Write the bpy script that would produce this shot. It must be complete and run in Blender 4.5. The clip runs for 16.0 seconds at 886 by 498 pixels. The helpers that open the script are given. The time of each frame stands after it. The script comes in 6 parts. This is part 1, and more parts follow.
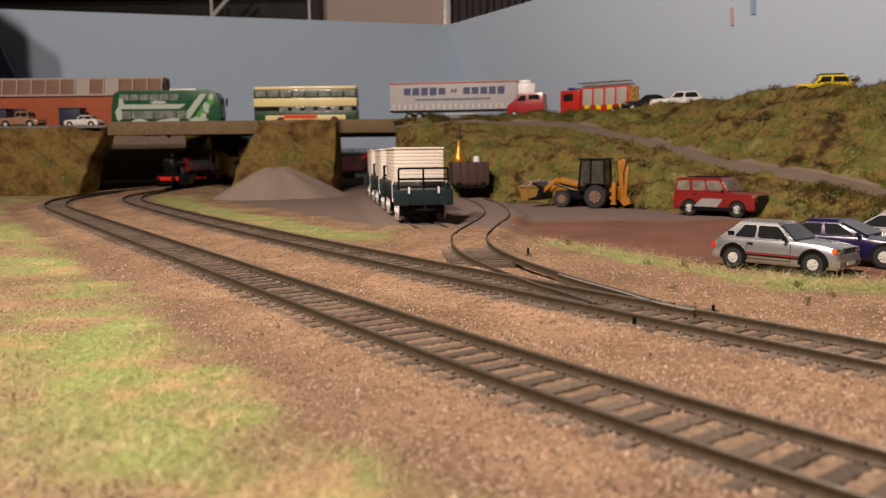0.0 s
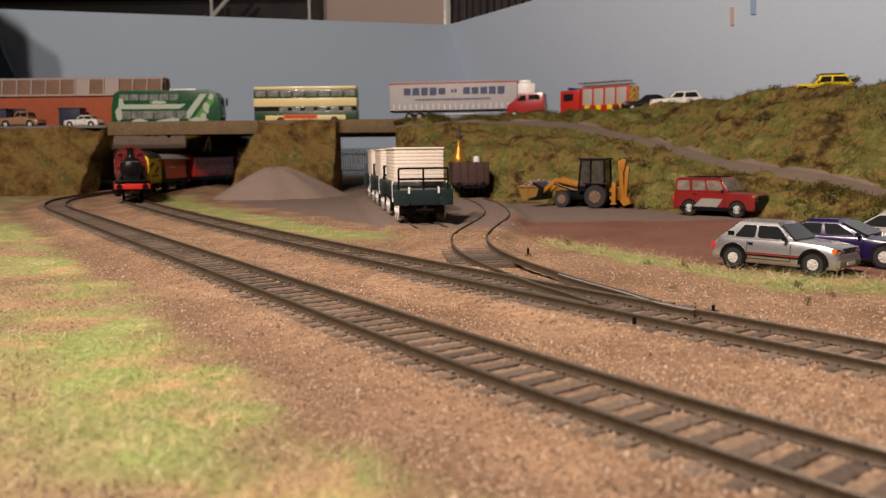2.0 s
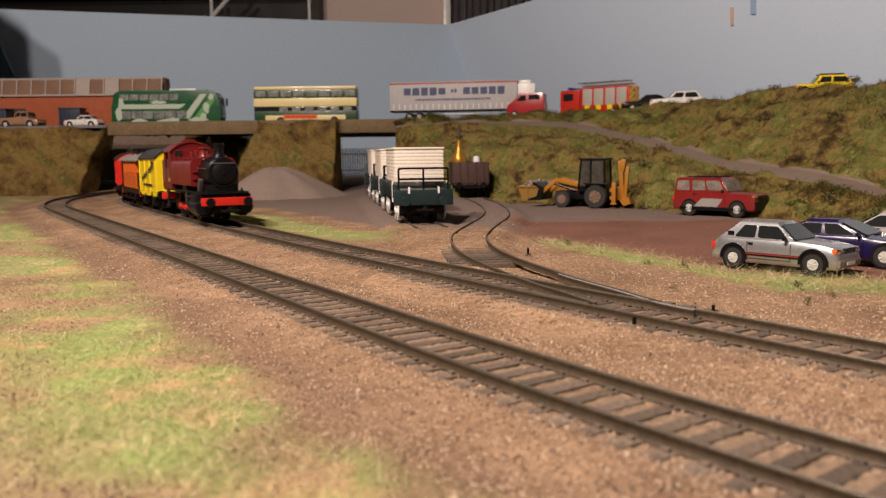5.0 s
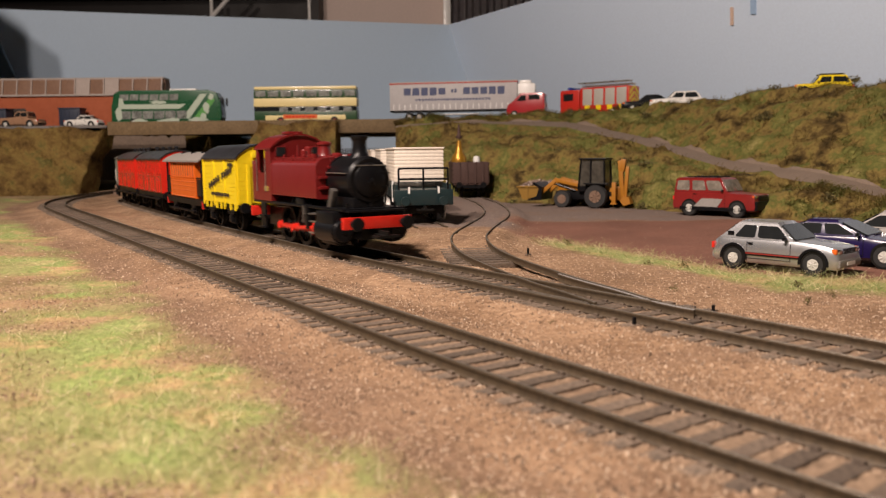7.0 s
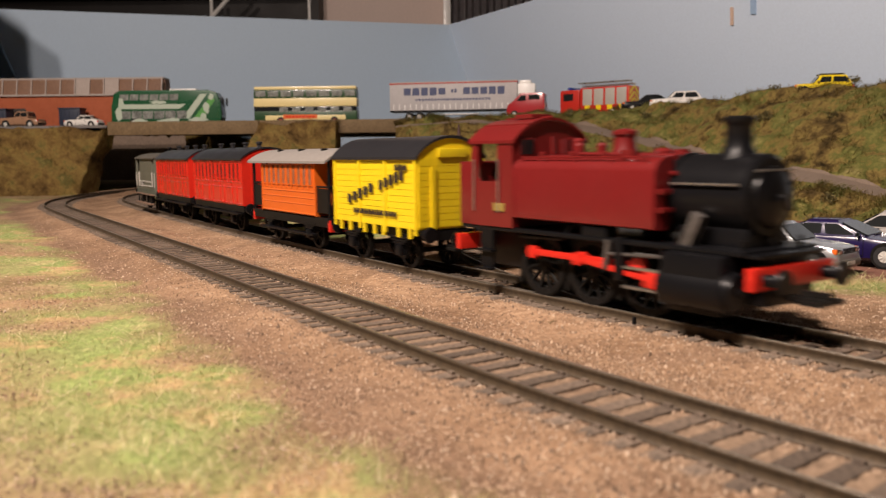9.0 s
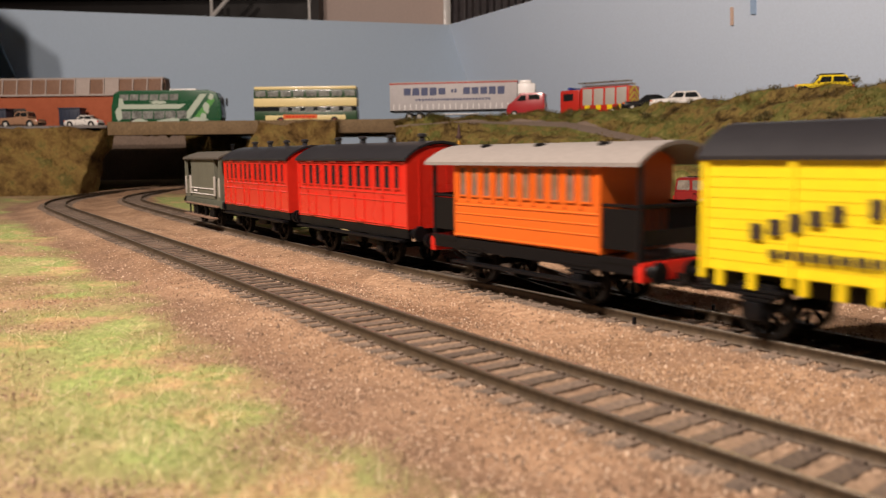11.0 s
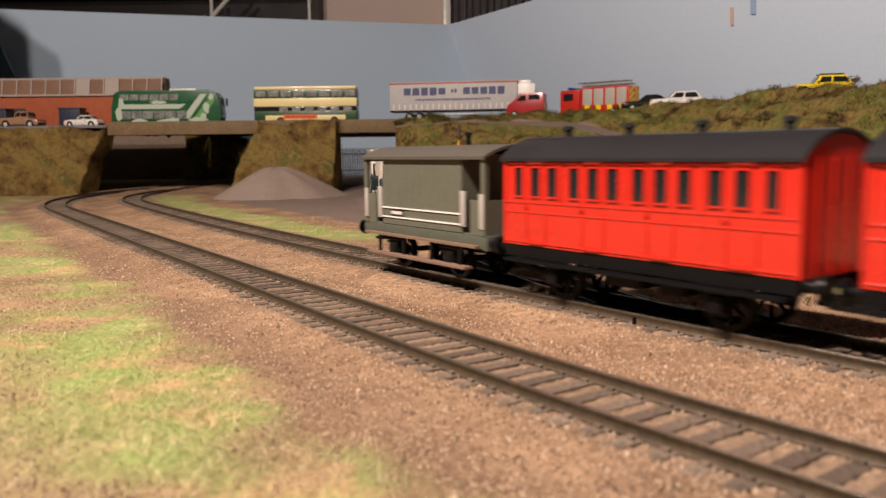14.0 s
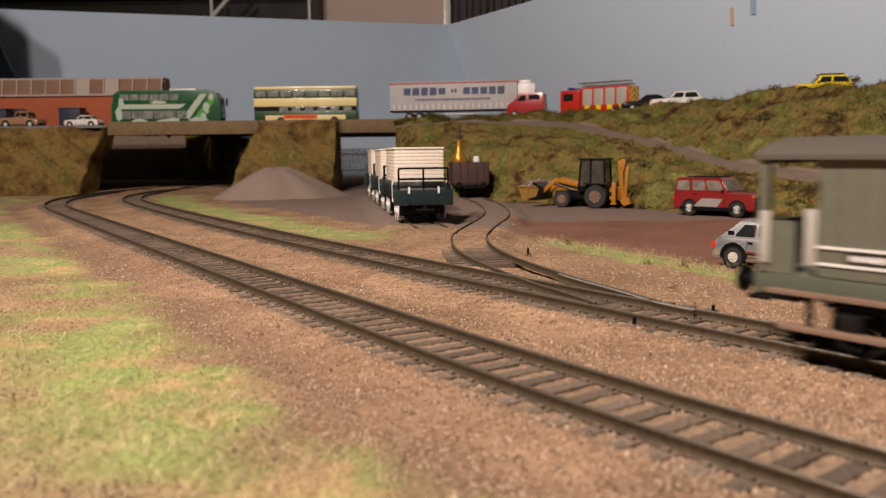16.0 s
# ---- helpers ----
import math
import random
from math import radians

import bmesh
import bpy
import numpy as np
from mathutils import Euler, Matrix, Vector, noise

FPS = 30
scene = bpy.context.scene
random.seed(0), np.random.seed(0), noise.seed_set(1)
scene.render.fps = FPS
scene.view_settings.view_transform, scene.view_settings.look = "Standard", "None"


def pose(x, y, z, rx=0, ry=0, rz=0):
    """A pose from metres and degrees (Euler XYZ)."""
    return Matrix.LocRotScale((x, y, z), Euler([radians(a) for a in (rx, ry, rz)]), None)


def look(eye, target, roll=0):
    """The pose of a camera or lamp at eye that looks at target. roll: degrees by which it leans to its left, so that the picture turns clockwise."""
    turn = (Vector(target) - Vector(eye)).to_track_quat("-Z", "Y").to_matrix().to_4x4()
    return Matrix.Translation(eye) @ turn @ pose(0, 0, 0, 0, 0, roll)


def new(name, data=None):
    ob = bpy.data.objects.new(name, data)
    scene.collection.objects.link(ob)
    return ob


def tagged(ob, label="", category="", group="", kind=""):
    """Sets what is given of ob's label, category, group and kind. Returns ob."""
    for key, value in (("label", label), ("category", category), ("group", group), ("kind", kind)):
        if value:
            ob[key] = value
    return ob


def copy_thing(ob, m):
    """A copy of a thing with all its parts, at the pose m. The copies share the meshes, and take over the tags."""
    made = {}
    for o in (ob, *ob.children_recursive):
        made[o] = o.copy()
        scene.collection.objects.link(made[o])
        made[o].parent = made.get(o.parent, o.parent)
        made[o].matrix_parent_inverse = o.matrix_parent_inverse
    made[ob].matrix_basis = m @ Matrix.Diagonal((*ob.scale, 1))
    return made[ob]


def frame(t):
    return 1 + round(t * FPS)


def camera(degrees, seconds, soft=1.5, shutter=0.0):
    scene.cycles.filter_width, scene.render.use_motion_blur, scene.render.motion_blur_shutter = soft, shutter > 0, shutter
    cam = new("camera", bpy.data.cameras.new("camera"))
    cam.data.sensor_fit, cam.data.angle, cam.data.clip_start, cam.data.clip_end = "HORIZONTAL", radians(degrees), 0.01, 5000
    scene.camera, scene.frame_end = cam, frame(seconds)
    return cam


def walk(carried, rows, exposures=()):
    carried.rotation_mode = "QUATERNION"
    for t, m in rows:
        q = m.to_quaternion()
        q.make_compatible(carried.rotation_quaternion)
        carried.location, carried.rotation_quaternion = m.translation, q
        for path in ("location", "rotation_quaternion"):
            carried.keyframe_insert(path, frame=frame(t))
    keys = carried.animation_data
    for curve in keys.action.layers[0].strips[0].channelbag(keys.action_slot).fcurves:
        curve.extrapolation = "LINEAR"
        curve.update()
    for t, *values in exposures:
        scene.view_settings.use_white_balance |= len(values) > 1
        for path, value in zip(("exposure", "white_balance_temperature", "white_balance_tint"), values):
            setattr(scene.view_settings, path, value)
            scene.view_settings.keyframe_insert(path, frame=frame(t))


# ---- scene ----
# The layout is a model railway at its true, small size: lengths below are in millimetres, z = 0 is the rail top.
MM = 0.001

# ---- camera: it stands still on the layout ----
cam = camera(56.963, 16.0, soft=1.25, shutter=0.8)
STAND = pose(0, 0, 0.04178, 90 - 6.675, 0, 0) @ pose(0, 0, 0, 0, 0, -0.607)
walk(cam, [(0.0, STAND), (16.0, STAND)], [(0.0, 0.0), (4.0, 0.02), (6.5, 0.10), (8.5, 0.15), (11.5, 0.20), (13.5, 0.22), (15.0, 0.10), (16.0, 0.0)])
cam.data.dof.use_dof, cam.data.dof.focus_distance, cam.data.dof.aperture_fstop = True, 0.35, 29.0

# ---- world, lamps, exposure ----
scene.view_settings.exposure = 0.0
world = bpy.data.worlds.new("room_light")
scene.world = world
world.use_nodes = True
world.node_tree.nodes["Background"].inputs[0].default_value = (1.0, 0.93, 0.85, 1)
world.node_tree.nodes["Background"].inputs[1].default_value = 0.016


def area_lamp(name, x, y, z, target, size, watts, colour):
    data = bpy.data.lights.new(name, "AREA")
    data.shape, data.size, data.energy, data.color = "DISK", size, watts, colour
    ob = new(name, data)
    ob.matrix_world = look((x, y, z), target)
    return ob


area_lamp("ceiling_lamp", -0.50, 0.0, 0.80, (0.1, 0.7, 0.0), 0.05, 8.6, (1.0, 0.82, 0.715))
area_lamp("ceiling_lamp", -0.27, -0.22, 0.70, (-0.02, 0.42, 0.0), 0.07, 10.4, (1.0, 0.82, 0.715))


# ---- materials ----
def node_of(nt, kind, **values):
    n = nt.nodes.new(kind)
    for k, v in values.items():
        n.inputs[k].default_value = v
    return n


def material(name, colour, rough=0.5, metal=0.0, grain=1.0, vary=0.15, bump=0.1, blotch=12.0, second=None, coat=0.0, emit=0.0, random_tint=0.0):
    """grain and blotch: sizes in millimetres of the fine and the coarse variation."""
    m = bpy.data.materials.new(name)
    m.use_nodes = True
    nt = m.node_tree
    b = nt.nodes["Principled BSDF"]
    b.inputs["Roughness"].default_value, b.inputs["Metallic"].default_value = rough, metal
    b.inputs["Coat Weight"].default_value = coat
    b.inputs["Coat Roughness"].default_value = 0.15
    co = nt.nodes.new("ShaderNodeTexCoord")
    fine = node_of(nt, "ShaderNodeTexNoise", Scale=1000.0 / grain, Detail=4.0, Roughness=0.6)
    wide = node_of(nt, "ShaderNodeTexNoise", Scale=1000.0 / blotch, Detail=3.0)
    for n in (fine, wide):
        nt.links.new(co.outputs["Object"], n.inputs["Vector"])
    second = second or tuple(c * 0.62 for c in colour)
    ramp = nt.nodes.new("ShaderNodeMapRange")
    ramp.inputs["From Min"].default_value, ramp.inputs["From Max"].default_value = 0.35, 0.65
    nt.links.new(wide.outputs[0], ramp.inputs["Value"])
    mix1 = nt.nodes.new("ShaderNodeMixRGB")
    mix1.inputs[1].default_value, mix1.inputs[2].default_value = (*colour, 1), (*second, 1)
    amt = node_of(nt, "ShaderNodeMath")
    amt.operation = "MULTIPLY"
    amt.inputs[1].default_value = min(1.0, vary * 1.6)
    nt.links.new(ramp.outputs[0], amt.inputs[0])
    nt.links.new(amt.outputs[0], mix1.inputs[0])
    hsv = nt.nodes.new("ShaderNodeHueSaturation")
    val = nt.nodes.new("ShaderNodeMapRange")
    val.inputs["From Min"].default_value, val.inputs["From Max"].default_value = 0.3, 0.7
    val.inputs["To Min"].default_value, val.inputs["To Max"].default_value = 1 - vary, 1 + vary
    nt.links.new(fine.outputs[0], val.inputs["Value"])
    nt.links.new(mix1.outputs[0], hsv.inputs["Color"])
    last = val.outputs[0]
    if random_tint:
        info = nt.nodes.new("ShaderNodeObjectInfo")
        r = nt.nodes.new("ShaderNodeMapRange")
        r.inputs["To Min"].default_value, r.inputs["To Max"].default_value = 1 - random_tint, 1 + random_tint
        nt.links.new(info.outputs["Random"], r.inputs["Value"])
        mul = node_of(nt, "ShaderNodeMath")
        mul.operation = "MULTIPLY"
        nt.links.new(last, mul.inputs[0])
        nt.links.new(r.outputs[0], mul.inputs[1])
        last = mul.outputs[0]
    nt.links.new(last, hsv.inputs["Value"])
    nt.links.new(hsv.outputs[0], b.inputs["Base Color"])
    rr = nt.nodes.new("ShaderNodeMapRange")
    rr.inputs["To Min"].default_value, rr.inputs["To Max"].default_value = max(0.02, rough - 0.12), min(1, rough + 0.12)
    nt.links.new(wide.outputs[0], rr.inputs["Value"])
    nt.links.new(rr.outputs[0], b.inputs["Roughness"])
    if bump:
        bp = node_of(nt, "ShaderNodeBump", Strength=min(1.0, bump), Distance=grain * MM * 0.5)
        nt.links.new(fine.outputs[0], bp.inputs["Height"])
        nt.links.new(bp.outputs[0], b.inputs["Normal"])
    if emit:
        b.inputs["Emission Color"].default_value = (*colour, 1)
        b.inputs["Emission Strength"].default_value = emit
    return m


def paint(name, colour, rough=0.35, coat=0.2, vary=0.05):
    return material(name, colour, rough, 0, 2.0, vary, 0.03, 15.0, None, coat)


M_RAIL_SIDE = material("rusty_rail", (0.082, 0.058, 0.034), 0.62, 0.25, 1.2, 0.3, 0.2)
M_RAIL_TOP = material("worn_rail_top", (0.27, 0.235, 0.19), 0.38, 0.7, 3.0, 0.25, 0.05, 25.0, (0.10, 0.08, 0.06))
M_SLEEPER = material("weathered_sleeper", (0.150, 0.112, 0.082), 0.85, 0, 0.9, 0.4, 0.6, 6.0, (0.085, 0.062, 0.046), random_tint=0.35)
M_WHEEL = material("oily_black_steel", (0.013, 0.012, 0.011), 0.5, 0.3, 1.5, 0.3, 0.1)
M_BLACK = paint("satin_black", (0.006, 0.006, 0.007), 0.34, 0.0)
for dull in (M_BLACK, M_WHEEL):
    dull.node_tree.nodes["Principled BSDF"].inputs["Specular IOR Level"].default_value = 0.22
    dull.node_tree.nodes["Principled BSDF"].inputs["Coat Weight"].default_value = 0.0
M_BLADE = material("polished_blade", (0.46, 0.44, 0.43), 0.35, 0.4, 3.0, 0.15, 0.03, 30.0, (0.2, 0.18, 0.16))
M_RIM = paint("pale_wheel_paint", (0.55, 0.54, 0.50), 0.35, 0.2)
M_TYRE = material("black_rubber", (0.018, 0.018, 0.018), 0.75, 0, 0.8, 0.2, 0.2)
M_STEEL = material("bright_steel", (0.55, 0.53, 0.5), 0.3, 0.9, 1.0, 0.15, 0.05)
M_CHROME = material("chrome", (0.75, 0.75, 0.76), 0.18, 1.0, 3.0, 0.05, 0.0)
M_WHITE = paint("white_paint", (0.78, 0.77, 0.74), 0.4)
M_MAROON = paint("maroon_paint", (0.155, 0.011, 0.011), 0.32, 0.3)
M_BEAM_RED = paint("bright_red_paint", (0.62, 0.022, 0.012), 0.38, 0.2)
M_YELLOW = paint("yellow_paint", (0.80, 0.60, 0.012), 0.42, 0.1)
M_ORANGE = paint("orange_paint", (0.66, 0.125, 0.012), 0.4, 0.2)
M_COACH_RED = paint("coach_red_paint", (0.60, 0.024, 0.013), 0.26, 0.5)
M_GREY = paint("grey_paint", (0.120, 0.122, 0.090), 0.55, 0.0, 0.08)
M_ROOF_GREY = material("dull_grey_roof", (0.30, 0.28, 0.26), 0.6, 0, 1.5, 0.15, 0.1)
M_ROOF_BLACK = paint("black_roof", (0.020, 0.020, 0.023), 0.36, 0.2)
M_GLASS = material("dark_glass", (0.015, 0.017, 0.018), 0.08, 0, 3.0, 0.1, 0.0)
M_BRICK_RED = material("brick_red_card", (0.34, 0.082, 0.030), 0.8, 0, 1.2, 0.15, 0.2)
M_PIPE = material("dull_pipe_steel", (0.16, 0.145, 0.135), 0.4, 0.6, 1.5, 0.2, 0.05)
M_BRASS = material("brass_plate", (0.55, 0.42, 0.12), 0.4, 0.6)
M_DOLL = paint("cream_plastic", (0.62, 0.52, 0.38), 0.6, 0)
M_LETTER = paint("dark_lettering", (0.03, 0.02, 0.015), 0.6, 0)
M_RUST_WOOD = material("brown_wagon_planks", (0.062, 0.030, 0.023), 0.75, 0, 1.0, 0.25, 0.2)


# ---- mesh helpers (millimetres) ----
def box(bm, x, y, z, sx, sy, sz, rz=0.0, rx=0.0, ry=0.0, bevel=0.0):
    made = bmesh.ops.create_cube(bm, size=1.0)["verts"]
    m = Matrix.LocRotScale((x, y, z), Euler((radians(rx), radians(ry), radians(rz))), (sx, sy, sz))
    bmesh.ops.transform(bm, matrix=m, verts=made)
    if bevel:
        edges = list({e for v in made for e in v.link_edges})
        bmesh.ops.bevel(bm, geom=edges, offset=bevel, segments=2, affect="EDGES", profile=0.6)
    return made


def rod(bm, a, b, r, r2=None, n=16, caps=True):
    a, b = Vector(a), Vector(b)
    made = bmesh.ops.create_cone(bm, cap_ends=caps, segments=n, radius1=r, radius2=r if r2 is None else r2, depth=(b - a).length)["verts"]
    turn = (b - a).to_track_quat("Z", "Y").to_matrix().to_4x4()
    bmesh.ops.transform(bm, matrix=Matrix.Translation((a + b) / 2) @ turn, verts=made)
    return made


def prism(bm, outline, y0, y1, axis="y", squeeze=1.0):
    """An outline of (u, v) points pushed from y0 to y1 across the axis; axis y: u = x, v = z; axis x: u = y, v = z; axis z: u = x, v = y."""
    def place(u, v, w):
        return {"y": (u, w, v), "x": (w, u, v), "z": (u, v, w)}[axis]
    mu = sum(p[0] for p in outline) / len(outline)
    mv = sum(p[1] for p in outline) / len(outline)
    a = [bm.verts.new(place(u, v, y0)) for u, v in outline]
    b = [bm.verts.new(place(mu + (u - mu) * squeeze, mv + (v - mv) * squeeze, y1)) for u, v in outline]
    bm.faces.new(a)
    bm.faces.new(b[::-1])
    for i in range(len(a)):
        j = (i + 1) % len(a)
        bm.faces.new((a[j], a[i], b[i], b[j]))
    return a + b


def lathe(bm, profile, n=24, x=0.0, y=0.0):
    """profile: (radius, z) from the bottom up."""
    rings = []
    for r, z in profile:
        rings.append([bm.verts.new((x + r * math.cos(2 * math.pi * k / n), y + r * math.sin(2 * math.pi * k / n), z)) for k in range(n)])
    for a, b in zip(rings, rings[1:]):
        for k in range(n):
            bm.faces.new((a[k], a[(k + 1) % n], b[(k + 1) % n], b[k]))
    bm.faces.new(rings[0][::-1])
    bm.faces.new(rings[-1])


def loft(bm, sections, close=True):
    """sections: lists of as many points each, joined ring to ring."""
    rings = [[bm.verts.new(p) for p in s] for s in sections]
    n = len(rings[0])
    for a, b in zip(rings, rings[1:]):
        for k in range(n if close else n - 1):
            bm.faces.new((a[k], a[(k + 1) % n], b[(k + 1) % n], b[k]))
    if close:
        bm.faces.new(rings[0][::-1])
        bm.faces.new(rings[-1])


def mesh_of(name, bm, mats, angle=35.0):
    bmesh.ops.recalc_face_normals(bm, faces=bm.faces)
    bmesh.ops.scale(bm, vec=(MM, MM, MM), verts=bm.verts)
    me = bpy.data.meshes.new(name)
    bm.to_mesh(me)
    bm.free()
    for m in (mats if isinstance(mats, (list, tuple)) else [mats]):
        me.materials.append(m)
    me.polygons.foreach_set("use_smooth", [True] * len(me.polygons))
    me.set_sharp_from_angle(angle=radians(angle))
    return me


def part(name, bm, mats, parent=None, label="", angle=35.0):
    ob = new(name, mesh_of(name, bm, mats, angle))
    ob.parent = parent
    return tagged(ob, label)


def shape(fill):
    bm = bmesh.new()
    fill(bm)
    return bm


def box_part(name, mats, parent, x, y, z, sx, sy, sz, bevel=0.0, label="", **turn):
    return part(name, shape(lambda bm: box(bm, x, y, z, sx, sy, sz, bevel=bevel, **turn)), mats, parent, label)


def thing(name, label, category, group="", kind=""):
    return tagged(new(name), label, category, group, kind)


def at(x, y, z=0.0, rz=0.0, rx=0.0, ry=0.0):
    return pose(x * MM, y * MM, z * MM, rx, ry, rz)


def raw_mesh(name, verts, faces, mats, smooth=True):
    me = bpy.data.meshes.new(name)
    me.from_pydata([tuple(v) for v in np.asarray(verts) * MM], [], faces)
    for m in (mats if isinstance(mats, (list, tuple)) else [mats]):
        me.materials.append(m)
    if smooth:
        me.polygons.foreach_set("use_smooth", [True] * len(me.polygons))
    return me


# ---- plan of the tracks ----
STEP = 3.0
RUN = np.arange(-420.0, 1560.0, STEP)


def line_of(x0, y0, heading, k1, k2, s1, s2, radius):
    """A centre line by its curvature: two gentle lengths, then a tight bend."""
    def blend(a):
        return 1 / (1 + np.exp(-np.clip((RUN - a) / 15.0, -50, 50)))
    k = -(k1 * 1e-4 * (1 - blend(s1)) + k2 * 1e-4 * blend(s1) * (1 - blend(s2)) + blend(s2) / radius)
    k[RUN < -150] = 0.0
    i0 = int(np.argmin(abs(RUN)))
    psi = np.concatenate([[0], np.cumsum((k[:-1] + k[1:]) / 2 * STEP)])
    psi += radians(heading) - psi[i0]
    x = np.concatenate([[0], np.cumsum(np.cos(psi[:-1]) * STEP)])
    y = np.concatenate([[0], np.cumsum(np.sin(psi[:-1]) * STEP)])
    return np.stack([x + x0 - x[i0], y + y0 - y[i0]], 1)


def spline(points, step=3.0):
    p = np.array(points, float)
    p = np.vstack([2 * p[0] - p[1], p, 2 * p[-1] - p[-2]])
    out = []
    for i in range(1, len(p) - 2):
        n = max(2, int(np.hypot(*(p[i + 1] - p[i])) / step))
        for u in np.arange(n) / n:
            a, b, c, d = p[i - 1], p[i], p[i + 1], p[i + 2]
            out.append(0.5 * (2 * b + (c - a) * u + (2 * a - 5 * b + 4 * c - d) * u * u + (3 * b - a - 3 * c + d) * u ** 3))
    return np.array(out + [p[-2]])


LINE_A = line_of(43.4003, 119.5308, 126.9681, 9.4526, 0.1139, 79.7852, 680.0739, 512.5294)
LINE_B = line_of(77.3926, 185.213, 125.5678, 2.2315, 1.3876, 215.522, 694.9473, 443.1332)
SIDING = spline([(77.4, 185.2), (64.5, 203.5), (54, 220), (46, 243), (34, 276), (18, 338), (13, 388), (14.5, 427), (23, 480), (35, 545), (40, 610), (38, 690), (30, 770), (20, 860)])
SIDING_W = spline([(30, 270), (24, 305), (15.5, 350), (7, 405), (-3, 455), (-12, 500), (-34, 645), (-57, 800), (-80, 960)])


def arc(line):
    return np.concatenate([[0], np.cumsum(np.hypot(*np.diff(line, axis=0).T))])


def on_line(line, s0, s):
    """Point and heading at the way s along a line whose first point lies at s0."""
    a = arc(line) + s0
    x, y = np.interp(s, a, line[:, 0]), np.interp(s, a, line[:, 1])
    x2, y2 = np.interp(s + 2, a, line[:, 0]), np.interp(s + 2, a, line[:, 1])
    x1, y1 = np.interp(s - 2, a, line[:, 0]), np.interp(s - 2, a, line[:, 1])
    return x, y, math.atan2(y2 - y1, x2 - x1)


def side_of(line, pts):
    """Signed distance of points from a line, positive to the left of it as it runs away from the camera."""
    out = np.empty(len(pts))
    base = line[::4]
    d = np.gradient(base, axis=0)
    d /= np.hypot(d[:, 0], d[:, 1])[:, None]
    for i in range(0, len(pts), 4000):
        q = pts[i:i + 4000]
        dx = q[:, None, 0] - base[None, :, 0]
        dy = q[:, None, 1] - base[None, :, 1]
        j = np.argmin(dx * dx + dy * dy, 1)
        k = np.arange(len(q))
        cross = d[j, 0] * dy[k, j] - d[j, 1] * dx[k, j]
        dist = np.sqrt(dx[k, j] ** 2 + dy[k, j] ** 2)
        out[i:i + 4000] = np.where(cross < 0, -1, 1) * dist
    return out


def lumps(x, y, size, seed=0.0):
    """Cheap smooth noise, about -1 to 1, with lumps of that size."""
    rng = np.random.RandomState(int(seed * 10) + 7)
    v = np.zeros_like(x)
    for k in range(7):
        a, w, p = rng.uniform(0, 6.28), rng.uniform(0.6, 1.7) * 6.28 / size / 2.2, rng.uniform(0, 6.28)
        v += np.sin((x * math.cos(a) + y * math.sin(a)) * w + p + 1.7 * np.sin((x * math.sin(a * 1.7) - y * math.cos(a * 2.3)) * w * 0.61 + p * 2))
    return v / 3.6


def smooth(a, b, v):
    u = np.clip((v - a) / (b - a), 0, 1)
    return u * u * (3 - 2 * u)


def inside(poly, x, y, soft):
    """Soft membership of a convex, counter-clockwise polygon."""
    w = np.ones_like(x)
    for (x1, y1), (x2, y2) in zip(poly, poly[1:] + poly[:1]):
        d = ((x2 - x1) * (y - y1) - (y2 - y1) * (x - x1)) / math.hypot(x2 - x1, y2 - y1)
        w = np.minimum(w, smooth(-soft, soft, d))
    return w


YARD = [(43, 448), (80, 378), (106, 314), (155, 284), (430, 250), (430, 560), (214, 552), (133, 608), (45, 612)]
PAD = [(-15, 480), (30, 470), (430, 470), (430, 800), (-40, 1150), (-270, 1150), (-250, 890)]


def zones(x, y):
    pts = np.stack([x, y], 1)
    a, b = side_of(LINE_A, pts), side_of(LINE_B, pts)
    rag = 9 * lumps(x, y, 45, 1) + 4 * lumps(x, y, 14, 2)
    grass = smooth(36, 50, a + rag * 0.7) * (1 - 0.45 * smooth(66, 88, a + rag * 1.6)) * (0.25 + 0.75 * smooth(-0.55, 0.40, lumps(x, y, 75, 8) + 0.5 * lumps(x, y, 24, 9)))
    yard = inside(YARD, x + rag * 0.6, y + rag * 0.9, 11)
    pad = inside(PAD, x + rag * 0.5, y + rag * 0.5, 6) * (1 - yard)
    right = -b
    # thin grass between the running line and the pads, and before the yard
    strip = smooth(16, 28, right + rag * 0.6) * (1 - smooth(50, 72, right + rag)) * smooth(420, 470, y) * (1 - smooth(900, 1000, y))
    ye = np.interp(x, [20, 45, 83, 109, 155, 240, 430], [470, 443, 375, 309, 282, 262, 240])
    off = ye - y
    strip2 = smooth(-8, 4, off + rag * 0.5) * (1 - smooth(22, 44, off + rag)) * smooth(44, 62, x)
    grass = np.clip(grass + 0.95 * strip + 0.9 * strip2, 0, 1)
    return a, b, grass, yard, pad


def ground_height(x, y, a=None, b=None):
    if a is None:
        pts = np.stack([x, y], 1)
        a, b = side_of(LINE_A, pts), side_of(LINE_B, pts)
    d = np.minimum(abs(a), abs(b))
    z = -4.6 + 5.0 * smooth(850, 1200, y) + 2.2 * (1 - smooth(15, 34, d)) + 0.5 * lumps(x, y, 60, 3)
    z += 0.9 * smooth(40, 90, a)
    # the yard is filled up round the siding rails
    pts = np.stack([x, y], 1)
    fill = np.minimum(abs(side_of(SIDING, pts)), abs(side_of(SIDING_W, pts)) - 3)
    z = np.maximum(z, -4.6 + (3.6 + 0.4 * lumps(x, y, 12, 14)) * (1 - smooth(13, 26, fill)) * smooth(330, 420, y) * (1 - smooth(830, 900, y)))
    return np.minimum(z, np.where(d < 14.8, -2.95, 9.0))


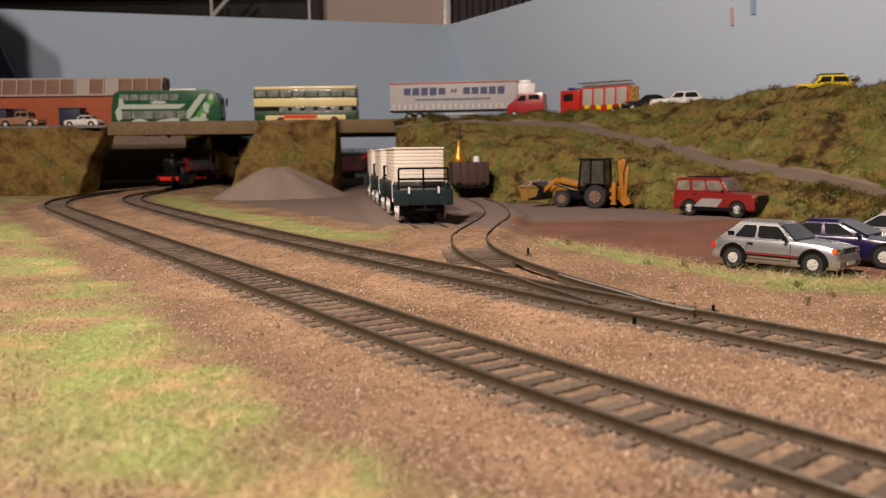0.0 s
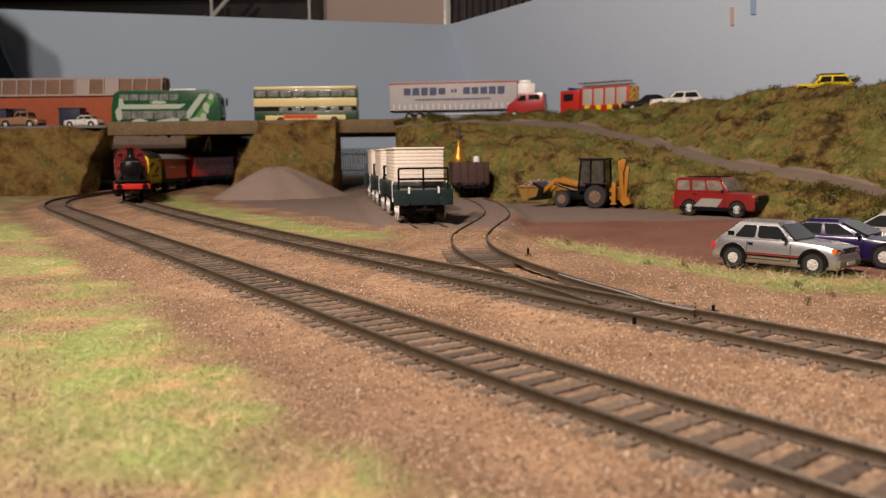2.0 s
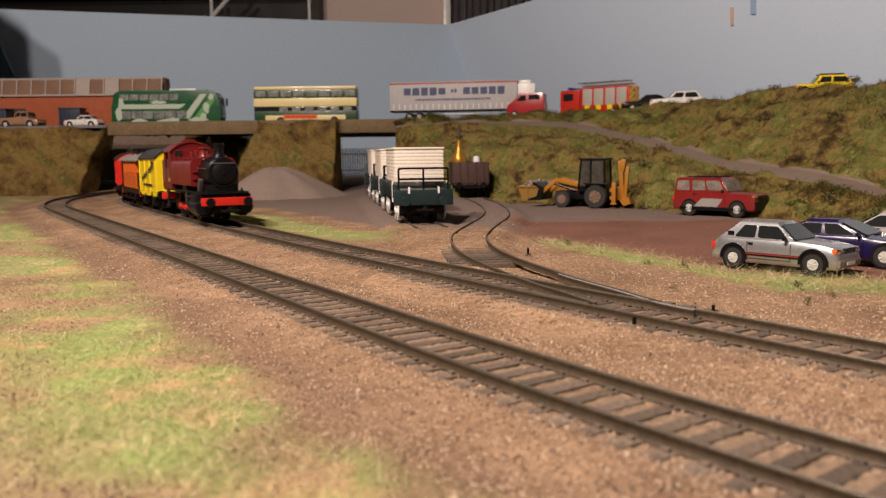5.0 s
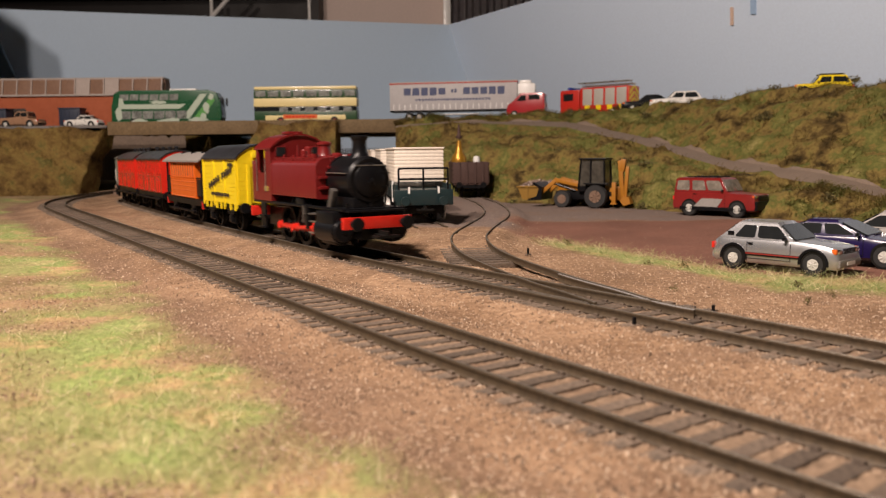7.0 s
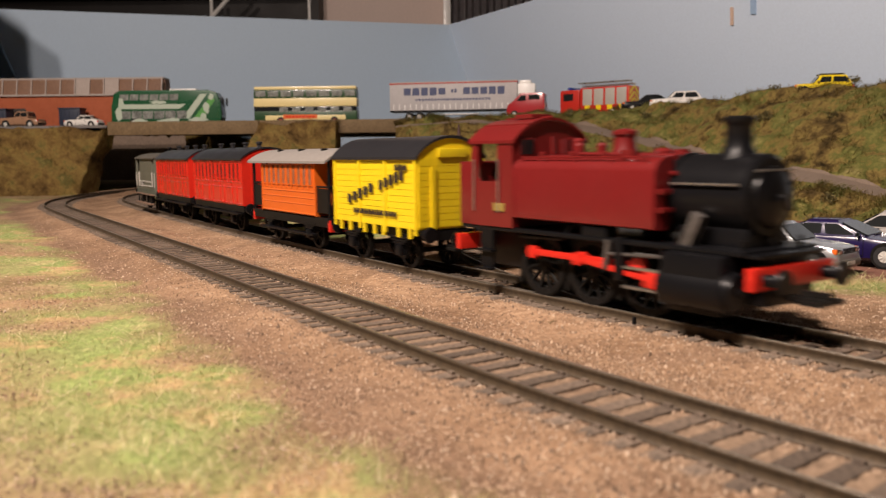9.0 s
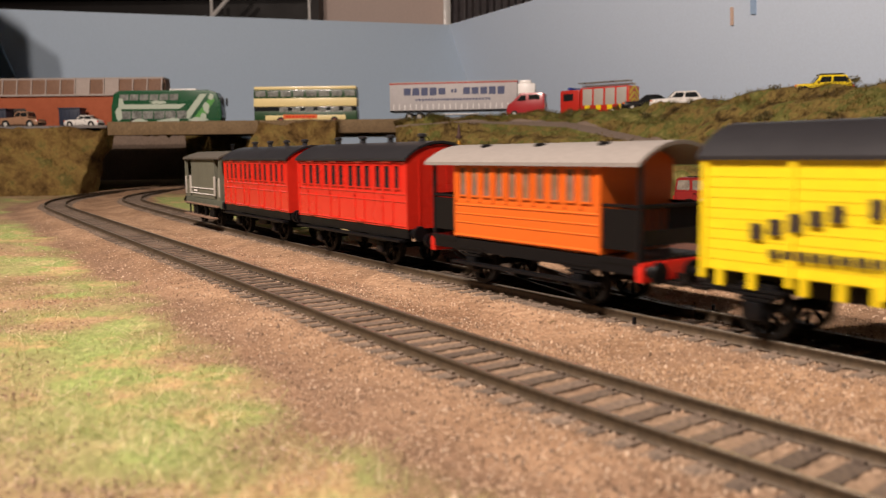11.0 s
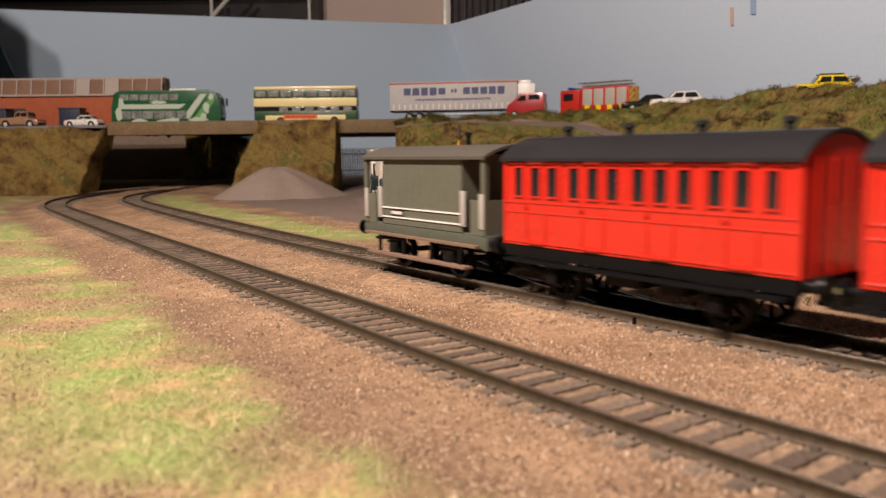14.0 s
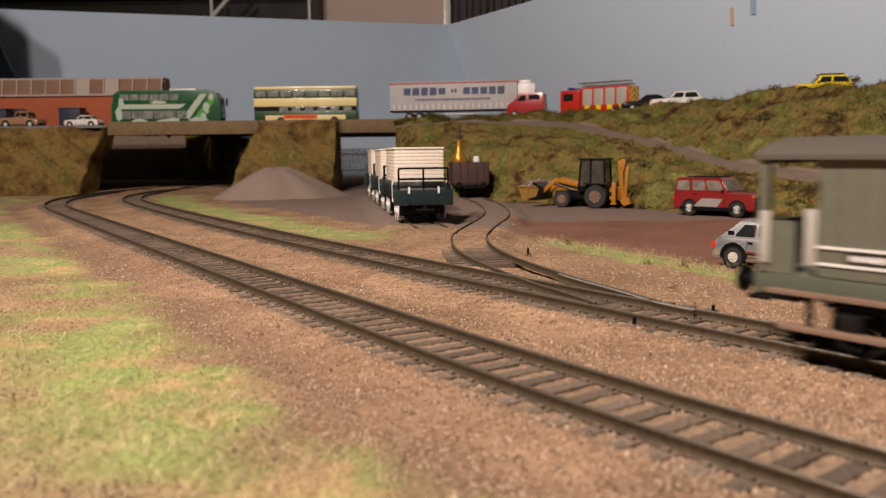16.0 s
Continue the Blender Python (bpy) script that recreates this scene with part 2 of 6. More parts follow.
# ---- ground ----
def ground_material():
    m = bpy.data.materials.new("scenic_ground")
    m.use_nodes = True
    nt = m.node_tree
    b = nt.nodes["Principled BSDF"]
    b.inputs["Roughness"].default_value = 0.92
    b.inputs["Specular IOR Level"].default_value = 0.25
    co = nt.nodes.new("ShaderNodeTexCoord")

    def tex(size, detail=4.0):
        n = node_of(nt, "ShaderNodeTexNoise", Scale=1000.0 / size, Detail=detail, Roughness=0.65)
        nt.links.new(co.outputs["Object"], n.inputs["Vector"])
        return n.outputs[0]

    def ramp(src, *stops):
        r = nt.nodes.new("ShaderNodeValToRGB")
        while len(r.color_ramp.elements) < len(stops):
            r.color_ramp.elements.new(0.5)
        for e, (p, c) in zip(r.color_ramp.elements, stops):
            e.position, e.color = p, (*c, 1)
        nt.links.new(src, r.inputs[0])
        return r.outputs[0]

    def mix(fac, c1, c2, kind="MIX"):
        n = nt.nodes.new("ShaderNodeMixRGB")
        n.blend_type = kind
        if isinstance(fac, float):
            n.inputs[0].default_value = fac
        else:
            nt.links.new(fac, n.inputs[0])
        nt.links.new(c1, n.inputs[1])
        nt.links.new(c2, n.inputs[2])
        return n.outputs[0]

    ballast = ramp(tex(2.2, 6.0), (0.28, (0.20, 0.128, 0.080)), (0.48, (0.31, 0.205, 0.130)), (0.72, (0.46, 0.325, 0.215)))
    dirt = ramp(tex(40.0), (0.34, (0.60, 0.54, 0.49)), (0.64, (1.06, 1.02, 0.97)))
    ballast = mix(1.0, ballast, dirt, "MULTIPLY")
    turf = ramp(tex(34.0, 5.0), (0.30, (0.47, 0.30, 0.165)), (0.41, (0.45, 0.34, 0.165)), (0.49, (0.25, 0.31, 0.10)), (0.57, (0.28, 0.33, 0.12)), (0.66, (0.43, 0.38, 0.18)), (0.82, (0.48, 0.33, 0.20)))
    blade = ramp(tex(1.6, 6.0), (0.3, (0.62, 0.62, 0.6)), (0.7, (1.25, 1.25, 1.2)))
    turf = mix(1.0, turf, blade, "MULTIPLY")
    red = ramp(tex(1.2, 6.0), (0.3, (0.145, 0.068, 0.047)), (0.7, (0.255, 0.125, 0.090)))
    red = mix(1.0, red, ramp(tex(70.0), (0.35, (0.8, 0.8, 0.8)), (0.65, (1.12, 1.1, 1.1))), "MULTIPLY")
    grey = ramp(tex(1.6, 6.0), (0.3, (0.125, 0.092, 0.076)), (0.7, (0.25, 0.192, 0.165)))
    zone = nt.nodes.new("ShaderNodeVertexColor")
    zone.layer_name = "zone"
    sep = nt.nodes.new("ShaderNodeSeparateColor")
    nt.links.new(zone.outputs[0], sep.inputs[0])
    bed = ramp(tex(1.8, 6.0), (0.3, (0.15, 0.105, 0.072)), (0.7, (0.33, 0.235, 0.16)))
    c = mix(sep.outputs[2], ballast, grey)
    c = mix(zone.outputs[1], c, bed)
    c = mix(sep.outputs[1], c, red)
    soil_at = nt.nodes.new("ShaderNodeVertexColor")
    soil_at.layer_name = "soil"
    soil_part = nt.nodes.new("ShaderNodeSeparateColor")
    nt.links.new(soil_at.outputs[0], soil_part.inputs[0])
    soil = ramp(tex(2.6, 6.0), (0.30, (0.105, 0.062, 0.038)), (0.52, (0.20, 0.125, 0.080)), (0.75, (0.33, 0.22, 0.145)))
    c = mix(soil_part.outputs[0], c, soil)
    c = mix(sep.outputs[0], c, turf)
    nt.links.new(c, b.inputs["Base Color"])
    bump = node_of(nt, "ShaderNodeBump", Strength=0.9, Distance=0.0009)
    nt.links.new(tex(2.2, 6.0), bump.inputs["Height"])
    nt.links.new(bump.outputs[0], b.inputs["Normal"])
    return m


M_GROUND = ground_material()


def build_ground():
    rows, cols = 520, 460
    ys = 50.0 * (1700.0 / 50.0) ** np.linspace(0, 1, rows)
    us = np.linspace(-0.72, 0.72, cols)
    Y, U = np.meshgrid(ys, us, indexing="ij")
    X = U * (Y + 60)
    x, y = X.ravel(), Y.ravel()
    a, b, grass, yard, pad = zones(x, y)
    z = ground_height(x, y, a, b)
    rng = np.random.RandomState(3)
    rough = (0.28 + 0.22 * grass) * (1 - 0.8 * np.maximum(yard, 0.7 * pad))
    z = z + rough * (rng.rand(len(x)) - 0.5) * 1.5 + 0.35 * lumps(x, y, 9, 4) * rough
    verts = np.stack([x, y, z], 1)
    i = np.arange(rows * cols).reshape(rows, cols)
    faces = np.stack([i[:-1, :-1], i[:-1, 1:], i[1:, 1:], i[1:, :-1]], -1).reshape(-1, 4).tolist()
    me = raw_mesh("ground", verts, faces, M_GROUND)
    col = me.color_attributes.new("zone", "FLOAT_COLOR", "POINT")
    col.data.foreach_set("color", np.stack([grass, yard, pad, 0.85 * (1 - smooth(11, 19, np.minimum(abs(a), abs(b)) + 2 * lumps(x, y, 8, 6)))], 1).ravel())
    band = np.exp(-((a - 35 + 4 * lumps(x, y, 40, 15)) / 9.5) ** 2) * (0.45 + 0.55 * smooth(-0.5, 0.5, lumps(x, y, 26, 16)))
    specks = smooth(0.45, 0.9, lumps(x, y, 17, 17)) * (1 - yard) * 0.5
    soil = np.clip(band + specks, 0, 0.8)
    col = me.color_attributes.new("soil", "FLOAT_COLOR", "POINT")
    col.data.foreach_set("color", np.stack([soil, soil, soil, np.ones_like(soil)], 1).ravel())
    ob = new("ground", me)
    tagged(ob, "model railway ground of tan ballast, thin grass and red-brown yard", "ground", kind="structure")
    bm = bmesh.new()
    box(bm, -60, 640, -16, 1560, 2150, 12)
    board = part("baseboard", bm, material("plywood", (0.36, 0.25, 0.14), 0.7, 0, 4.0, 0.2, 0.1))
    tagged(board, "plywood baseboard under the model railway", "baseboard", kind="structure")


build_ground()


# ---- loose stones and grass fibres ----
def scatter_points(n, seed, far=620.0, near=85.0):
    """Points over the fan of ground before the camera, thinning out with distance."""
    rng = np.random.RandomState(seed)
    y = near * (far / near) ** rng.rand(n)
    x = rng.uniform(-0.62, 0.62, n) * (y + 30)
    return x, y, rng


def stones(name, x, y, z, size, rng, mats, label):
    n = len(x)
    base = np.array([(1, 0, -0.3), (-0.5, 0.87, -0.3), (-0.5, -0.87, -0.3), (0.1, 0.05, 0.8)])
    spin = rng.uniform(0, 6.28, n)
    s = size[:, None, None] * (base[None] * rng.uniform(0.6, 1.4, (n, 4, 3)))
    c, sn = np.cos(spin)[:, None], np.sin(spin)[:, None]
    vx, vy = s[..., 0] * c - s[..., 1] * sn, s[..., 0] * sn + s[..., 1] * c
    v = np.stack([vx + x[:, None], vy + y[:, None], s[..., 2] + z[:, None]], -1).reshape(-1, 3)
    k = np.arange(n)[:, None] * 4
    f = np.concatenate([k + np.array(t) for t in ((0, 1, 3), (1, 2, 3), (2, 0, 3))]).tolist()
    ob = new(name, raw_mesh(name, v, f, mats, smooth=False))
    return tagged(ob, label, "ballast", kind="stuff")


def island_material(name, stops, rough=0.85):
    m = bpy.data.materials.new(name)
    m.use_nodes = True
    nt = m.node_tree
    geo = nt.nodes.new("ShaderNodeNewGeometry")
    r = nt.nodes.new("ShaderNodeValToRGB")
    while len(r.color_ramp.elements) < len(stops):
        r.color_ramp.elements.new(0.5)
    for e, (p, c) in zip(r.color_ramp.elements, stops):
        e.position, e.color = p, (*c, 1)
    nt.links.new(geo.outputs["Random Per Island"], r.inputs[0])
    nt.links.new(r.outputs[0], nt.nodes["Principled BSDF"].inputs["Base Color"])
    nt.nodes["Principled BSDF"].inputs["Roughness"].default_value = rough
    return m


M_STONES = island_material("ballast_grains", [(0.0, (0.12, 0.074, 0.046)), (0.3, (0.26, 0.170, 0.108)), (0.8, (0.44, 0.31, 0.205)), (1.0, (0.60, 0.48, 0.36))])
M_FIBRE = island_material("grass_fibres", [(0.0, (0.23, 0.28, 0.09)), (0.4, (0.35, 0.36, 0.14)), (0.65, (0.52, 0.41, 0.21)), (1.0, (0.70, 0.58, 0.36))], 0.6)
M_STRAW = island_material("pale_straw", [(0.0, (0.40, 0.36, 0.14)), (0.5, (0.62, 0.52, 0.28)), (1.0, (0.85, 0.76, 0.52))], 0.35)


M_DARK_STONES = island_material("dark_ballast", [(0.0, (0.085, 0.06, 0.045)), (0.6, (0.16, 0.115, 0.08)), (1.0, (0.24, 0.17, 0.125))])


def blades(name, x, y, z, height, rng, mats, label, lean=0.8, width=0.10, normal=None):
    n = len(x)
    a = rng.uniform(0, 6.28, n)
    tx, ty = rng.normal(0, lean, n) * height, rng.normal(0, lean, n) * height
    tz = height * rng.uniform(0.5, 1.0, n)
    if normal is not None:
        tx, ty = tx + normal[0] * height * 0.7, ty + normal[1] * height * 0.7
    wx, wy = np.cos(a) * width, np.sin(a) * width
    p0 = np.stack([x - wx, y - wy, z], 1)
    p1 = np.stack([x + wx, y + wy, z], 1)
    p2 = np.stack([x + tx + wx * 0.6, y + ty + wy * 0.6, z + tz], 1)
    p3 = np.stack([x + tx - wx * 0.6, y + ty - wy * 0.6, z + tz], 1)
    v = np.stack([p0, p1, p2, p3], 1).reshape(-1, 3)
    k = np.arange(n)[:, None] * 4
    ob = new(name, raw_mesh(name, v, (k + np.array((0, 1, 2, 3))).tolist(), mats, smooth=False))
    return tagged(ob, label, "grass", kind="stuff")


def build_scatter():
    x, y, rng = scatter_points(95000, 11)
    a, b, grass, yard, pad = zones(x, y)
    keep = (rng.rand(len(x)) > np.maximum(np.maximum(grass * 1.6 - 0.1, yard * 0.985), pad * 0.93)) & (np.minimum(abs(a), abs(b)) > 7.0)
    x, y, a, b = x[keep], y[keep], a[keep], b[keep]
    z = ground_height(x, y, a, b)
    near_rail = np.minimum(abs(a), abs(b)) < 16
    size = np.where(near_rail, 0.26, 0.25) * rng.uniform(0.5, 1.5, len(x)) * np.where(rng.rand(len(x)) < 0.02, 1.8, 1.0)
    stones("ballast_stones", x, y, z + 0.15, size, rng, M_STONES, "loose tan and brown ballast grains beside the track")
    x, y, rng = scatter_points(52000, 12, 700.0)
    a, b, grass, yard, pad = zones(x, y)
    keep = rng.rand(len(x)) < grass * smooth(-0.5, 0.6, lumps(x, y, 30, 5) + 0.35)
    x, y = x[keep], y[keep]
    z = ground_height(x, y)
    blades("grass", x, y, z, rng.uniform(1.0, 3.2, len(x)), rng, M_FIBRE, "pale green and straw static grass on the ground", 0.9, 0.06)
    x, y, rng = scatter_points(9000, 13, 600.0)
    a, b, grass, yard, pad = zones(x, y)
    keep = (rng.rand(len(x)) < grass * smooth(-0.1, 0.8, lumps(x, y, 38, 18))) & (a > 20)
    x, y = x[keep], y[keep]
    blades("straw", x, y, ground_height(x, y) + 0.2, rng.uniform(1.0, 3.0, len(x)), rng, M_STRAW, "pale glossy straw fibres over the grass", 1.2, 0.035)
    x, y, rng = scatter_points(2600, 14, 520.0)
    a, b, grass, yard, pad = zones(x, y)
    keep = (np.minimum(abs(a), abs(b)) > 12.5) & (np.minimum(abs(a), abs(b)) < 30) & (grass < 0.3) & (yard < 0.3)
    x, y, a, b = x[keep], y[keep], a[keep], b[keep]
    stones("dark_stones", x, y, ground_height(x, y, a, b) + 0.2, rng.uniform(0.18, 0.55, len(x)), rng, M_DARK_STONES, "dark brown stones beside the sleepers")


build_scatter()


# ---- tracks ----
def sweep_profile(line, offset, outline, z0=0.0):
    d = np.gradient(line, axis=0)
    d /= np.hypot(d[:, 0], d[:, 1])[:, None]
    nx, ny = d[:, 1], -d[:, 0]
    secs = []
    for k in range(len(line)):
        secs.append([(line[k, 0] + nx[k] * (offset + u), line[k, 1] + ny[k] * (offset + u), z0 + v) for u, v in outline])
    return secs


RAIL = [(-0.62, -2.5), (0.62, -2.5), (0.24, -2.1), (0.2, -0.9), (0.38, -0.7), (0.38, -0.12), (0.28, 0.0), (-0.28, 0.0), (-0.38, -0.12), (-0.38, -0.7), (-0.2, -0.9), (-0.24, -2.1)]


def rail(parent, line, offset, name="rail"):
    bm = bmesh.new()
    loft(bm, sweep_profile(line, offset, RAIL))
    bm.faces.ensure_lookup_table()
    for f in bm.faces:
        if len(f.verts) == 4 and min(v.co.z for v in f.verts) > -0.2:
            f.material_index = 1
    return part(name, bm, [M_RAIL_SIDE, M_RAIL_TOP], parent, angle=50)


def sleeper_mesh(length, width=3.3):
    bm = bmesh.new()
    box(bm, 0, 0, -3.5, length, width, 2.0, bevel=0.18)
    for sx in (-8.8, 8.8):
        for e in (-1.5, 1.5):
            box(bm, sx + e, 0, -2.25, 0.9, 1.5, 0.7)
    return mesh_of("sleeper", bm, M_SLEEPER)


SLEEPER = sleeper_mesh(29.5)


def lay_sleepers(parent, line, first, last, pitch, mesh, skew=0.0):
    total = arc(line)
    rng = np.random.RandomState(5)
    s = first
    while s < min(last, total[-1] - 3):
        x, y, h = on_line(line, 0.0, s)
        ob = new("sleeper", mesh)
        ob.parent = parent
        ob.matrix_basis = at(x, y, rng.uniform(-0.12, 0.08), math.degrees(h) - 90 + rng.uniform(-0.8, 0.8) + skew)
        s += pitch


def track(label, line, first, last, rails=True):
    t = thing("railway_track", label, "track", "tracks of the layout", "structure")
    lay_sleepers(t, line, first, last, 6.7, SLEEPER)
    if rails:
        for off in (-8.8, 8.8):
            rail(t, line, off)
    return t


track("brown weathered single track with rusty rails in tan ballast", LINE_A[90:], 0, 1250)
track("weathered main running line with polished rail tops in ballast", LINE_B[80:], 0, 1250)
SIDE = thing("railway_track", "turnout and curved siding track sunk in the yard ground", "track", "tracks of the layout", "structure")
lay_sleepers(SIDE, SIDING, 155, 250, 7.4, SLEEPER)
rail(SIDE, SIDING[14:], 8.8, "stock_rail")
rail(SIDE, SIDING[16:], -8.8, "closure_rail")
rail(SIDE, SIDING[9:34], 7.0, "switch_blade").data.materials[1] = M_BLADE
rail(SIDE, LINE_B[158:186], -7.2, "check_rail")
TURNOUT_SLEEPER = sleeper_mesh(40.0)
for k in range(18):
    px, py, ph = on_line(LINE_B, RUN[0], 35 + 7.4 * k)
    ob = new("sleeper", TURNOUT_SLEEPER)
    ob.parent = SIDE
    ob.matrix_basis = at(px + 3.4 * math.sin(ph), py - 3.4 * math.cos(ph), -0.15, math.degrees(ph) - 90)
SIDE_W = thing("railway_track", "siding track under the flask wagons", "track", "tracks of the layout", "structure")
lay_sleepers(SIDE_W, SIDING_W, 210, 640, 9.0, SLEEPER)
for off in (-8.8, 8.8):
    rail(SIDE_W, SIDING_W[66:], off)

# ---- embankments, built as rows of cross-sections between a foot line and a crest line ----
M_BANK = bpy.data.materials.new("scatter_bank")
M_BANK_BROWN = bpy.data.materials.new("brown_scatter_bank")


def fill_bank_material(m, stops):
    m.use_nodes = True
    nt = m.node_tree
    b = nt.nodes["Principled BSDF"]
    b.inputs["Roughness"].default_value = 0.95
    b.inputs["Specular IOR Level"].default_value = 0.15
    co = nt.nodes.new("ShaderNodeTexCoord")
    outs = []
    for size in (52.0, 17.0, 2.4):
        n = node_of(nt, "ShaderNodeTexNoise", Scale=1000.0 / size, Detail=5.0, Roughness=0.65)
        nt.links.new(co.outputs["Object"], n.inputs["Vector"])
        outs.append(n.outputs[0])
    r = nt.nodes.new("ShaderNodeValToRGB")
    while len(r.color_ramp.elements) < len(stops):
        r.color_ramp.elements.new(0.5)
    for e, (p, c) in zip(r.color_ramp.elements, stops):
        e.position, e.color = p, (*c, 1)
    avg = node_of(nt, "ShaderNodeMath")
    avg.operation = "ADD"
    half = [node_of(nt, "ShaderNodeMath") for _ in range(2)]
    for h, o in zip(half, outs[:2]):
        h.operation = "MULTIPLY"
        h.inputs[1].default_value = 0.5
        nt.links.new(o, h.inputs[0])
        nt.links.new(h.outputs[0], avg.inputs[half.index(h)])
    nt.links.new(avg.outputs[0], r.inputs[0])
    r2 = nt.nodes.new("ShaderNodeMapRange")
    r2.inputs["From Min"].default_value, r2.inputs["From Max"].default_value = 0.3, 0.7
    r2.inputs["To Min"].default_value, r2.inputs["To Max"].default_value = 0.78, 1.22
    nt.links.new(outs[2], r2.inputs["Value"])
    hsv = nt.nodes.new("ShaderNodeHueSaturation")
    nt.links.new(r.outputs[0], hsv.inputs["Color"])
    nt.links.new(r2.outputs[0], hsv.inputs["Value"])
    nt.links.new(hsv.outputs[0], b.inputs["Base Color"])
    bump = node_of(nt, "ShaderNodeBump", Strength=1.0, Distance=0.002)
    nt.links.new(outs[2], bump.inputs["Height"])
    nt.links.new(bump.outputs[0], b.inputs["Normal"])


fill_bank_material(M_BANK, [(0.37, (0.030, 0.021, 0.008)), (0.43, (0.105, 0.070, 0.024)), (0.49, (0.22, 0.16, 0.050)), (0.54, (0.115, 0.122, 0.032)), (0.60, (0.205, 0.185, 0.056)), (0.68, (0.33, 0.27, 0.11))])
fill_bank_material(M_BANK_BROWN, [(0.36, (0.040, 0.024, 0.009)), (0.44, (0.125, 0.076, 0.026)), (0.52, (0.20, 0.135, 0.043)), (0.58, (0.115, 0.100, 0.031)), (0.68, (0.27, 0.20, 0.07))])
M_LANE = material("dusty_lane", (0.195, 0.145, 0.108), 0.9, 0, 1.2, 0.2, 0.4, 30.0, (0.16, 0.125, 0.10))
M_ROAD = material("grey_road", (0.16, 0.15, 0.145), 0.85, 0, 1.5, 0.15, 0.2, 60.0)
M_MOUND = material("grey_gravel", (0.255, 0.195, 0.160), 0.95, 0, 1.1, 0.22, 0.7, 40.0, (0.21, 0.165, 0.14))


def bank(name, label, stations, columns, rows_per, plain, seed, fibres, mats=None):
    """stations: cross-sections, each a list of (x, y, z) from foot to back; plain: indices of strips without grass."""
    st = np.array(stations, float)
    ns, npnt = st.shape[:2]
    cu = np.linspace(0, ns - 1, columns)
    rows = np.linspace(0, npnt - 1, rows_per * (npnt - 1) + 1)
    lo = np.minimum(cu.astype(int), ns - 2)
    w = (cu - lo)[:, None, None]
    w = w * w * (3 - 2 * w) * 0.35 + w * 0.65
    cols = st[lo] * (1 - w) + st[lo + 1] * w
    rl = np.minimum(rows.astype(int), npnt - 2)
    rw = (rows - rl)[None, :, None]
    g = cols[:, rl] * (1 - rw) + cols[:, rl + 1] * rw
    strip = rl
    rng = np.random.RandomState(seed)
    rough = np.where(np.isin(strip, plain), 0.12, 1.0)[None, :]
    edge = np.ones(len(rows))
    edge[0] = 0.2
    x, y = g[..., 0], g[..., 1]
    n1 = lumps(x + g[..., 2] * 0.7, y + g[..., 2], 40, seed) * 5.0 + lumps(x + g[..., 2], y - g[..., 2], 15, seed + 1) * 2.2 + (rng.rand(*x.shape) - 0.5) * 0.8
    out = n1 * rough * edge[None]
    g = g + np.stack([0 * out, -0.75 * out, 0.65 * out], -1)
    i = np.arange(g.shape[0] * g.shape[1]).reshape(g.shape[:2])
    quads = np.stack([i[:-1, :-1], i[1:, :-1], i[1:, 1:], i[:-1, 1:]], -1)
    bare = np.isin(strip[:-1], plain)
    ob = tagged(new(name, raw_mesh(name, g.reshape(-1, 3), quads[:, ~bare].reshape(-1, 4).tolist(), mats or M_BANK)), label, "embankment", "banks of the layout")
    if bare.any():
        first = int(np.argmax(bare))
        lane = g[:, first:first + int(bare.sum()) + 1]
        k = np.arange(lane.shape[0] * lane.shape[1]).reshape(lane.shape[:2])
        strips = np.stack([k[:-1, :-1], k[1:, :-1], k[1:, 1:], k[:-1, 1:]], -1).reshape(-1, 4).tolist()
        track_ob = new("lane", raw_mesh("lane", lane.reshape(-1, 3), strips, M_LANE))
        track_ob.parent = ob
        tagged(track_ob, "dusty brown lane")
    # fibres on the grassy strips
    a = rng.randint(0, g.shape[0] - 1, fibres)
    b = rng.randint(0, g.shape[1] - 1, fibres)
    ok = ~np.isin(strip[b], plain)
    ok &= rng.rand(fibres) < smooth(-0.7, 0.7, lumps(g[a, b, 0] + g[a, b, 2], g[a, b, 1], 22, seed + 3))
    a, b = a[ok], b[ok]
    u, v = rng.rand(len(a), 1), rng.rand(len(a), 1)
    p = g[a, b] * (1 - u) * (1 - v) + g[a + 1, b] * u * (1 - v) + g[a, b + 1] * (1 - u) * v + g[a + 1, b + 1] * u * v
    blades("bank_grass", p[:, 0], p[:, 1], p[:, 2] - 0.3, rng.uniform(1.6, 5.6, len(p)), rng, mats or M_BANK, "olive and straw static grass on the " + name.replace("_", " "), 0.75, 0.22, (np.zeros(len(p)), -np.ones(len(p))))
    return ob


EYE = 41.78
FAR = 0.85


def nearer(stations, k=FAR):
    """Cross-sections drawn in towards the layout's front edge by k, their feet kept in the ground."""
    return [[(x * k, y * k, EYE + (z - EYE) * k if z > 0 else -6.0) for x, y, z in st] for st in stations]


def draw_in(ob, k=FAR):
    c = Matrix.Translation((0, 0, EYE * MM))
    ob.matrix_basis = c @ Matrix.Scale(k, 4) @ c.inverted() @ ob.matrix_basis
    return ob


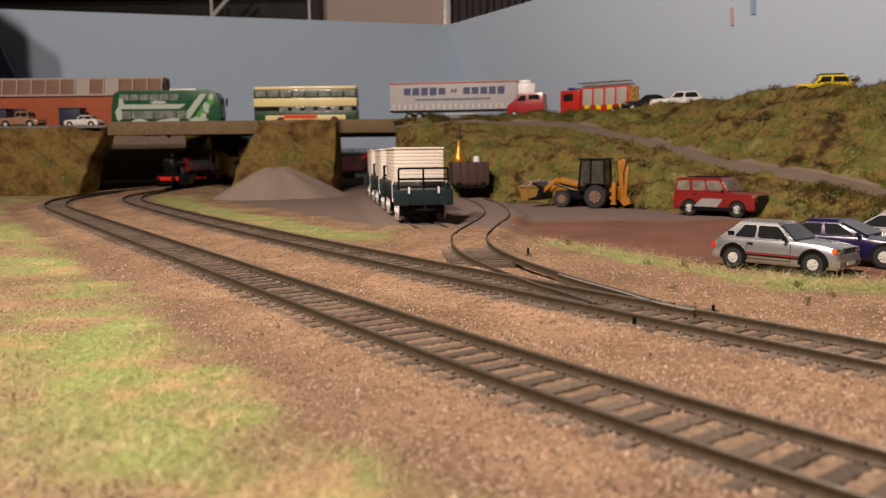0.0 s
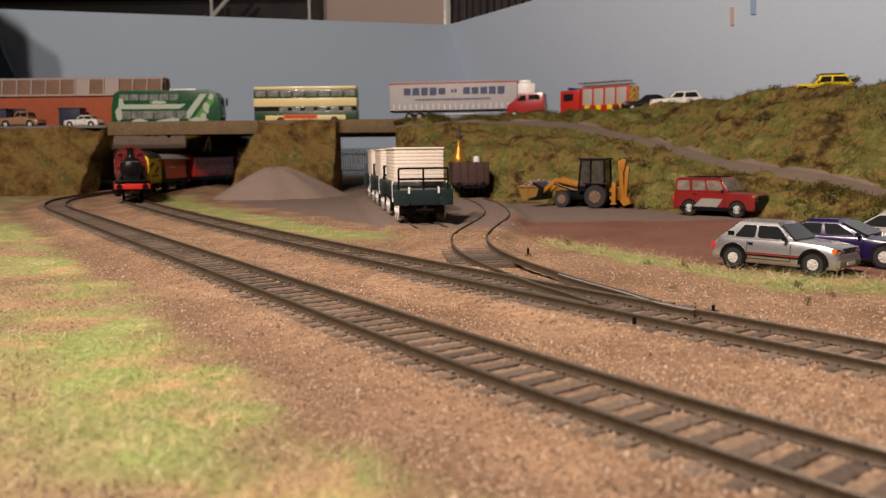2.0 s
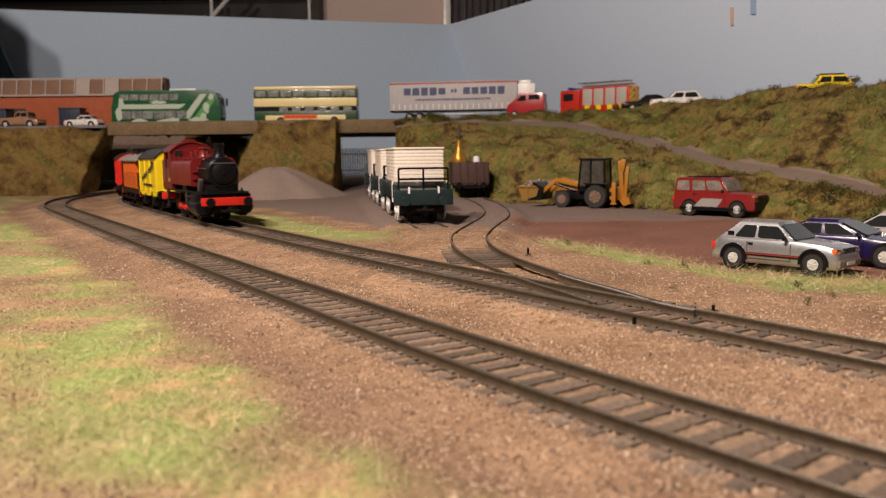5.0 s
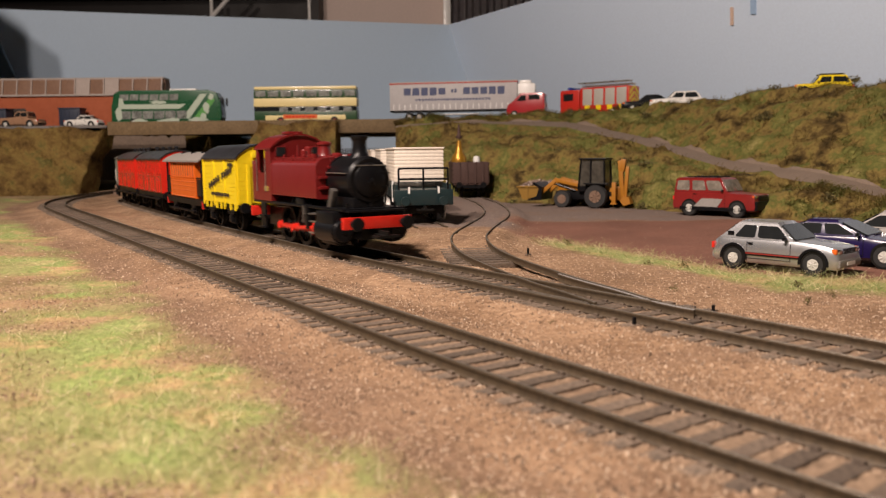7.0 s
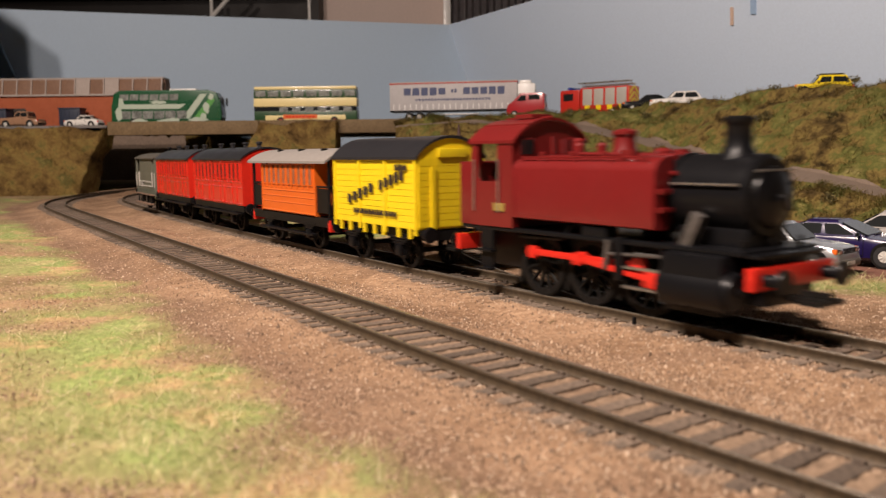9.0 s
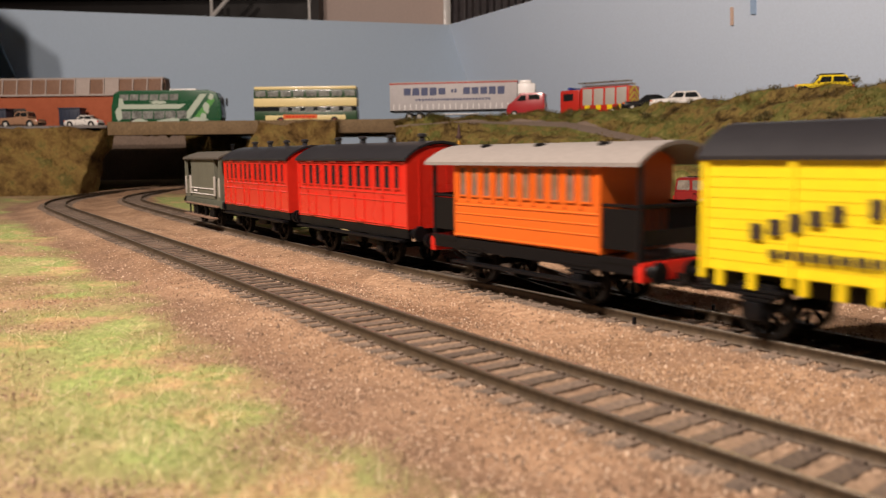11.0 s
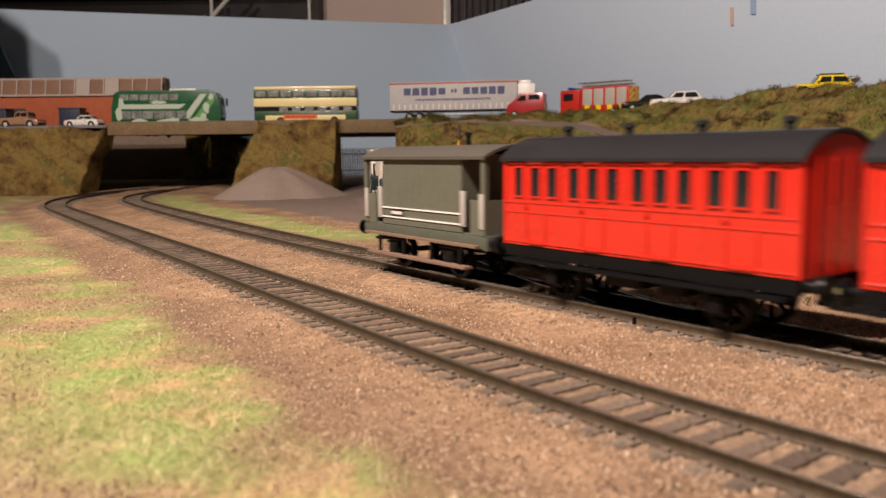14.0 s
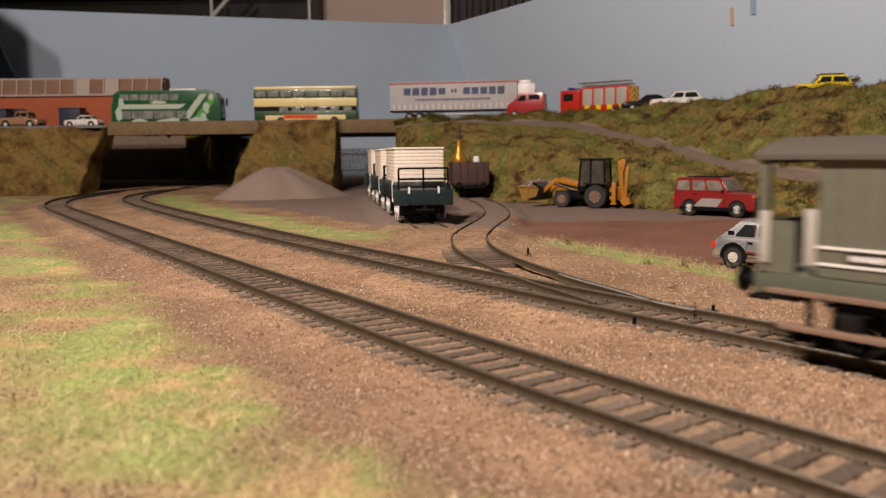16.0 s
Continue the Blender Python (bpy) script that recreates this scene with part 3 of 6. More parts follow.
def hill_station(bearing, foot, lane_in, z_in, lane_out, z_out, crest, crest_z, back, lip=9.0, k=1.0):
    """One cross-section of the hill along a bearing (tan of the angle from straight ahead)."""
    def p(d, z):
        return (bearing * d * k, d * k, (EYE + (z - EYE) * k) if z > -4 else -5.5)
    lane_in, z_in = lane_in + (lane_out - lane_in) * 0.34, z_in + (z_out - z_in) * 0.34
    mid = (lane_out + crest) / 2
    return [p(foot, -4.5), p(foot * 0.5 + lane_in * 0.5, z_in * 0.60 - 1), p(lane_in, z_in), p(lane_out, z_out), p(mid, z_out * 0.40 + crest_z * 0.60), p(crest, crest_z), p(crest + 16, crest_z - lip), p(back, crest_z - lip)]


HILL = [hill_station(-0.056, 1110, 1165, 78, 1172, 82, 1180, 88, 1500, 0.5, 0.85),
        hill_station(0.004, 935, 1080, 80, 1100, 84, 1130, 89, 1480, 0.5, 0.88),
        hill_station(0.067, 828, 1000, 75, 1060, 82, 1110, 90, 1380, 0.5, 0.92),
        hill_station(0.150, 752, 905, 65, 985, 78.5, 1050, 93, 1240, 6.0, 0.96),
        hill_station(0.240, 662, 770, 45, 840, 58, 930, 92, 1090),
        hill_station(0.357, 572, 630, 22, 690, 33, 800, 94, 930),
        hill_station(0.461, 520, 550, 15, 600, 25, 730, 98, 830),
        hill_station(0.543, 483, 510, 8, 555, 15, 680, 98, 750),
        hill_station(0.68, 430, 455, 2, 500, 8, 610, 98, 670)]
bank("embankment", "grassy olive and brown embankment with a dusty lane climbing it", HILL, 320, 16, [2], 21, 70000)

PIER = [[(-306, 1200, -2), (-288, 1203, 40), (-266, 1206, 84), (-266, 1214, 84)],
        [(-302, 1142, -3), (-282, 1156, 38), (-260, 1174, 86), (-262, 1214, 86)],
        [(-152, 1138, -3), (-150, 1148, 38), (-149, 1172, 87), (-152, 1214, 86)],
        [(-146, 1200, -2), (-147, 1202, 38), (-148, 1204, 86), (-149, 1214, 86)]]
bank("embankment", "brown grassy bank that carries the road bridge between two openings", nearer(PIER), 90, 18, [], 23, 9000, M_BANK_BROWN)
LEFT_BANK = [[(-860, 1060, -4), (-870, 1090, 40), (-880, 1130, 81), (-940, 1560, 83)],
             [(-640, 1100, -3), (-640, 1130, 40), (-640, 1165, 83), (-660, 1560, 85)],
             [(-512, 1150, -2), (-500, 1165, 40), (-484, 1178, 82), (-484, 1560, 85)],
             [(-506, 1200, -2), (-494, 1201, 40), (-476, 1202, 76), (-480, 1560, 80)]]
bank("embankment", "green and brown grassy bank beside the road bridge", nearer(LEFT_BANK), 130, 18, [], 24, 16000, M_BANK_BROWN)

# ---- gravel mound ----
def build_mound():
    n, k = 96, 30
    rings = []
    rng = np.random.RandomState(8)
    for i in range(k):
        r = 1 - i / (k - 1)
        for j in range(n):
            a = 6.2832 * j / n
            w = 1 + 0.07 * math.sin(3 * a + 1) + 0.04 * math.sin(7 * a)
            h = (1 - r) ** 1.05 * 33 * (1 + 0.02 * math.sin(5 * a)) - 2.2 * (1 - r) ** 6 * 4
            rings.append((-186 + 74 * r * w * math.cos(a), 918 + 72 * r * w * math.sin(a), -4.5 + h * 1.30 + rng.uniform(-0.35, 0.35)))
    faces = [(i * n + j, i * n + (j + 1) % n, (i + 1) * n + (j + 1) % n, (i + 1) * n + j) for i in range(k - 1) for j in range(n)]
    tagged(new("gravel_mound", raw_mesh("gravel_mound", rings, faces, M_MOUND)), "conical heap of fine grey-brown gravel", "gravel heap")


build_mound()

# ---- road bridge ----
M_BRIDGE = material("brown_stained_beam", (0.155, 0.105, 0.052), 0.85, 0, 2.0, 0.25, 0.3, 20.0, (0.09, 0.06, 0.03))
M_DARK_CARD = material("dark_brown_card", (0.27, 0.20, 0.15), 0.9, 0, 3.0, 0.2, 0.1, 60.0)


M_DECK = material("dark_road_deck", (0.05, 0.045, 0.04), 0.9, 0, 1.5, 0.15, 0.2, 60.0)


def build_bridge():
    b = thing("road_bridge", "brown beam road bridge spanning two railway openings", "bridge")
    for x0, x1 in ((-478, -262), (-262, -56)):
        w = x1 - x0 - 0.6
        box_part("parapet_beam", M_BRIDGE, b, (x0 + x1) / 2, 1184, 82.0, w, 10, 19.0, 0.8)
        if x0 > -400:
            box_part("parapet_beam", M_BRIDGE, b, (x0 + x1) / 2, 1485, 82.0, w, 10, 19.0, 0.8)
        deep = 575 if x0 < -400 else 290
        box_part("deck", M_DECK, b, (x0 + x1) / 2, 1189.5 + deep / 2, 84.0, w, deep, 5.0, 0.3, "dark grey road deck")
    box_part("abutment", M_DARK_CARD, b, -62, 1280, 31, 9, 170, 100, 0.4)
    return b


draw_in(build_bridge())
bm = bmesh.new()
rim = [(-900, -12), (-386, -12), (-432, 76), (-434, 96), (-900, 96)]
loft(bm, [[(x, 1601.5 + x * 0.293 + d, z) for x, z in rim] for d in (0.0, 6.0)])
tagged(part("tunnel_backing", bm, M_DARK_CARD), "dark brown trapezoid card behind the bridge opening", "card backing", kind="structure")
bank("embankment", "dark brown grassy slope inside the bridge opening", [[(-440, 1400, -5), (-445, 1432, 50), (-450, 1444, 84), (-450, 1470, 84)], [(-385, 1392, -5), (-405, 1424, 40), (-424, 1440, 82), (-424, 1470, 82)], [(-330, 1400, -5), (-345, 1426, 36), (-368, 1440, 78), (-368, 1470, 78)], [(-250, 1436, -5), (-270, 1440, 30), (-325, 1444, 64), (-325, 1470, 64)]], 60, 12, [], 29, 3000, M_BANK_BROWN)
bm = bmesh.new()
prism(bm, [(-900, 1182), (-480, 1182), (-480, 1690), (-900, 1560)], 83.5, 87.0, axis="z")
draw_in(tagged(part("road", bm, M_ROAD), "grey road on the bank beside the bridge", "road", kind="structure"))
bm = bmesh.new()
prism(bm, [(-56, 1190), (160, 1130), (190, 1260), (60, 1480), (-56, 1480)], 86.0, 92.5, axis="z")
draw_in(tagged(part("road", bm, M_ROAD), "grey road on top of the embankment", "road", kind="structure"), 0.89)

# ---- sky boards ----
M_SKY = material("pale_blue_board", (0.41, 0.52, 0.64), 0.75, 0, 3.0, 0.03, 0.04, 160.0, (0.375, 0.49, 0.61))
# Lighter copy of M_SKY; the side board's stronger light is in its colour.
M_SKY_LIT = material("lit_blue_board", (0.66, 0.79, 0.95), 0.75, 0, 3.0, 0.03, 0.04, 160.0, (0.62, 0.76, 0.93))


def wall_strip(name, label, a, b, z0, z1, lean, thick, mats):
    """An upright board from a to b in plan, whose top leans back by lean."""
    bm = bmesh.new()
    d = Vector((b[0] - a[0], b[1] - a[1])).normalized()
    n = Vector((-d.y, d.x))
    secs = []
    for p in (a, b):
        p = Vector(p)
        secs.append([(p.x, p.y, z0), (p.x + n.x * lean, p.y + n.y * lean, z1), (p.x + n.x * (lean + thick), p.y + n.y * (lean + thick), z1), (p.x + n.x * thick, p.y + n.y * thick, z0)])
    loft(bm, secs)
    return tagged(part(name, bm, mats), label, "backdrop", kind="structure")


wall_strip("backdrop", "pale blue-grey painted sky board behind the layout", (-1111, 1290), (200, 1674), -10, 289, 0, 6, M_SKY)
wall_strip("backdrop", "pale blue sky board along the side, its stronger light painted in", (104.6, 1668.5), (741, 507), -10, 289, -101, 6, M_SKY_LIT)
# Sloping board end at far left: shadow put into its dark blue colour.
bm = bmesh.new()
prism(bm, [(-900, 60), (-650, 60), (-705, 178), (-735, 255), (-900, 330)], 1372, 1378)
tagged(part("backdrop", bm, material("shaded_blue_board", (0.16, 0.24, 0.32), 0.8, 0, 3.0, 0.05, 0.05, 120.0)), "sloping blue board end, its shade painted in as darker blue", "backdrop", kind="structure")

# Board outside the view, added and shaped to shadow the sky board's left.
bm = bmesh.new()
prism(bm, [(-1000, 40), (-616, 40), (-616, 330), (-619, 344), (-700, 396), (-1000, 520)], 1100, 1106)
tagged(part("backdrop", bm, M_SKY), "unseen board added to throw a shadow on the sky board", "backdrop", kind="structure")

def tape(s_way, h0, h1, width, mats, label):
    """A strip of tape flat on the side board, s_way along it and from h0 to h1 up its slope."""
    bm = bmesh.new()
    box(bm, s_way, -1.0, (h0 + h1) / 2, width, 0.8, h1 - h0, ry=13.5)
    ob = part("tape", bm, mats)
    ob.matrix_basis = at(104.6, 1668.5, -10, BOARD_TURN) @ pose(0, 0, 0, BOARD_LEAN)
    tagged(ob, label, "tape")


BOARD_TURN, BOARD_LEAN = -61.28, 18.66
tape(709, 227, 262, 8, paint("blue_tape", (0.36, 0.52, 0.74), 0.6, 0), "strip of pale blue tape stuck on the sky board")
tape(673, 219, 241, 5, paint("orange_tape", (0.70, 0.52, 0.42), 0.6, 0), "short strip of faded orange tape on the sky board")

# ---- room ----
M_ROOM = material("dim_room_wall", (0.22, 0.195, 0.165), 0.85, 0, 8.0, 0.05, 0.05, 400.0)
M_DARK = material("dark_shelf", (0.014, 0.011, 0.010), 0.6, 0, 6.0, 0.2, 0.1, 80.0)
for nm, lab, c, s in (("wall_back", "dim far wall of the room", (-200, 2600, 600), (4600, 40, 3000)),
                      ("wall_front", "dim wall behind the camera", (-200, -1600, 600), (4600, 40, 3000)),
                      ("wall_left", "dim side wall of the room", (-2500, 500, 600), (40, 4200, 3000)),
                      ("wall_right", "dim side wall of the room", (2100, 500, 600), (40, 4200, 3000)),
                      ("ceiling", "plain room ceiling", (-200, 500, 1500), (4600, 4200, 40)),
                      ("floor", "dark room floor", (-200, 500, -920), (4600, 4200, 40))):
    bm = bmesh.new()
    box(bm, *c, *s)
    tagged(part(nm, bm, M_ROOM), lab, nm.split("_")[0], kind="structure")

# ---- room behind the layout ----
def build_room_things():
    cab = thing("shelf_unit", "dark brown shelf unit standing in shadow behind the layout", "shelf")
    box_part("back_panel", M_DARK, cab, -760, 2180, 300, 980, 20, 1500)
    box_part("shelf", M_DARK, cab, -760, 2090, 470, 980, 170, 22)
    box_part("shelf", M_DARK, cab, -760, 2090, 330, 980, 170, 22)
    for x in (-1240, -300):
        box_part("side_panel", M_DARK, cab, x, 2090, 300, 20, 180, 1500)
    part("brace", shape(lambda bm: rod(bm, (-545, 2000, 372), (-470, 2000, 450), 5, n=8)), M_WHITE, cab, "white diagonal brace")
    part("brace", shape(lambda bm: rod(bm, (-545, 2000, 450), (-546, 2000, 372), 4, n=8)), M_WHITE, cab, "white upright brace")
    cup = thing("cupboard", "plain beige painted cupboard behind the sky board", "cupboard")
    box_part("body", material("beige_paint", (0.66, 0.53, 0.47), 0.6, 0, 5.0, 0.06, 0.05, 200.0), cup, -150, 2160, 200, 346, 160, 1700, 3)
    box_part("door_edge", M_WHITE, cup, 16, 2060, 200, 18, 60, 1700, 2)
    box_part("door_edge", M_WHITE, cup, -318, 2070, 200, 16, 20, 1700, 2)
    bm = bmesh.new()
    n = 140
    front = [(28 + 2.6 * i, 2040 + 14 * math.sin(i * 0.95) + 5 * math.sin(i * 0.37), 0) for i in range(n)]
    loft(bm, [[(x, y, -650) for x, y, _ in front], [(x, y, 1050) for x, y, _ in front]], close=False)
    bmesh.ops.solidify(bm, geom=bm.faces[:], thickness=2.0)
    tagged(part("curtain", bm, material("grey_curtain", (0.36, 0.33, 0.34), 0.9, 0, 2.0, 0.15, 0.2, 20.0, (0.2, 0.17, 0.17))), "grey striped hanging curtain in folds", "curtain")


build_room_things()


# ---- rolling stock: x forward, origin over the middle of the wheels at rail top ----
def wheelset(parent, x, r, spokes=10, tyre=M_WHEEL, disc=M_WHEEL, gauge=8.0):
    bm = bmesh.new()
    rod(bm, (0, -gauge - 1.5, 0), (0, gauge + 1.5, 0), 1.0, n=10)
    for side in (-1, 1):
        y = side * gauge
        made = []
        n = 28
        outer = [(r * math.cos(6.2832 * k / n), r * math.sin(6.2832 * k / n)) for k in range(n)]
        inner = [(u * 0.80, v * 0.80) for u, v in outer]
        for k in range(n):
            j = (k + 1) % n
            vs = [bm.verts.new((u, w, v)) for (u, v), w in ((outer[k], y - 1.2), (outer[j], y - 1.2), (outer[j], y + 1.2), (outer[k], y + 1.2), (inner[k], y - 1.2), (inner[j], y - 1.2), (inner[j], y + 1.2), (inner[k], y + 1.2))]
            for q in ((0, 1, 2, 3), (4, 7, 6, 5), (0, 4, 5, 1), (3, 2, 6, 7)):
                bm.faces.new([vs[i] for i in q])
        for k in range(spokes):
            a = 6.2832 * k / spokes
            rod(bm, (0, y, 0), (r * 0.82 * math.cos(a), y, r * 0.82 * math.sin(a)), 0.55, n=6)
        rod(bm, (0, y - 1.0, 0), (0, y + 1.4 * 1.0, 0), r * 0.24, n=12)
        bm.verts.ensure_lookup_table()
    ob = part("wheelset", bm, tyre, parent)
    ob.location = (x * MM, 0, r * MM)
    ob["radius"] = r
    return ob


def buffers(parent, x, facing, z=13.5, mats=M_BLACK):
    for y in (-11.5, 11.5):
        bm = bmesh.new()
        rod(bm, (x, y, z), (x + facing * 4.0, y, z), 1.5, 1.2, 14)
        rod(bm, (x + facing * 4.0, y, z), (x + facing * 5.0, y, z), 2.9, 2.7, 18)
        part("buffer", bm, mats, parent)


def coupling(parent, x, facing):
    bm = bmesh.new()
    box(bm, x + facing * 4.5, 0, 8.5, 10, 3.2, 1.2)
    box(bm, x + facing * 9.5, 0, 8.5, 1.0, 10, 1.0)
    for y in (-4.6, 4.6):
        box(bm, x + facing * 7, y, 8.5, 5.5, 0.9, 0.9)
    box(bm, x + facing * 6.0, 0, 9.8, 7, 1.2, 1.6)
    part("coupling", bm, M_WHEEL, parent)


def axle_guards(parent, x, mats=M_BLACK, z=9.0, y=12.0):
    for side in (-1, 1):
        bm = bmesh.new()
        prism(bm, [(x - 4.5, z + 4), (x + 4.5, z + 4), (x + 2.2, z - 5), (x - 2.2, z - 5)], side * y - 0.6, side * y + 0.6)
        box(bm, x, side * (y + 1.2), z - 2, 4, 2.6, 4, bevel=0.4)
        for k in range(3):
            box(bm, x, side * (y + 1.3), z + 2.6 - k * 1.0, 14 - 3 * k, 1.4, 0.7)
        part("axle_guard", bm, mats, parent)


def arched(width, eave, top, n=14):
    """Half-outline of a curved roof: (y, z) from one eave to the other."""
    rise = top - eave
    R = (width * width + rise * rise) / (2 * rise)
    a = math.asin(min(1.0, width / R))
    return [(R * math.sin(-a + 2 * a * k / n), top - R + R * math.cos(-a + 2 * a * k / n)) for k in range(n + 1)]


def curved_roof(parent, x0, x1, width, eave, top, mats, thick=0.9, label=""):
    up = arched(width, eave, top)
    outline = up + [(y, z - thick) for y, z in reversed(up)]
    bm = bmesh.new()
    prism(bm, outline, x0, x1, axis="x")
    return part("roof", bm, mats, parent, label)


def end_wall(bm, x0, x1, width, bottom, eave, top):
    up = arched(width, eave, top)
    prism(bm, [(-width, bottom)] + up + [(width, bottom)], x0, x1, axis="x")


def build_loco():
    t = thing("steam_locomotive", "maroon model pannier tank engine with black smokebox and red buffer beams", "locomotive", "train on the running line")
    F = 57.0
    def lx(d):
        return F - d
    # frames, running plate and beams
    box_part("running_plate", M_BLACK, t, lx(53), 0, 19.0, 104, 29, 1.2, 0.3)
    box_part("frame", M_BLACK, t, lx(52), 0, 12.5, 104, 13, 12, 0.4)
    for d in (-1.4, 105.0):
        beam = box_part("buffer_beam", M_BEAM_RED, t, lx(d), 0, 13.8, 2.0, 31.8, 5.0, 0.3, "bright red buffer beam")
        for y in (-13.5, -8.0, 8.0, 13.5):
            part("rivet", shape(lambda b, d=d, y=y: rod(b, (lx(d) - 1.2, y, 15.2), (lx(d) + 1.2, y, 15.2), 0.3, n=6)), M_BEAM_RED, beam)
    buffers(t, lx(-2.4), 1, 13.6)
    buffers(t, lx(106), -1, 13.6)
    coupling(t, lx(-1.5), 1)
    box_part("front_step", M_BLACK, t, lx(3.2), 0, 18.6, 11, 27, 0.8, 0.2)
    # smokebox and its door
    bm = bmesh.new()
    rod(bm, (lx(5.5), 0, 31), (lx(27), 0, 31), 10.0, n=40)
    rod(bm, (lx(4.4), 0, 31), (lx(5.5), 0, 31), 9.0, 10.0, n=40)
    rod(bm, (lx(25.6), 0, 31), (lx(27.2), 0, 31), 10.35, n=40)
    box(bm, lx(15), 0, 20.5, 20, 15, 7, bevel=0.8)
    for k in range(22):
        a = 6.2832 * k / 22
        rod(bm, (lx(6), 9.3 * math.cos(a), 31 + 9.3 * math.sin(a)), (lx(4.5), 9.3 * math.cos(a), 31 + 9.3 * math.sin(a)), 0.25, n=5)
    part("smokebox", bm, M_BLACK, t, "black smokebox")
    bm = bmesh.new()
    lathe(bm, [(7.4, 0.0), (7.0, 0.9), (5.2, 1.7), (2.6, 2.2), (0.6, 2.35)], 32)
    bmesh.ops.rotate(bm, cent=(0, 0, 0), matrix=Matrix.Rotation(radians(90), 3, "Y"), verts=bm.verts)
    bmesh.ops.translate(bm, vec=(lx(4.6), 0, 31), verts=bm.verts)
    rod(bm, (lx(2.6), 0, 31), (lx(0.9), 0, 31), 0.8, n=10)
    rod(bm, (lx(1.2), -2.6, 30.2), (lx(1.2), 0, 31), 0.3, n=6)
    rod(bm, (lx(0.9), 0.8, 28.4), (lx(0.9), 0, 31), 0.3, n=6)
    for z in (28, 34):
        box(bm, lx(3.4), 4.0, z, 0.7, 6.6, 0.8)
    door = part("smokebox_door", bm, M_BLACK, t)
    part("door_handrail", shape(lambda b: rod(b, (lx(3.6), -7.0, 37.2), (lx(3.6), 7.0, 37.2), 0.3, n=6)), M_STEEL, door)
    for y in (-11.0, 0.0, 11.0):
        part("lamp_iron", shape(lambda b, y=y: box(b, lx(3.5), y, 20.2, 0.6, 1.2, 3.0)), M_BLACK, t)
    bm = bmesh.new()
    lathe(bm, [(5.2, 39.6), (4.0, 41.2), (3.2, 43.0), (2.95, 47.2), (3.3, 47.9), (3.7, 48.6), (3.7, 49.4), (3.1, 49.8), (2.4, 49.6), (2.2, 47.5)], 28, lx(13.4), 0)
    part("chimney", bm, M_BLACK, t)
    # boiler between the tanks
    bm = bmesh.new()
    rod(bm, (lx(27), 0, 31), (lx(79), 0, 31), 9.6, n=36)
    for d in (29, 44, 60):
        rod(bm, (lx(d), 0, 31), (lx(d + 1), 0, 31), 9.85, n=36)
    box(bm, lx(70), 0, 36, 18, 17, 10, bevel=3.0)
    part("boiler", bm, M_MAROON, t)
    bm = bmesh.new()
    lathe(bm, [(4.7, 39.4), (3.9, 41.0), (3.2, 42.6), (2.9, 45.6), (3.5, 46.4), (3.5, 47.2), (2.2, 47.8), (0.6, 48.0)], 24, lx(49.2), 0)
    part("safety_valve", bm, M_MAROON, t)
    for d, y, r, h in ((36, 0, 2.6, 42.6), (62, 4.5, 1.5, 44.4), (62, -4.5, 1.5, 44.4), (67, 0, 1.9, 45.8)):
        part("boiler_fitting", shape(lambda b, d=d, y=y, r=r, h=h: lathe(b, [(r * 1.2, 38.6), (r, 39.8), (r, h - 0.8), (r * 0.6, h)], 16, lx(d), y)), M_MAROON, t)
    part("whistle", shape(lambda b: (rod(b, (lx(76), -2, 41), (lx(76), -2, 46.4), 0.5, n=8), rod(b, (lx(76), 2, 41), (lx(76), 2, 45.6), 0.5, n=8))), M_MAROON, t)
    # pannier tanks: their bottoms clear the running plate, their tops roll inwards
    for side in (-1, 1):
        y = side
        prof = [(y * 14.7, 23.0), (y * 14.7, 36.8), (y * 14.3, 38.0), (y * 13.2, 39.2), (y * 11.4, 40.2), (y * 8.0, 40.6), (y * 7.6, 36.0), (y * 9.8, 31.0), (y * 8.6, 24.0), (y * 9.5, 22.6), (y * 14.0, 22.6)]
        bm = bmesh.new()
        prism(bm, prof, lx(79.4), lx(26), axis="x")
        tank = part("side_tank", bm, M_MAROON, t, angle=50)
        for d in (27.2, 79.2):
            part("tank_edge", shape(lambda b, y=side, d=d: prism(b, [(y * 14.85, 22.9), (y * 14.85, 36.9), (y * 13.3, 39.4), (y * 12.9, 39.0), (y * 14.4, 36.6), (y * 14.4, 22.9)], lx(d), lx(d - 1.1), axis="x")), M_MAROON, tank)
        bm = bmesh.new()
        for d in range(28, 79, 2):
            rod(bm, (lx(d), side * 14.65, 24.0), (lx(d), side * 14.85, 24.0), 0.18, n=5)
        part("rivet_row", bm, M_MAROON, tank)
        part("tank_filler", shape(lambda b, s=side: (rod(b, (lx(38), s * 10.2, 40), (lx(38), s * 10.2, 41.8), 2.2, n=18), rod(b, (lx(38), s * 10.2, 41.8), (lx(38), s * 10.2, 42.3), 1.7, n=18), box(b, lx(40.4), s * 10.2, 41.6, 1.4, 1.0, 1.2))), M_MAROON, tank)
        for d in (46, 58, 70):
            part("lifting_ring", shape(lambda b, s=side, d=d: (rod(b, (lx(d), s * 11.2, 40), (lx(d), s * 11.2, 41.4), 0.9, n=10), box(b, lx(d), s * 11.2, 41.6, 2.0, 0.6, 0.8, bevel=0.2))), M_MAROON, tank)
        part("tank_handrail", shape(lambda b, s=side: [rod(b, (lx(30), s * 13.4, 40.4), (lx(77), s * 13.4, 40.4), 0.28, n=6)] + [rod(b, (lx(d), s * 13.4, 39.0), (lx(d), s * 13.4, 40.4), 0.25, n=5) for d in (30, 42, 54, 66, 77)]), M_MAROON, tank)
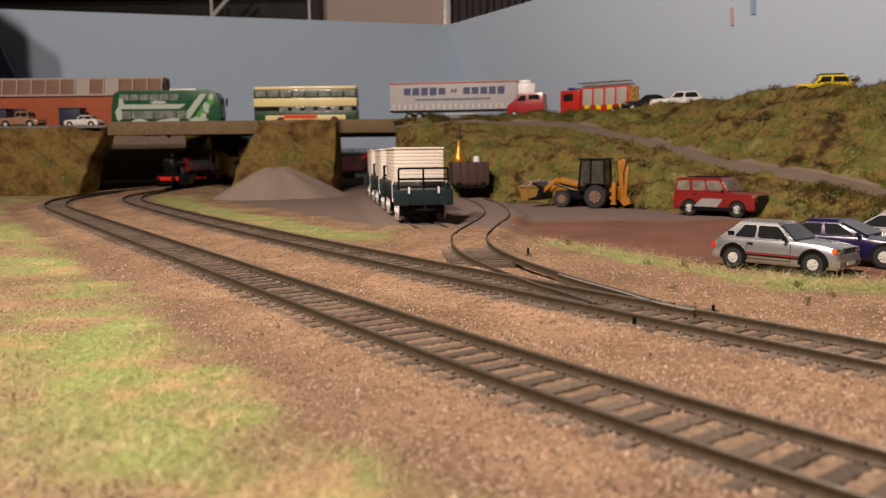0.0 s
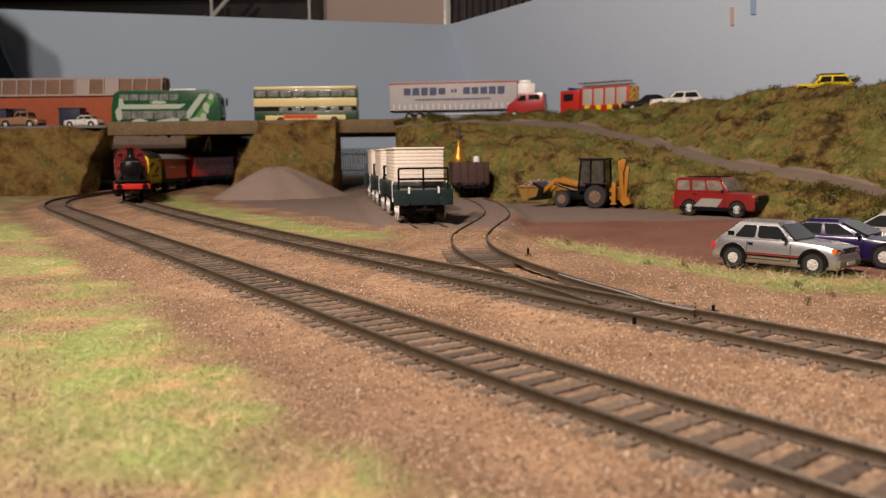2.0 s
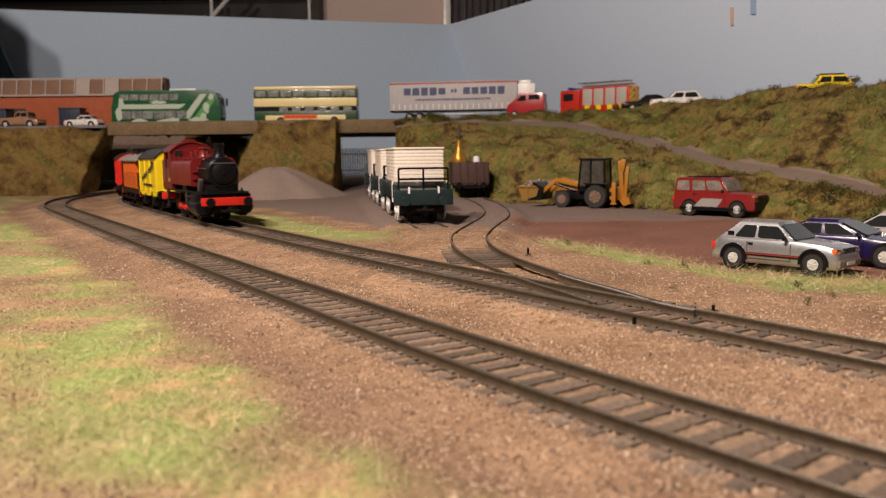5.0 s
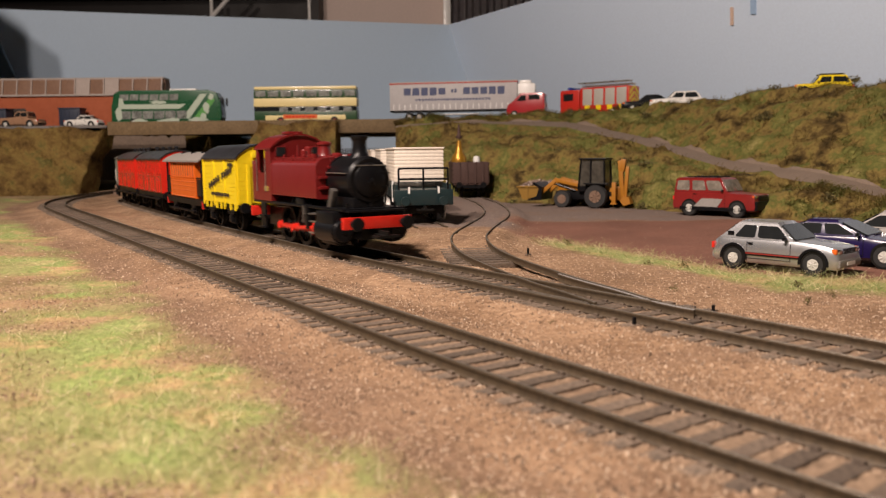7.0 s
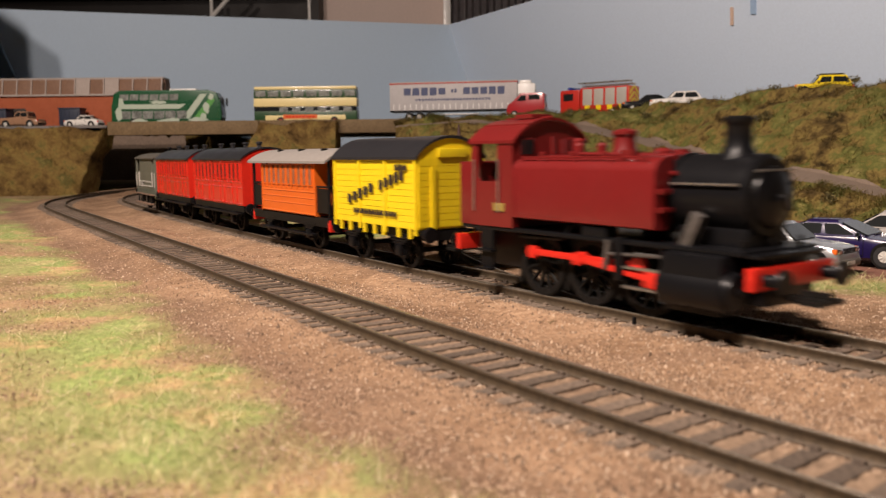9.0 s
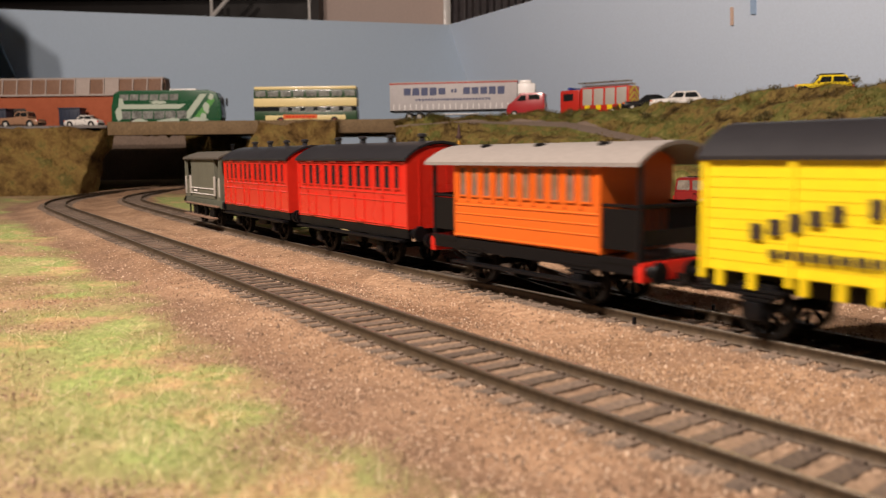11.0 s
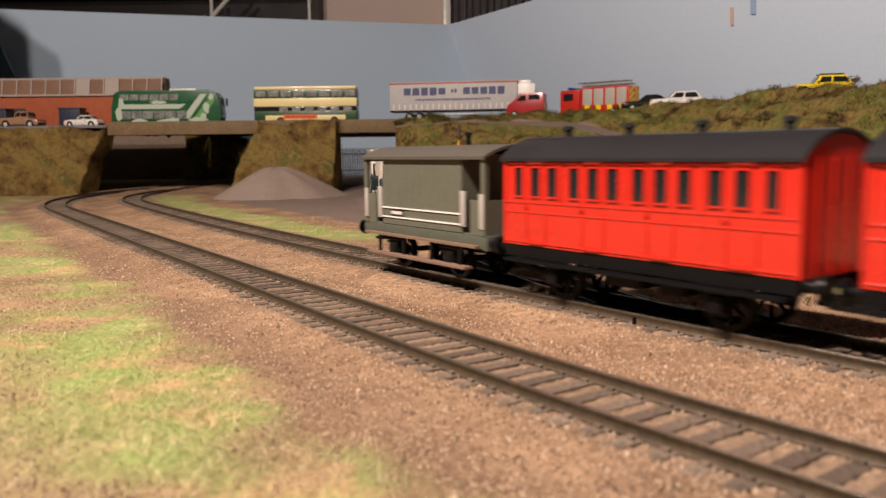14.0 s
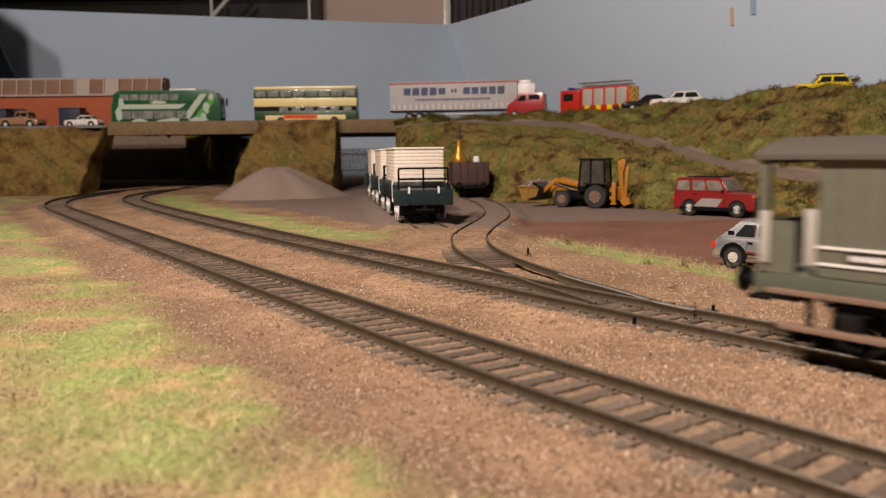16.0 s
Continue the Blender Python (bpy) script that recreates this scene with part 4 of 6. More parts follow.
        part("feed_pipe", shape(lambda b, s=side: (rod(b, (lx(36), s * 2.5, 41.2), (lx(33), s * 6.4, 40.6), 0.7, n=8), rod(b, (lx(33), s * 6.4, 40.6), (lx(28), s * 9.4, 35.5), 0.7, n=8), rod(b, (lx(28), s * 9.4, 35.5), (lx(28), s * 10.6, 28), 0.7, n=8))), M_MAROON, t)
        part("blower_pipe", shape(lambda b, s=side: (rod(b, (lx(60), s * 6.0, 41.2), (lx(27), s * 5.5, 40.6), 0.55, n=8), rod(b, (lx(27.5), s * 8.8, 36.4), (lx(24), s * 9.2, 36.4), 0.6, n=8))), M_MAROON, t)
        for z in (27.5, 32.0):
            part("tank_stay", shape(lambda b, s=side, z=z: box(b, lx(25.4), s * 11.2, z, 1.6, 5.0, 1.3, bevel=0.2)), M_MAROON, tank)
        part("handrail", shape(lambda b, s=side: rod(b, (lx(6), s * 10.4, 34), (lx(25), s * 10.4, 34), 0.3, n=6)), M_STEEL, t)
        part("steam_pipe", shape(lambda b, s=side: box(b, lx(17.5), s * 11.3, 22.2, 3.2, 2.8, 11, ry=24, bevel=0.6)), M_PIPE, t, "dull steel steam pipe")
        cyl = part("cylinder", shape(lambda b, s=side: (rod(b, (lx(4.6), s * 13.0, 10.2), (lx(22.5), s * 13.0, 10.2), 5.2, n=26), box(b, lx(13.5), s * 13.2, 13.4, 17.2, 8.0, 10.0, bevel=1.2), box(b, lx(13.5), s * 12.6, 7.4, 15.5, 6.0, 6.5, bevel=1.6))), M_BLACK, t)
        part("cylinder_cover", shape(lambda b, s=side: (rod(b, (lx(3.2), s * 13.0, 10.2), (lx(4.6), s * 13.0, 10.2), 4.0, 4.7, n=22), rod(b, (lx(2.6), s * 13.0, 10.2), (lx(3.2), s * 13.0, 10.2), 1.0, n=10))), M_BLACK, cyl)
        part("valve_spindle", shape(lambda b, s=side: rod(b, (lx(21), s * 13.4, 16.2), (lx(33), s * 13.4, 16.2), 0.45, n=8)), M_STEEL, t)
        part("slide_bar", shape(lambda b, s=side: box(b, lx(29), s * 13.6, 12.6, 15, 1.3, 0.6)), M_STEEL, t)
        part("slide_bar", shape(lambda b, s=side: box(b, lx(29), s * 13.6, 7.6, 15, 1.3, 0.6)), M_STEEL, t)
        part("gear_bracket", shape(lambda b, s=side: box(b, lx(37.5), s * 13.0, 14.6, 2.4, 3.8, 11.0, bevel=0.3)), M_BLACK, t)
        part("expansion_link", shape(lambda b, s=side: (box(b, lx(42), s * 13.8, 15.4, 1.6, 1.6, 8.0, ry=8, bevel=0.4), rod(b, (lx(42), s * 14.2, 15.6), (lx(23), s * 14.2, 16.4), 0.45, n=6))), M_PIPE, t)
        part("sand_box", shape(lambda b, s=side: box(b, lx(47), s * 11.5, 20.4, 9, 5, 4.4, bevel=0.8)), M_BLACK, t)
        part("injector_pipe", shape(lambda b, s=side: (rod(b, (lx(78), s * 12.6, 17.4), (lx(60), s * 12.6, 17.8), 0.6, n=8), rod(b, (lx(60), s * 12.6, 17.8), (lx(57), s * 12.2, 22), 0.6, n=8))), M_BLACK, t)
        part("footstep", shape(lambda b, s=side: (box(b, lx(92), s * 14, 12.4, 6, 0.8, 13), box(b, lx(92), s * 14.8, 6.4, 7, 2.8, 0.7), box(b, lx(92), s * 14.6, 12, 7, 2.0, 0.7))), M_BLACK, t)
        # cab side with an open, round-cornered doorway
        bm = bmesh.new()
        prism(bm, [(lx(79.4), 19.6), (lx(79.4), 45.6), (lx(86.4), 45.6), (lx(86.4), 34.4), (lx(87.4), 33.2), (lx(95.0), 33.2), (lx(96.0), 34.4), (lx(96.0), 45.6), (lx(98.4), 45.6), (lx(99.4), 41), (lx(99.4), 19.6)], side * 14.0, side * 14.8)
        part("cab_side", bm, M_MAROON, t)
        box_part("maker_plate", M_BRASS, t, lx(85.4), side * 14.95, 25.6, 5.2, 0.5, 2.4, 0.1, "small brass plate")
        part("cab_handrail", shape(lambda b, s=side: (rod(b, (lx(85.4), s * 15.3, 24), (lx(85.4), s * 15.3, 40), 0.3, n=6), rod(b, (lx(97.4), s * 15.3, 24), (lx(97.4), s * 15.3, 40), 0.3, n=6))), M_STEEL, t)
        part("bunker_side", shape(lambda b, s=side: box(b, lx(102), s * 14.2, 29.4, 6.4, 1.0, 19.6, bevel=0.2)), M_MAROON, t)
    # cab front with two spectacle windows, low cab back, roof
    front = part("cab_front", shape(lambda b: end_wall(b, lx(80.2), lx(79.4), 14.2, 19.8, 45.2, 51.2)), M_MAROON, t)
    for side in (-1, 1):
        part("window_rim", shape(lambda b, s=side: box(b, lx(79.2), s * 9.6, 43.4, 0.8, 5.8, 5.6, bevel=0.4)), M_MAROON, front)
        part("spectacle_window", shape(lambda b, s=side: box(b, lx(78.75), s * 9.6, 43.4, 0.3, 4.6, 4.4)), M_GLASS, front)
        part("cab_back_post", shape(lambda b, s=side: box(b, lx(98.6), s * 12.4, 42.5, 0.8, 3.2, 8.0)), M_MAROON, t)
    box_part("cab_back", M_MAROON, t, lx(99.0), 0, 29.2, 0.8, 28, 19.0, 0.1)
    box_part("bunker_back", M_MAROON, t, lx(104.9), 0, 29.4, 0.9, 28.4, 19.6, 0.2)
    box_part("coal", M_WHEEL, t, lx(102), 0, 37.0, 5.0, 27, 2.4, 0.8, "black coal in the bunker")
    roof = curved_roof(t, lx(100.2), lx(78.2), 15.2, 45.4, 52.2, M_MAROON)
    for y in (-9.0, 0.0, 9.0):
        part("roof_rib", shape(lambda b, y=y: box(b, lx(89), y, 52.4 - y * y * 0.029, 21.6, 0.7, 0.6)), M_MAROON, roof)
    part("roof_vent", shape(lambda b: box(b, lx(87), 0, 52.7, 8, 8, 1.4, bevel=0.3)), M_MAROON, roof)
    tagged(part("cab_doll", shape(lambda b: lathe(b, [(2.6, 21), (2.8, 30), (3.0, 33), (1.4, 35.4), (1.5, 36.4), (1.7, 38.2), (0.8, 39.6)], 14, lx(90), -8.6)), M_DOLL, t), "plain cream doll standing in the cab")
    # wheels and rods
    wheels = [wheelset(t, lx(d), 9.2, 12) for d in (32.0, 52.0, 72.0)]
    rods = []
    for side in (-1, 1):
        bm = bmesh.new()
        box(bm, 0, 0, 0, 41, 0.9, 1.8, bevel=0.2)
        for x in (-20, 0, 20):
            rod(bm, (x, -0.8, 0), (x, 0.8, 0), 1.9, n=16)
        r = part("coupling_rod", bm, M_BEAM_RED, t, "bright red coupling rod")
        r["side"], r["middle"] = side, lx(52)
        rods.append(r)
        bm = bmesh.new()
        box(bm, 13, 0, 0, 27, 0.8, 1.5, bevel=0.2)
        rod(bm, (0, -0.8, 0), (0, 0.8, 0), 1.8, n=16)
        box(bm, 26, 0, 0, 4.0, 2.4, 4.0, bevel=0.4)
        r2 = part("connecting_rod", bm, M_BEAM_RED, t, "bright red connecting rod")
        r2["side"], r2["middle"] = side, lx(52)
        rods.append(r2)
        for d in (32, 52, 72):
            part("brake_hanger", shape(lambda b, s=side, d=d: box(b, lx(d + 10.0), s * 7.6, 8, 1.4, 1.6, 11, ry=10)), M_WHEEL, t)
    return t, wheels, rods


def bars_text(parent, x, z, y, width, height, count, mats, slant=0.0, gap=0.28):
    """A row of plain strokes where unreadable writing stands."""
    rng = np.random.RandomState(int(abs(x * 7 + z * 13)) + count)
    bm = bmesh.new()
    w = width / count
    for k in range(count):
        h = height * rng.uniform(0.8, 1.0)
        cx = x - width / 2 + w * (k + 0.5)
        cz = z + slant * (cx - x)
        box(bm, cx, y, cz, w * (1 - gap), 0.2, h)
    return part("lettering", bm, mats, parent, "dark lettering too small to read")


def build_van():
    t = thing("goods_van", "yellow planked model goods van with a black roof", "wagon", "train on the running line")
    L = 32.0
    bm = bmesh.new()
    box(bm, 0, 0, 27.8, 2 * L - 1.2, 27.4, 25.5)
    part("body", bm, M_YELLOW, t)
    for side in (-1, 1):
        for k in range(11):
            box_part("plank", M_YELLOW, t, 0, side * 13.9, 16.4 + 2.3 * k, 2 * L - 0.6, 0.7, 2.16)
    for end in (-1, 1):
        bm = bmesh.new()
        end_wall(bm, end * L - 0.5, end * L + 0.3, 14.1, 15.2, 40.4, 47.2)
        part("end_panel", bm, M_YELLOW, t)
        for k in range(10):
            box_part("plank", M_YELLOW, t, end * (L + 0.4), 0, 17.0 + 2.4 * k, 0.5, 27.6, 2.22)
        for y in (-8, 8):
            box_part("end_stanchion", M_YELLOW, t, end * (L + 0.9), y, 26, 1.2, 1.8, 22)
        box_part("end_vent", M_YELLOW, t, end * (L + 1.0), 0, 42.0, 1.4, 12, 3.2, 0.3)
    for side in (-1, 1):
        for x in (-31.4, -10, 10, 31.4):
            box_part("body_strap", M_YELLOW, t, x, side * 14.5, 26.6, 1.4, 0.8, 27)
        for x in (-27, -19, -7, 1, 8, 19, 27):
            box_part("bracket", M_YELLOW, t, x, side * 14.0, 13.8, 1.7, 1.0, 4.2)
        bars_text(t, -22 * side, 37, side * 14.95, 9, 2.4, 3, M_LETTER)
        bars_text(t, -9, 29.2 - 2.4, side * 14.95, 22, 4.0, 5, M_LETTER, 0.26 * (1 if side < 0 else -1), 0.36)
        bars_text(t, 15, 29.2 + 3.2, side * 14.95, 19, 4.0, 5, M_LETTER, 0.26 * (1 if side < 0 else -1), 0.36)
        bars_text(t, 2, 20.0, side * 14.95, 34, 2.2, 11, M_LETTER)
    curved_roof(t, -L - 1.2, L + 1.2, 15.2, 40.6, 48.2, M_ROOF_BLACK)
    box_part("underframe", M_BLACK, t, 0, 0, 12.6, 2 * L, 20, 3.4)
    ws = []
    for x in (-18.5, 18.5):
        ws.append(wheelset(t, x, 6.3, 8))
        axle_guards(t, x)
    for end in (-1, 1):
        buffers(t, end * L, end)
        coupling(t, end * L, end)
    return t, ws


def windows_row(parent, x0, x1, count, side, z0, z1, y, frame_mats, pane=M_GLASS, group3=False):
    step = (x1 - x0) / count
    for k in range(count):
        cx = x0 + step * (k + 0.5)
        bm = bmesh.new()
        w = step * 0.52
        h = z1 - z0
        for sx in (-1, 1):
            box(bm, cx + sx * (w / 2 + 0.25), side * (y + 0.2), (z0 + z1) / 2, 0.5, 0.5, h + 1.0)
        for sz in (-1, 1):
            box(bm, cx, side * (y + 0.2), (z0 + z1) / 2 + sz * (h / 2 + 0.25), w, 0.5, 0.5)
        f = part("window", bm, frame_mats, parent)
        part("pane", shape(lambda b: box(b, cx, side * (y - 0.02), (z0 + z1) / 2, w, 0.2, h)), pane, f, "dark window pane")


def build_red_coach():
    t = thing("passenger_coach", "bright red four-wheel model coach with a black roof", "coach", "train on the running line")
    L = 47.4
    bm = bmesh.new()
    box(bm, 0, 0, 27.6, 2 * L, 28.2, 25.2)
    for side in (-1, 1):
        for z, h in ((15.9, 0.45), (24.6, 0.42), (27.4, 0.42), (38.8, 0.5)):
            rod(bm, (-L, side * 13.95, z), (L, side * 13.95, z), h, n=10)
        for k in range(8):
            box(bm, -L + 2.6 + (k // 2 + 0.5) * (2 * L - 5.2) / 4 + (3.9 if k % 2 else -3.9), side * 14.25, 21, 0.5, 0.35, 9.5, bevel=0.12)
        for k in range(4):
            box(bm, -L + 2.6 + (k + 0.5) * (2 * L - 5.2) / 4, side * 14.5, 39.2, 6.5, 0.9, 1.3, bevel=0.35)
            box(bm, -L + 2.6 + (k + 0.5) * (2 * L - 5.2) / 4, side * 14.4, 16.0, 7.0, 0.9, 0.9, bevel=0.25)
        for k in range(13):
            box(bm, -L + 0.6 + k * (2 * L - 1.2) / 12, side * 14.2, 32.8, 0.9, 0.6, 11)
    part("body", bm, M_COACH_RED, t)
    for end in (-1, 1):
        bm = bmesh.new()
        end_wall(bm, end * L - 0.4, end * L + 0.4, 14.4, 15.0, 40.0, 45.2)
        part("end_panel", bm, M_COACH_RED, t)
        for y in (-9, -3, 3, 9):
            box_part("end_beading", M_COACH_RED, t, end * (L + 0.5), y, 28, 0.4, 0.6, 25)
        buffers(t, end * L, end)
        coupling(t, end * (L - 3), end)
    for side in (-1, 1):
        for c in range(4):
            x0 = -L + 2.6 + c * (2 * L - 5.2) / 4
            windows_row(t, x0 + 0.8, x0 + (2 * L - 5.2) / 4 - 0.8, 3, side, 29.4, 37.4, 14.15, M_COACH_RED)
            part("door_handle", shape(lambda b, x=x0 + 7.0, s=side: box(b, x, s * 14.7, 26.3, 1.4, 0.5, 0.5)), M_COACH_RED, t)
        box_part("footboard", M_BLACK, t, 0, side * 15.0, 10.6, 2 * L - 4, 3.0, 0.8)
        box_part("solebar", M_BLACK, t, 0, side * 12.8, 13.2, 2 * L, 2.0, 3.4)
    curved_roof(t, -L - 1.0, L + 1.0, 15.3, 40.2, 46.4, M_ROOF_BLACK)
    for k in range(4):
        bm = bmesh.new()
        lathe(bm, [(1.3, 45.6), (1.2, 48.0), (1.8, 48.2), (1.8, 49.0), (1.0, 49.4)], 14, -L + 12 + k * (2 * L - 24) / 3, 0)
        part("roof_vent", bm, M_ROOF_BLACK, t)
    box_part("underframe", M_BLACK, t, 0, 0, 13.0, 2 * L - 2, 20, 3.0)
    for x, w in ((-6, 12), (10, 8)):
        box_part("battery_box", M_WHEEL, t, x, 0, 8.6, w, 16, 5.0, 0.3)
    ws = []
    for x in (-27, 27):
        ws.append(wheelset(t, x, 7.0, 8))
        axle_guards(t, x)
    return t, ws


def build_orange_coach():
    t = thing("balcony_coach", "orange planked model coach with open end balconies and grey roof", "coach", "train on the running line")
    L = 32.3
    bm = bmesh.new()
    box(bm, 0, 0, 27.4, 2 * L, 28.0, 24.8)
    for side in (-1, 1):
        for z, h in ((15.6, 0.5), (19.8, 0.36), (22.6, 0.36), (25.4, 0.42), (38.6, 0.5)):
            rod(bm, (-L, side * 13.85, z), (L, side * 13.85, z), h, n=10)
        for k in range(11):
            box(bm, -L + 0.7 + k * (2 * L - 1.4) / 10, side * 14.1, 32.4, 1.1, 0.6, 11.5)
    part("body", bm, M_ORANGE, t)
    for end in (-1, 1):
        part("end_panel", shape(lambda b, e=end: end_wall(b, e * L - 0.4, e * L + 0.4, 14.2, 15.0, 39.4, 43.4)), M_ORANGE, t)
        for y in (-13.2, 13.2):
            part("roof_post", shape(lambda b, e=end, y=y: rod(b, (e * (L + 13), y, 15), (e * (L + 13), y, 40), 0.7, n=8)), M_BLACK, t)
            part("balcony_rail", shape(lambda b, e=end, y=y: (rod(b, (e * L, y, 28), (e * (L + 13), y, 28), 0.5, n=6), box(b, e * (L + 6.5), y, 22, 13, 0.5, 10.5))), M_BLACK, t)
        rail = part("balcony_rail", shape(lambda b, e=end: (rod(b, (e * (L + 13.4), -13.4, 28), (e * (L + 13.4), 13.4, 28), 0.6, n=6), box(b, e * (L + 13.4), 0, 20, 0.5, 24, 4))), M_BLACK, t, "black balcony railing")
        for k in range(9):
            part("baluster", shape(lambda b, e=end, k=k: rod(b, (e * (L + 13.4), -12 + 3 * k, 15), (e * (L + 13.4), -12 + 3 * k, 28), 0.35, n=5)), M_BLACK, rail)
        box_part("balcony_floor", M_BLACK, t, end * (L + 7), 0, 14, 14, 28, 1.6)
        box_part("buffer_beam", M_BEAM_RED, t, end * (L + 13.6), 0, 11.6, 2.0, 28, 5.0, 0.3, "red buffer beam")
        buffers(t, end * (L + 13.6), end, 11.8)
        coupling(t, end * (L + 10), end)
    for side in (-1, 1):
        windows_row(t, -L + 1.6, L - 1.6, 10, side, 28.6, 37.2, 14.05, M_ORANGE, M_PALE_GLASS)
        box_part("solebar", M_BLACK, t, 0, side * 12.8, 12.6, 2 * L + 26, 2.0, 3.6)
        box_part("footboard", M_BLACK, t, 0, side * 14.6, 7.0, 2 * L, 2.6, 0.8)
    curved_roof(t, -L - 15, L + 15, 16.0, 39.0, 44.6, M_ROOF_PALE, 1.0, "pale grey curved roof")
    for k in range(3):
        part("roof_vent", shape(lambda b, k=k: lathe(b, [(1.8, 42.6), (1.8, 44.2), (1.0, 44.6)], 14, -26 + 26 * k, -6)), M_BLACK, t)
    box_part("underframe", M_BLACK, t, 0, 0, 12.6, 2 * L + 24, 20, 3.0)
    ws = []
    for x in (-24, 24):
        ws.append(wheelset(t, x, 6.5, 8))
        axle_guards(t, x)
    return t, ws


def build_brake():
    t = thing("brake_van", "grey model brake van with white lines and open end verandas", "wagon", "train on the running line")
    B = 25.6
    L = 38.6
    bm = bmesh.new()
    box(bm, 0, 0, 28.4, 2 * B, 26.4, 24.6)
    part("body", bm, M_GREY, t)
    for side in (-1, 1):
        for k in range(12):
            box_part("plank", M_GREY, t, -B + (k + 0.5) * 2 * B / 12, side * 13.25, 28.4, 2 * B / 12 - 0.08, 0.3, 24.4)
    for side in (-1, 1):
        bm = bmesh.new()
        box(bm, 0, side * 13.6, 22.2, 2 * B + 3, 0.4, 0.5)
        box(bm, 0, side * 13.6, 18.8, 2 * B + 3, 0.4, 0.5)
        part("white_line", bm, M_WHITE, t, "thin white painted lines")
        box_part("data_panel", M_LETTER, t, 15 * side, side * 13.6, 20.5, 9, 0.3, 2.2)
        bars_text(t, 15 * side, 20.5, side * 13.8, 7.5, 1.2, 7, M_WHITE)
        for x in (-B - 1.2, B + 1.2):
            box_part("handrail_panel", M_PALE_GREY, t, x, side * 13.8, 24, 2.6, 0.8, 11.5, 0.2, "pale grey handrail panel")
        for end in (-1, 1):
            box_part("corner_post", M_GREY, t, end * (L - 1), side * 13.2, 28.5, 2.0, 1.6, 25)
            box_part("veranda_side", M_GREY, t, end * (L - 4.5), side * 13.2, 21.5, 7.5, 0.9, 11.0)
            box_part("handrail_panel", M_PALE_GREY, t, end * (L - 1.6), side * 14.0, 23.5, 2.4, 0.6, 11.0, 0.2, "pale grey handrail panel")
        box_part("solebar", M_SOLE, t, 0, side * 12.6, 13.8, 2 * L, 2.2, 4.2, 0.2, "dark green-grey solebar")
        box_part("upper_step", M_STEP, t, 0, side * 14.6, 12.4, 2 * L - 6, 2.4, 0.8, 0, "brown wooden step")
        box_part("footboard", M_STEP, t, 0, side * 15.4, 5.4, 2 * B + 12, 3.6, 0.9, 0.1, "long brown wooden footboard")
        for x in (-26, -9, 9, 26):
            box_part("step_bracket", M_WHEEL, t, x, side * 14.6, 8.8, 1.2, 0.8, 7.0)
        for x in (-9, 9):
            part("axle_box", shape(lambda b, x=x * 2, s=side: box(b, x, s * 12.6, 7.0, 5, 3, 5, bevel=0.5)), M_WHEEL, t)
    for end in (-1, 1):
        box_part("veranda_wall", M_GREY, t, end * (L - 0.6), 0, 21, 1.0, 26.4, 12)
        box_part("veranda_beam", M_GREY, t, end * (L - 0.8), 0, 40.2, 1.2, 26.4, 2.4)
        box_part("veranda_floor", M_GREY, t, end * (L - 6), 0, 15.8, 12, 26.4, 1.0)
        box_part("buffer_beam", M_SOLE, t, end * (L - 0.2), 0, 13.6, 2.0, 27.5, 4.6, 0.2)
        buffers(t, end * L, end)
        coupling(t, end * (L - 2), end)
    curved_roof(t, -L - 0.8, L + 0.8, 14.8, 40.8, 44.6, M_GREY_ROOF, 1.0)
    part("chimney", shape(lambda b: lathe(b, [(1.0, 43.5), (1.0, 48.0), (1.5, 48.2), (1.4, 49.0)], 12, 4, 5)), M_BLACK, t)
    box_part("underframe", M_BLACK, t, 0, 0, 13.0, 2 * L - 4, 20, 3.0)
    ws = []
    for x in (-18, 18):
        ws.append(wheelset(t, x, 6.3, 8))
        axle_guards(t, x, M_WHEEL)
    return t, ws


M_PALE_GLASS = material("clear_dull_pane", (0.24, 0.13, 0.07), 0.12, 0, 3.0, 0.3, 0.0, 6.0, (0.10, 0.10, 0.11))
M_ROOF_PALE = material("pale_grey_roof", (0.25, 0.23, 0.212), 0.55, 0, 1.5, 0.08, 0.05, 20.0)
M_PALE_GREY = paint("pale_grey_paint", (0.40, 0.38, 0.34), 0.5, 0)
M_SOLE = material("green_grey_solebar", (0.085, 0.095, 0.070), 0.6, 0, 1.5, 0.15, 0.1)
M_STEP = material("brown_step_wood", (0.20, 0.125, 0.085), 0.8, 0, 1.0, 0.2, 0.2)
M_GREY_ROOF = material("dull_roof", (0.085, 0.076, 0.062), 0.6, 0, 1.5, 0.1, 0.1)

LOCO, LOCO_WHEELS, LOCO_RODS = build_loco()
VAN, VAN_WHEELS = build_van()
ORANGE, ORANGE_WHEELS = build_orange_coach()
RED_A, RED_A_WHEELS = build_red_coach()
RED_B = copy_thing(RED_A, at(0, 0))
RED_B_WHEELS = [o for o in RED_B.children if o.name.startswith("wheelset")]
BRAKE, BRAKE_WHEELS = build_brake()


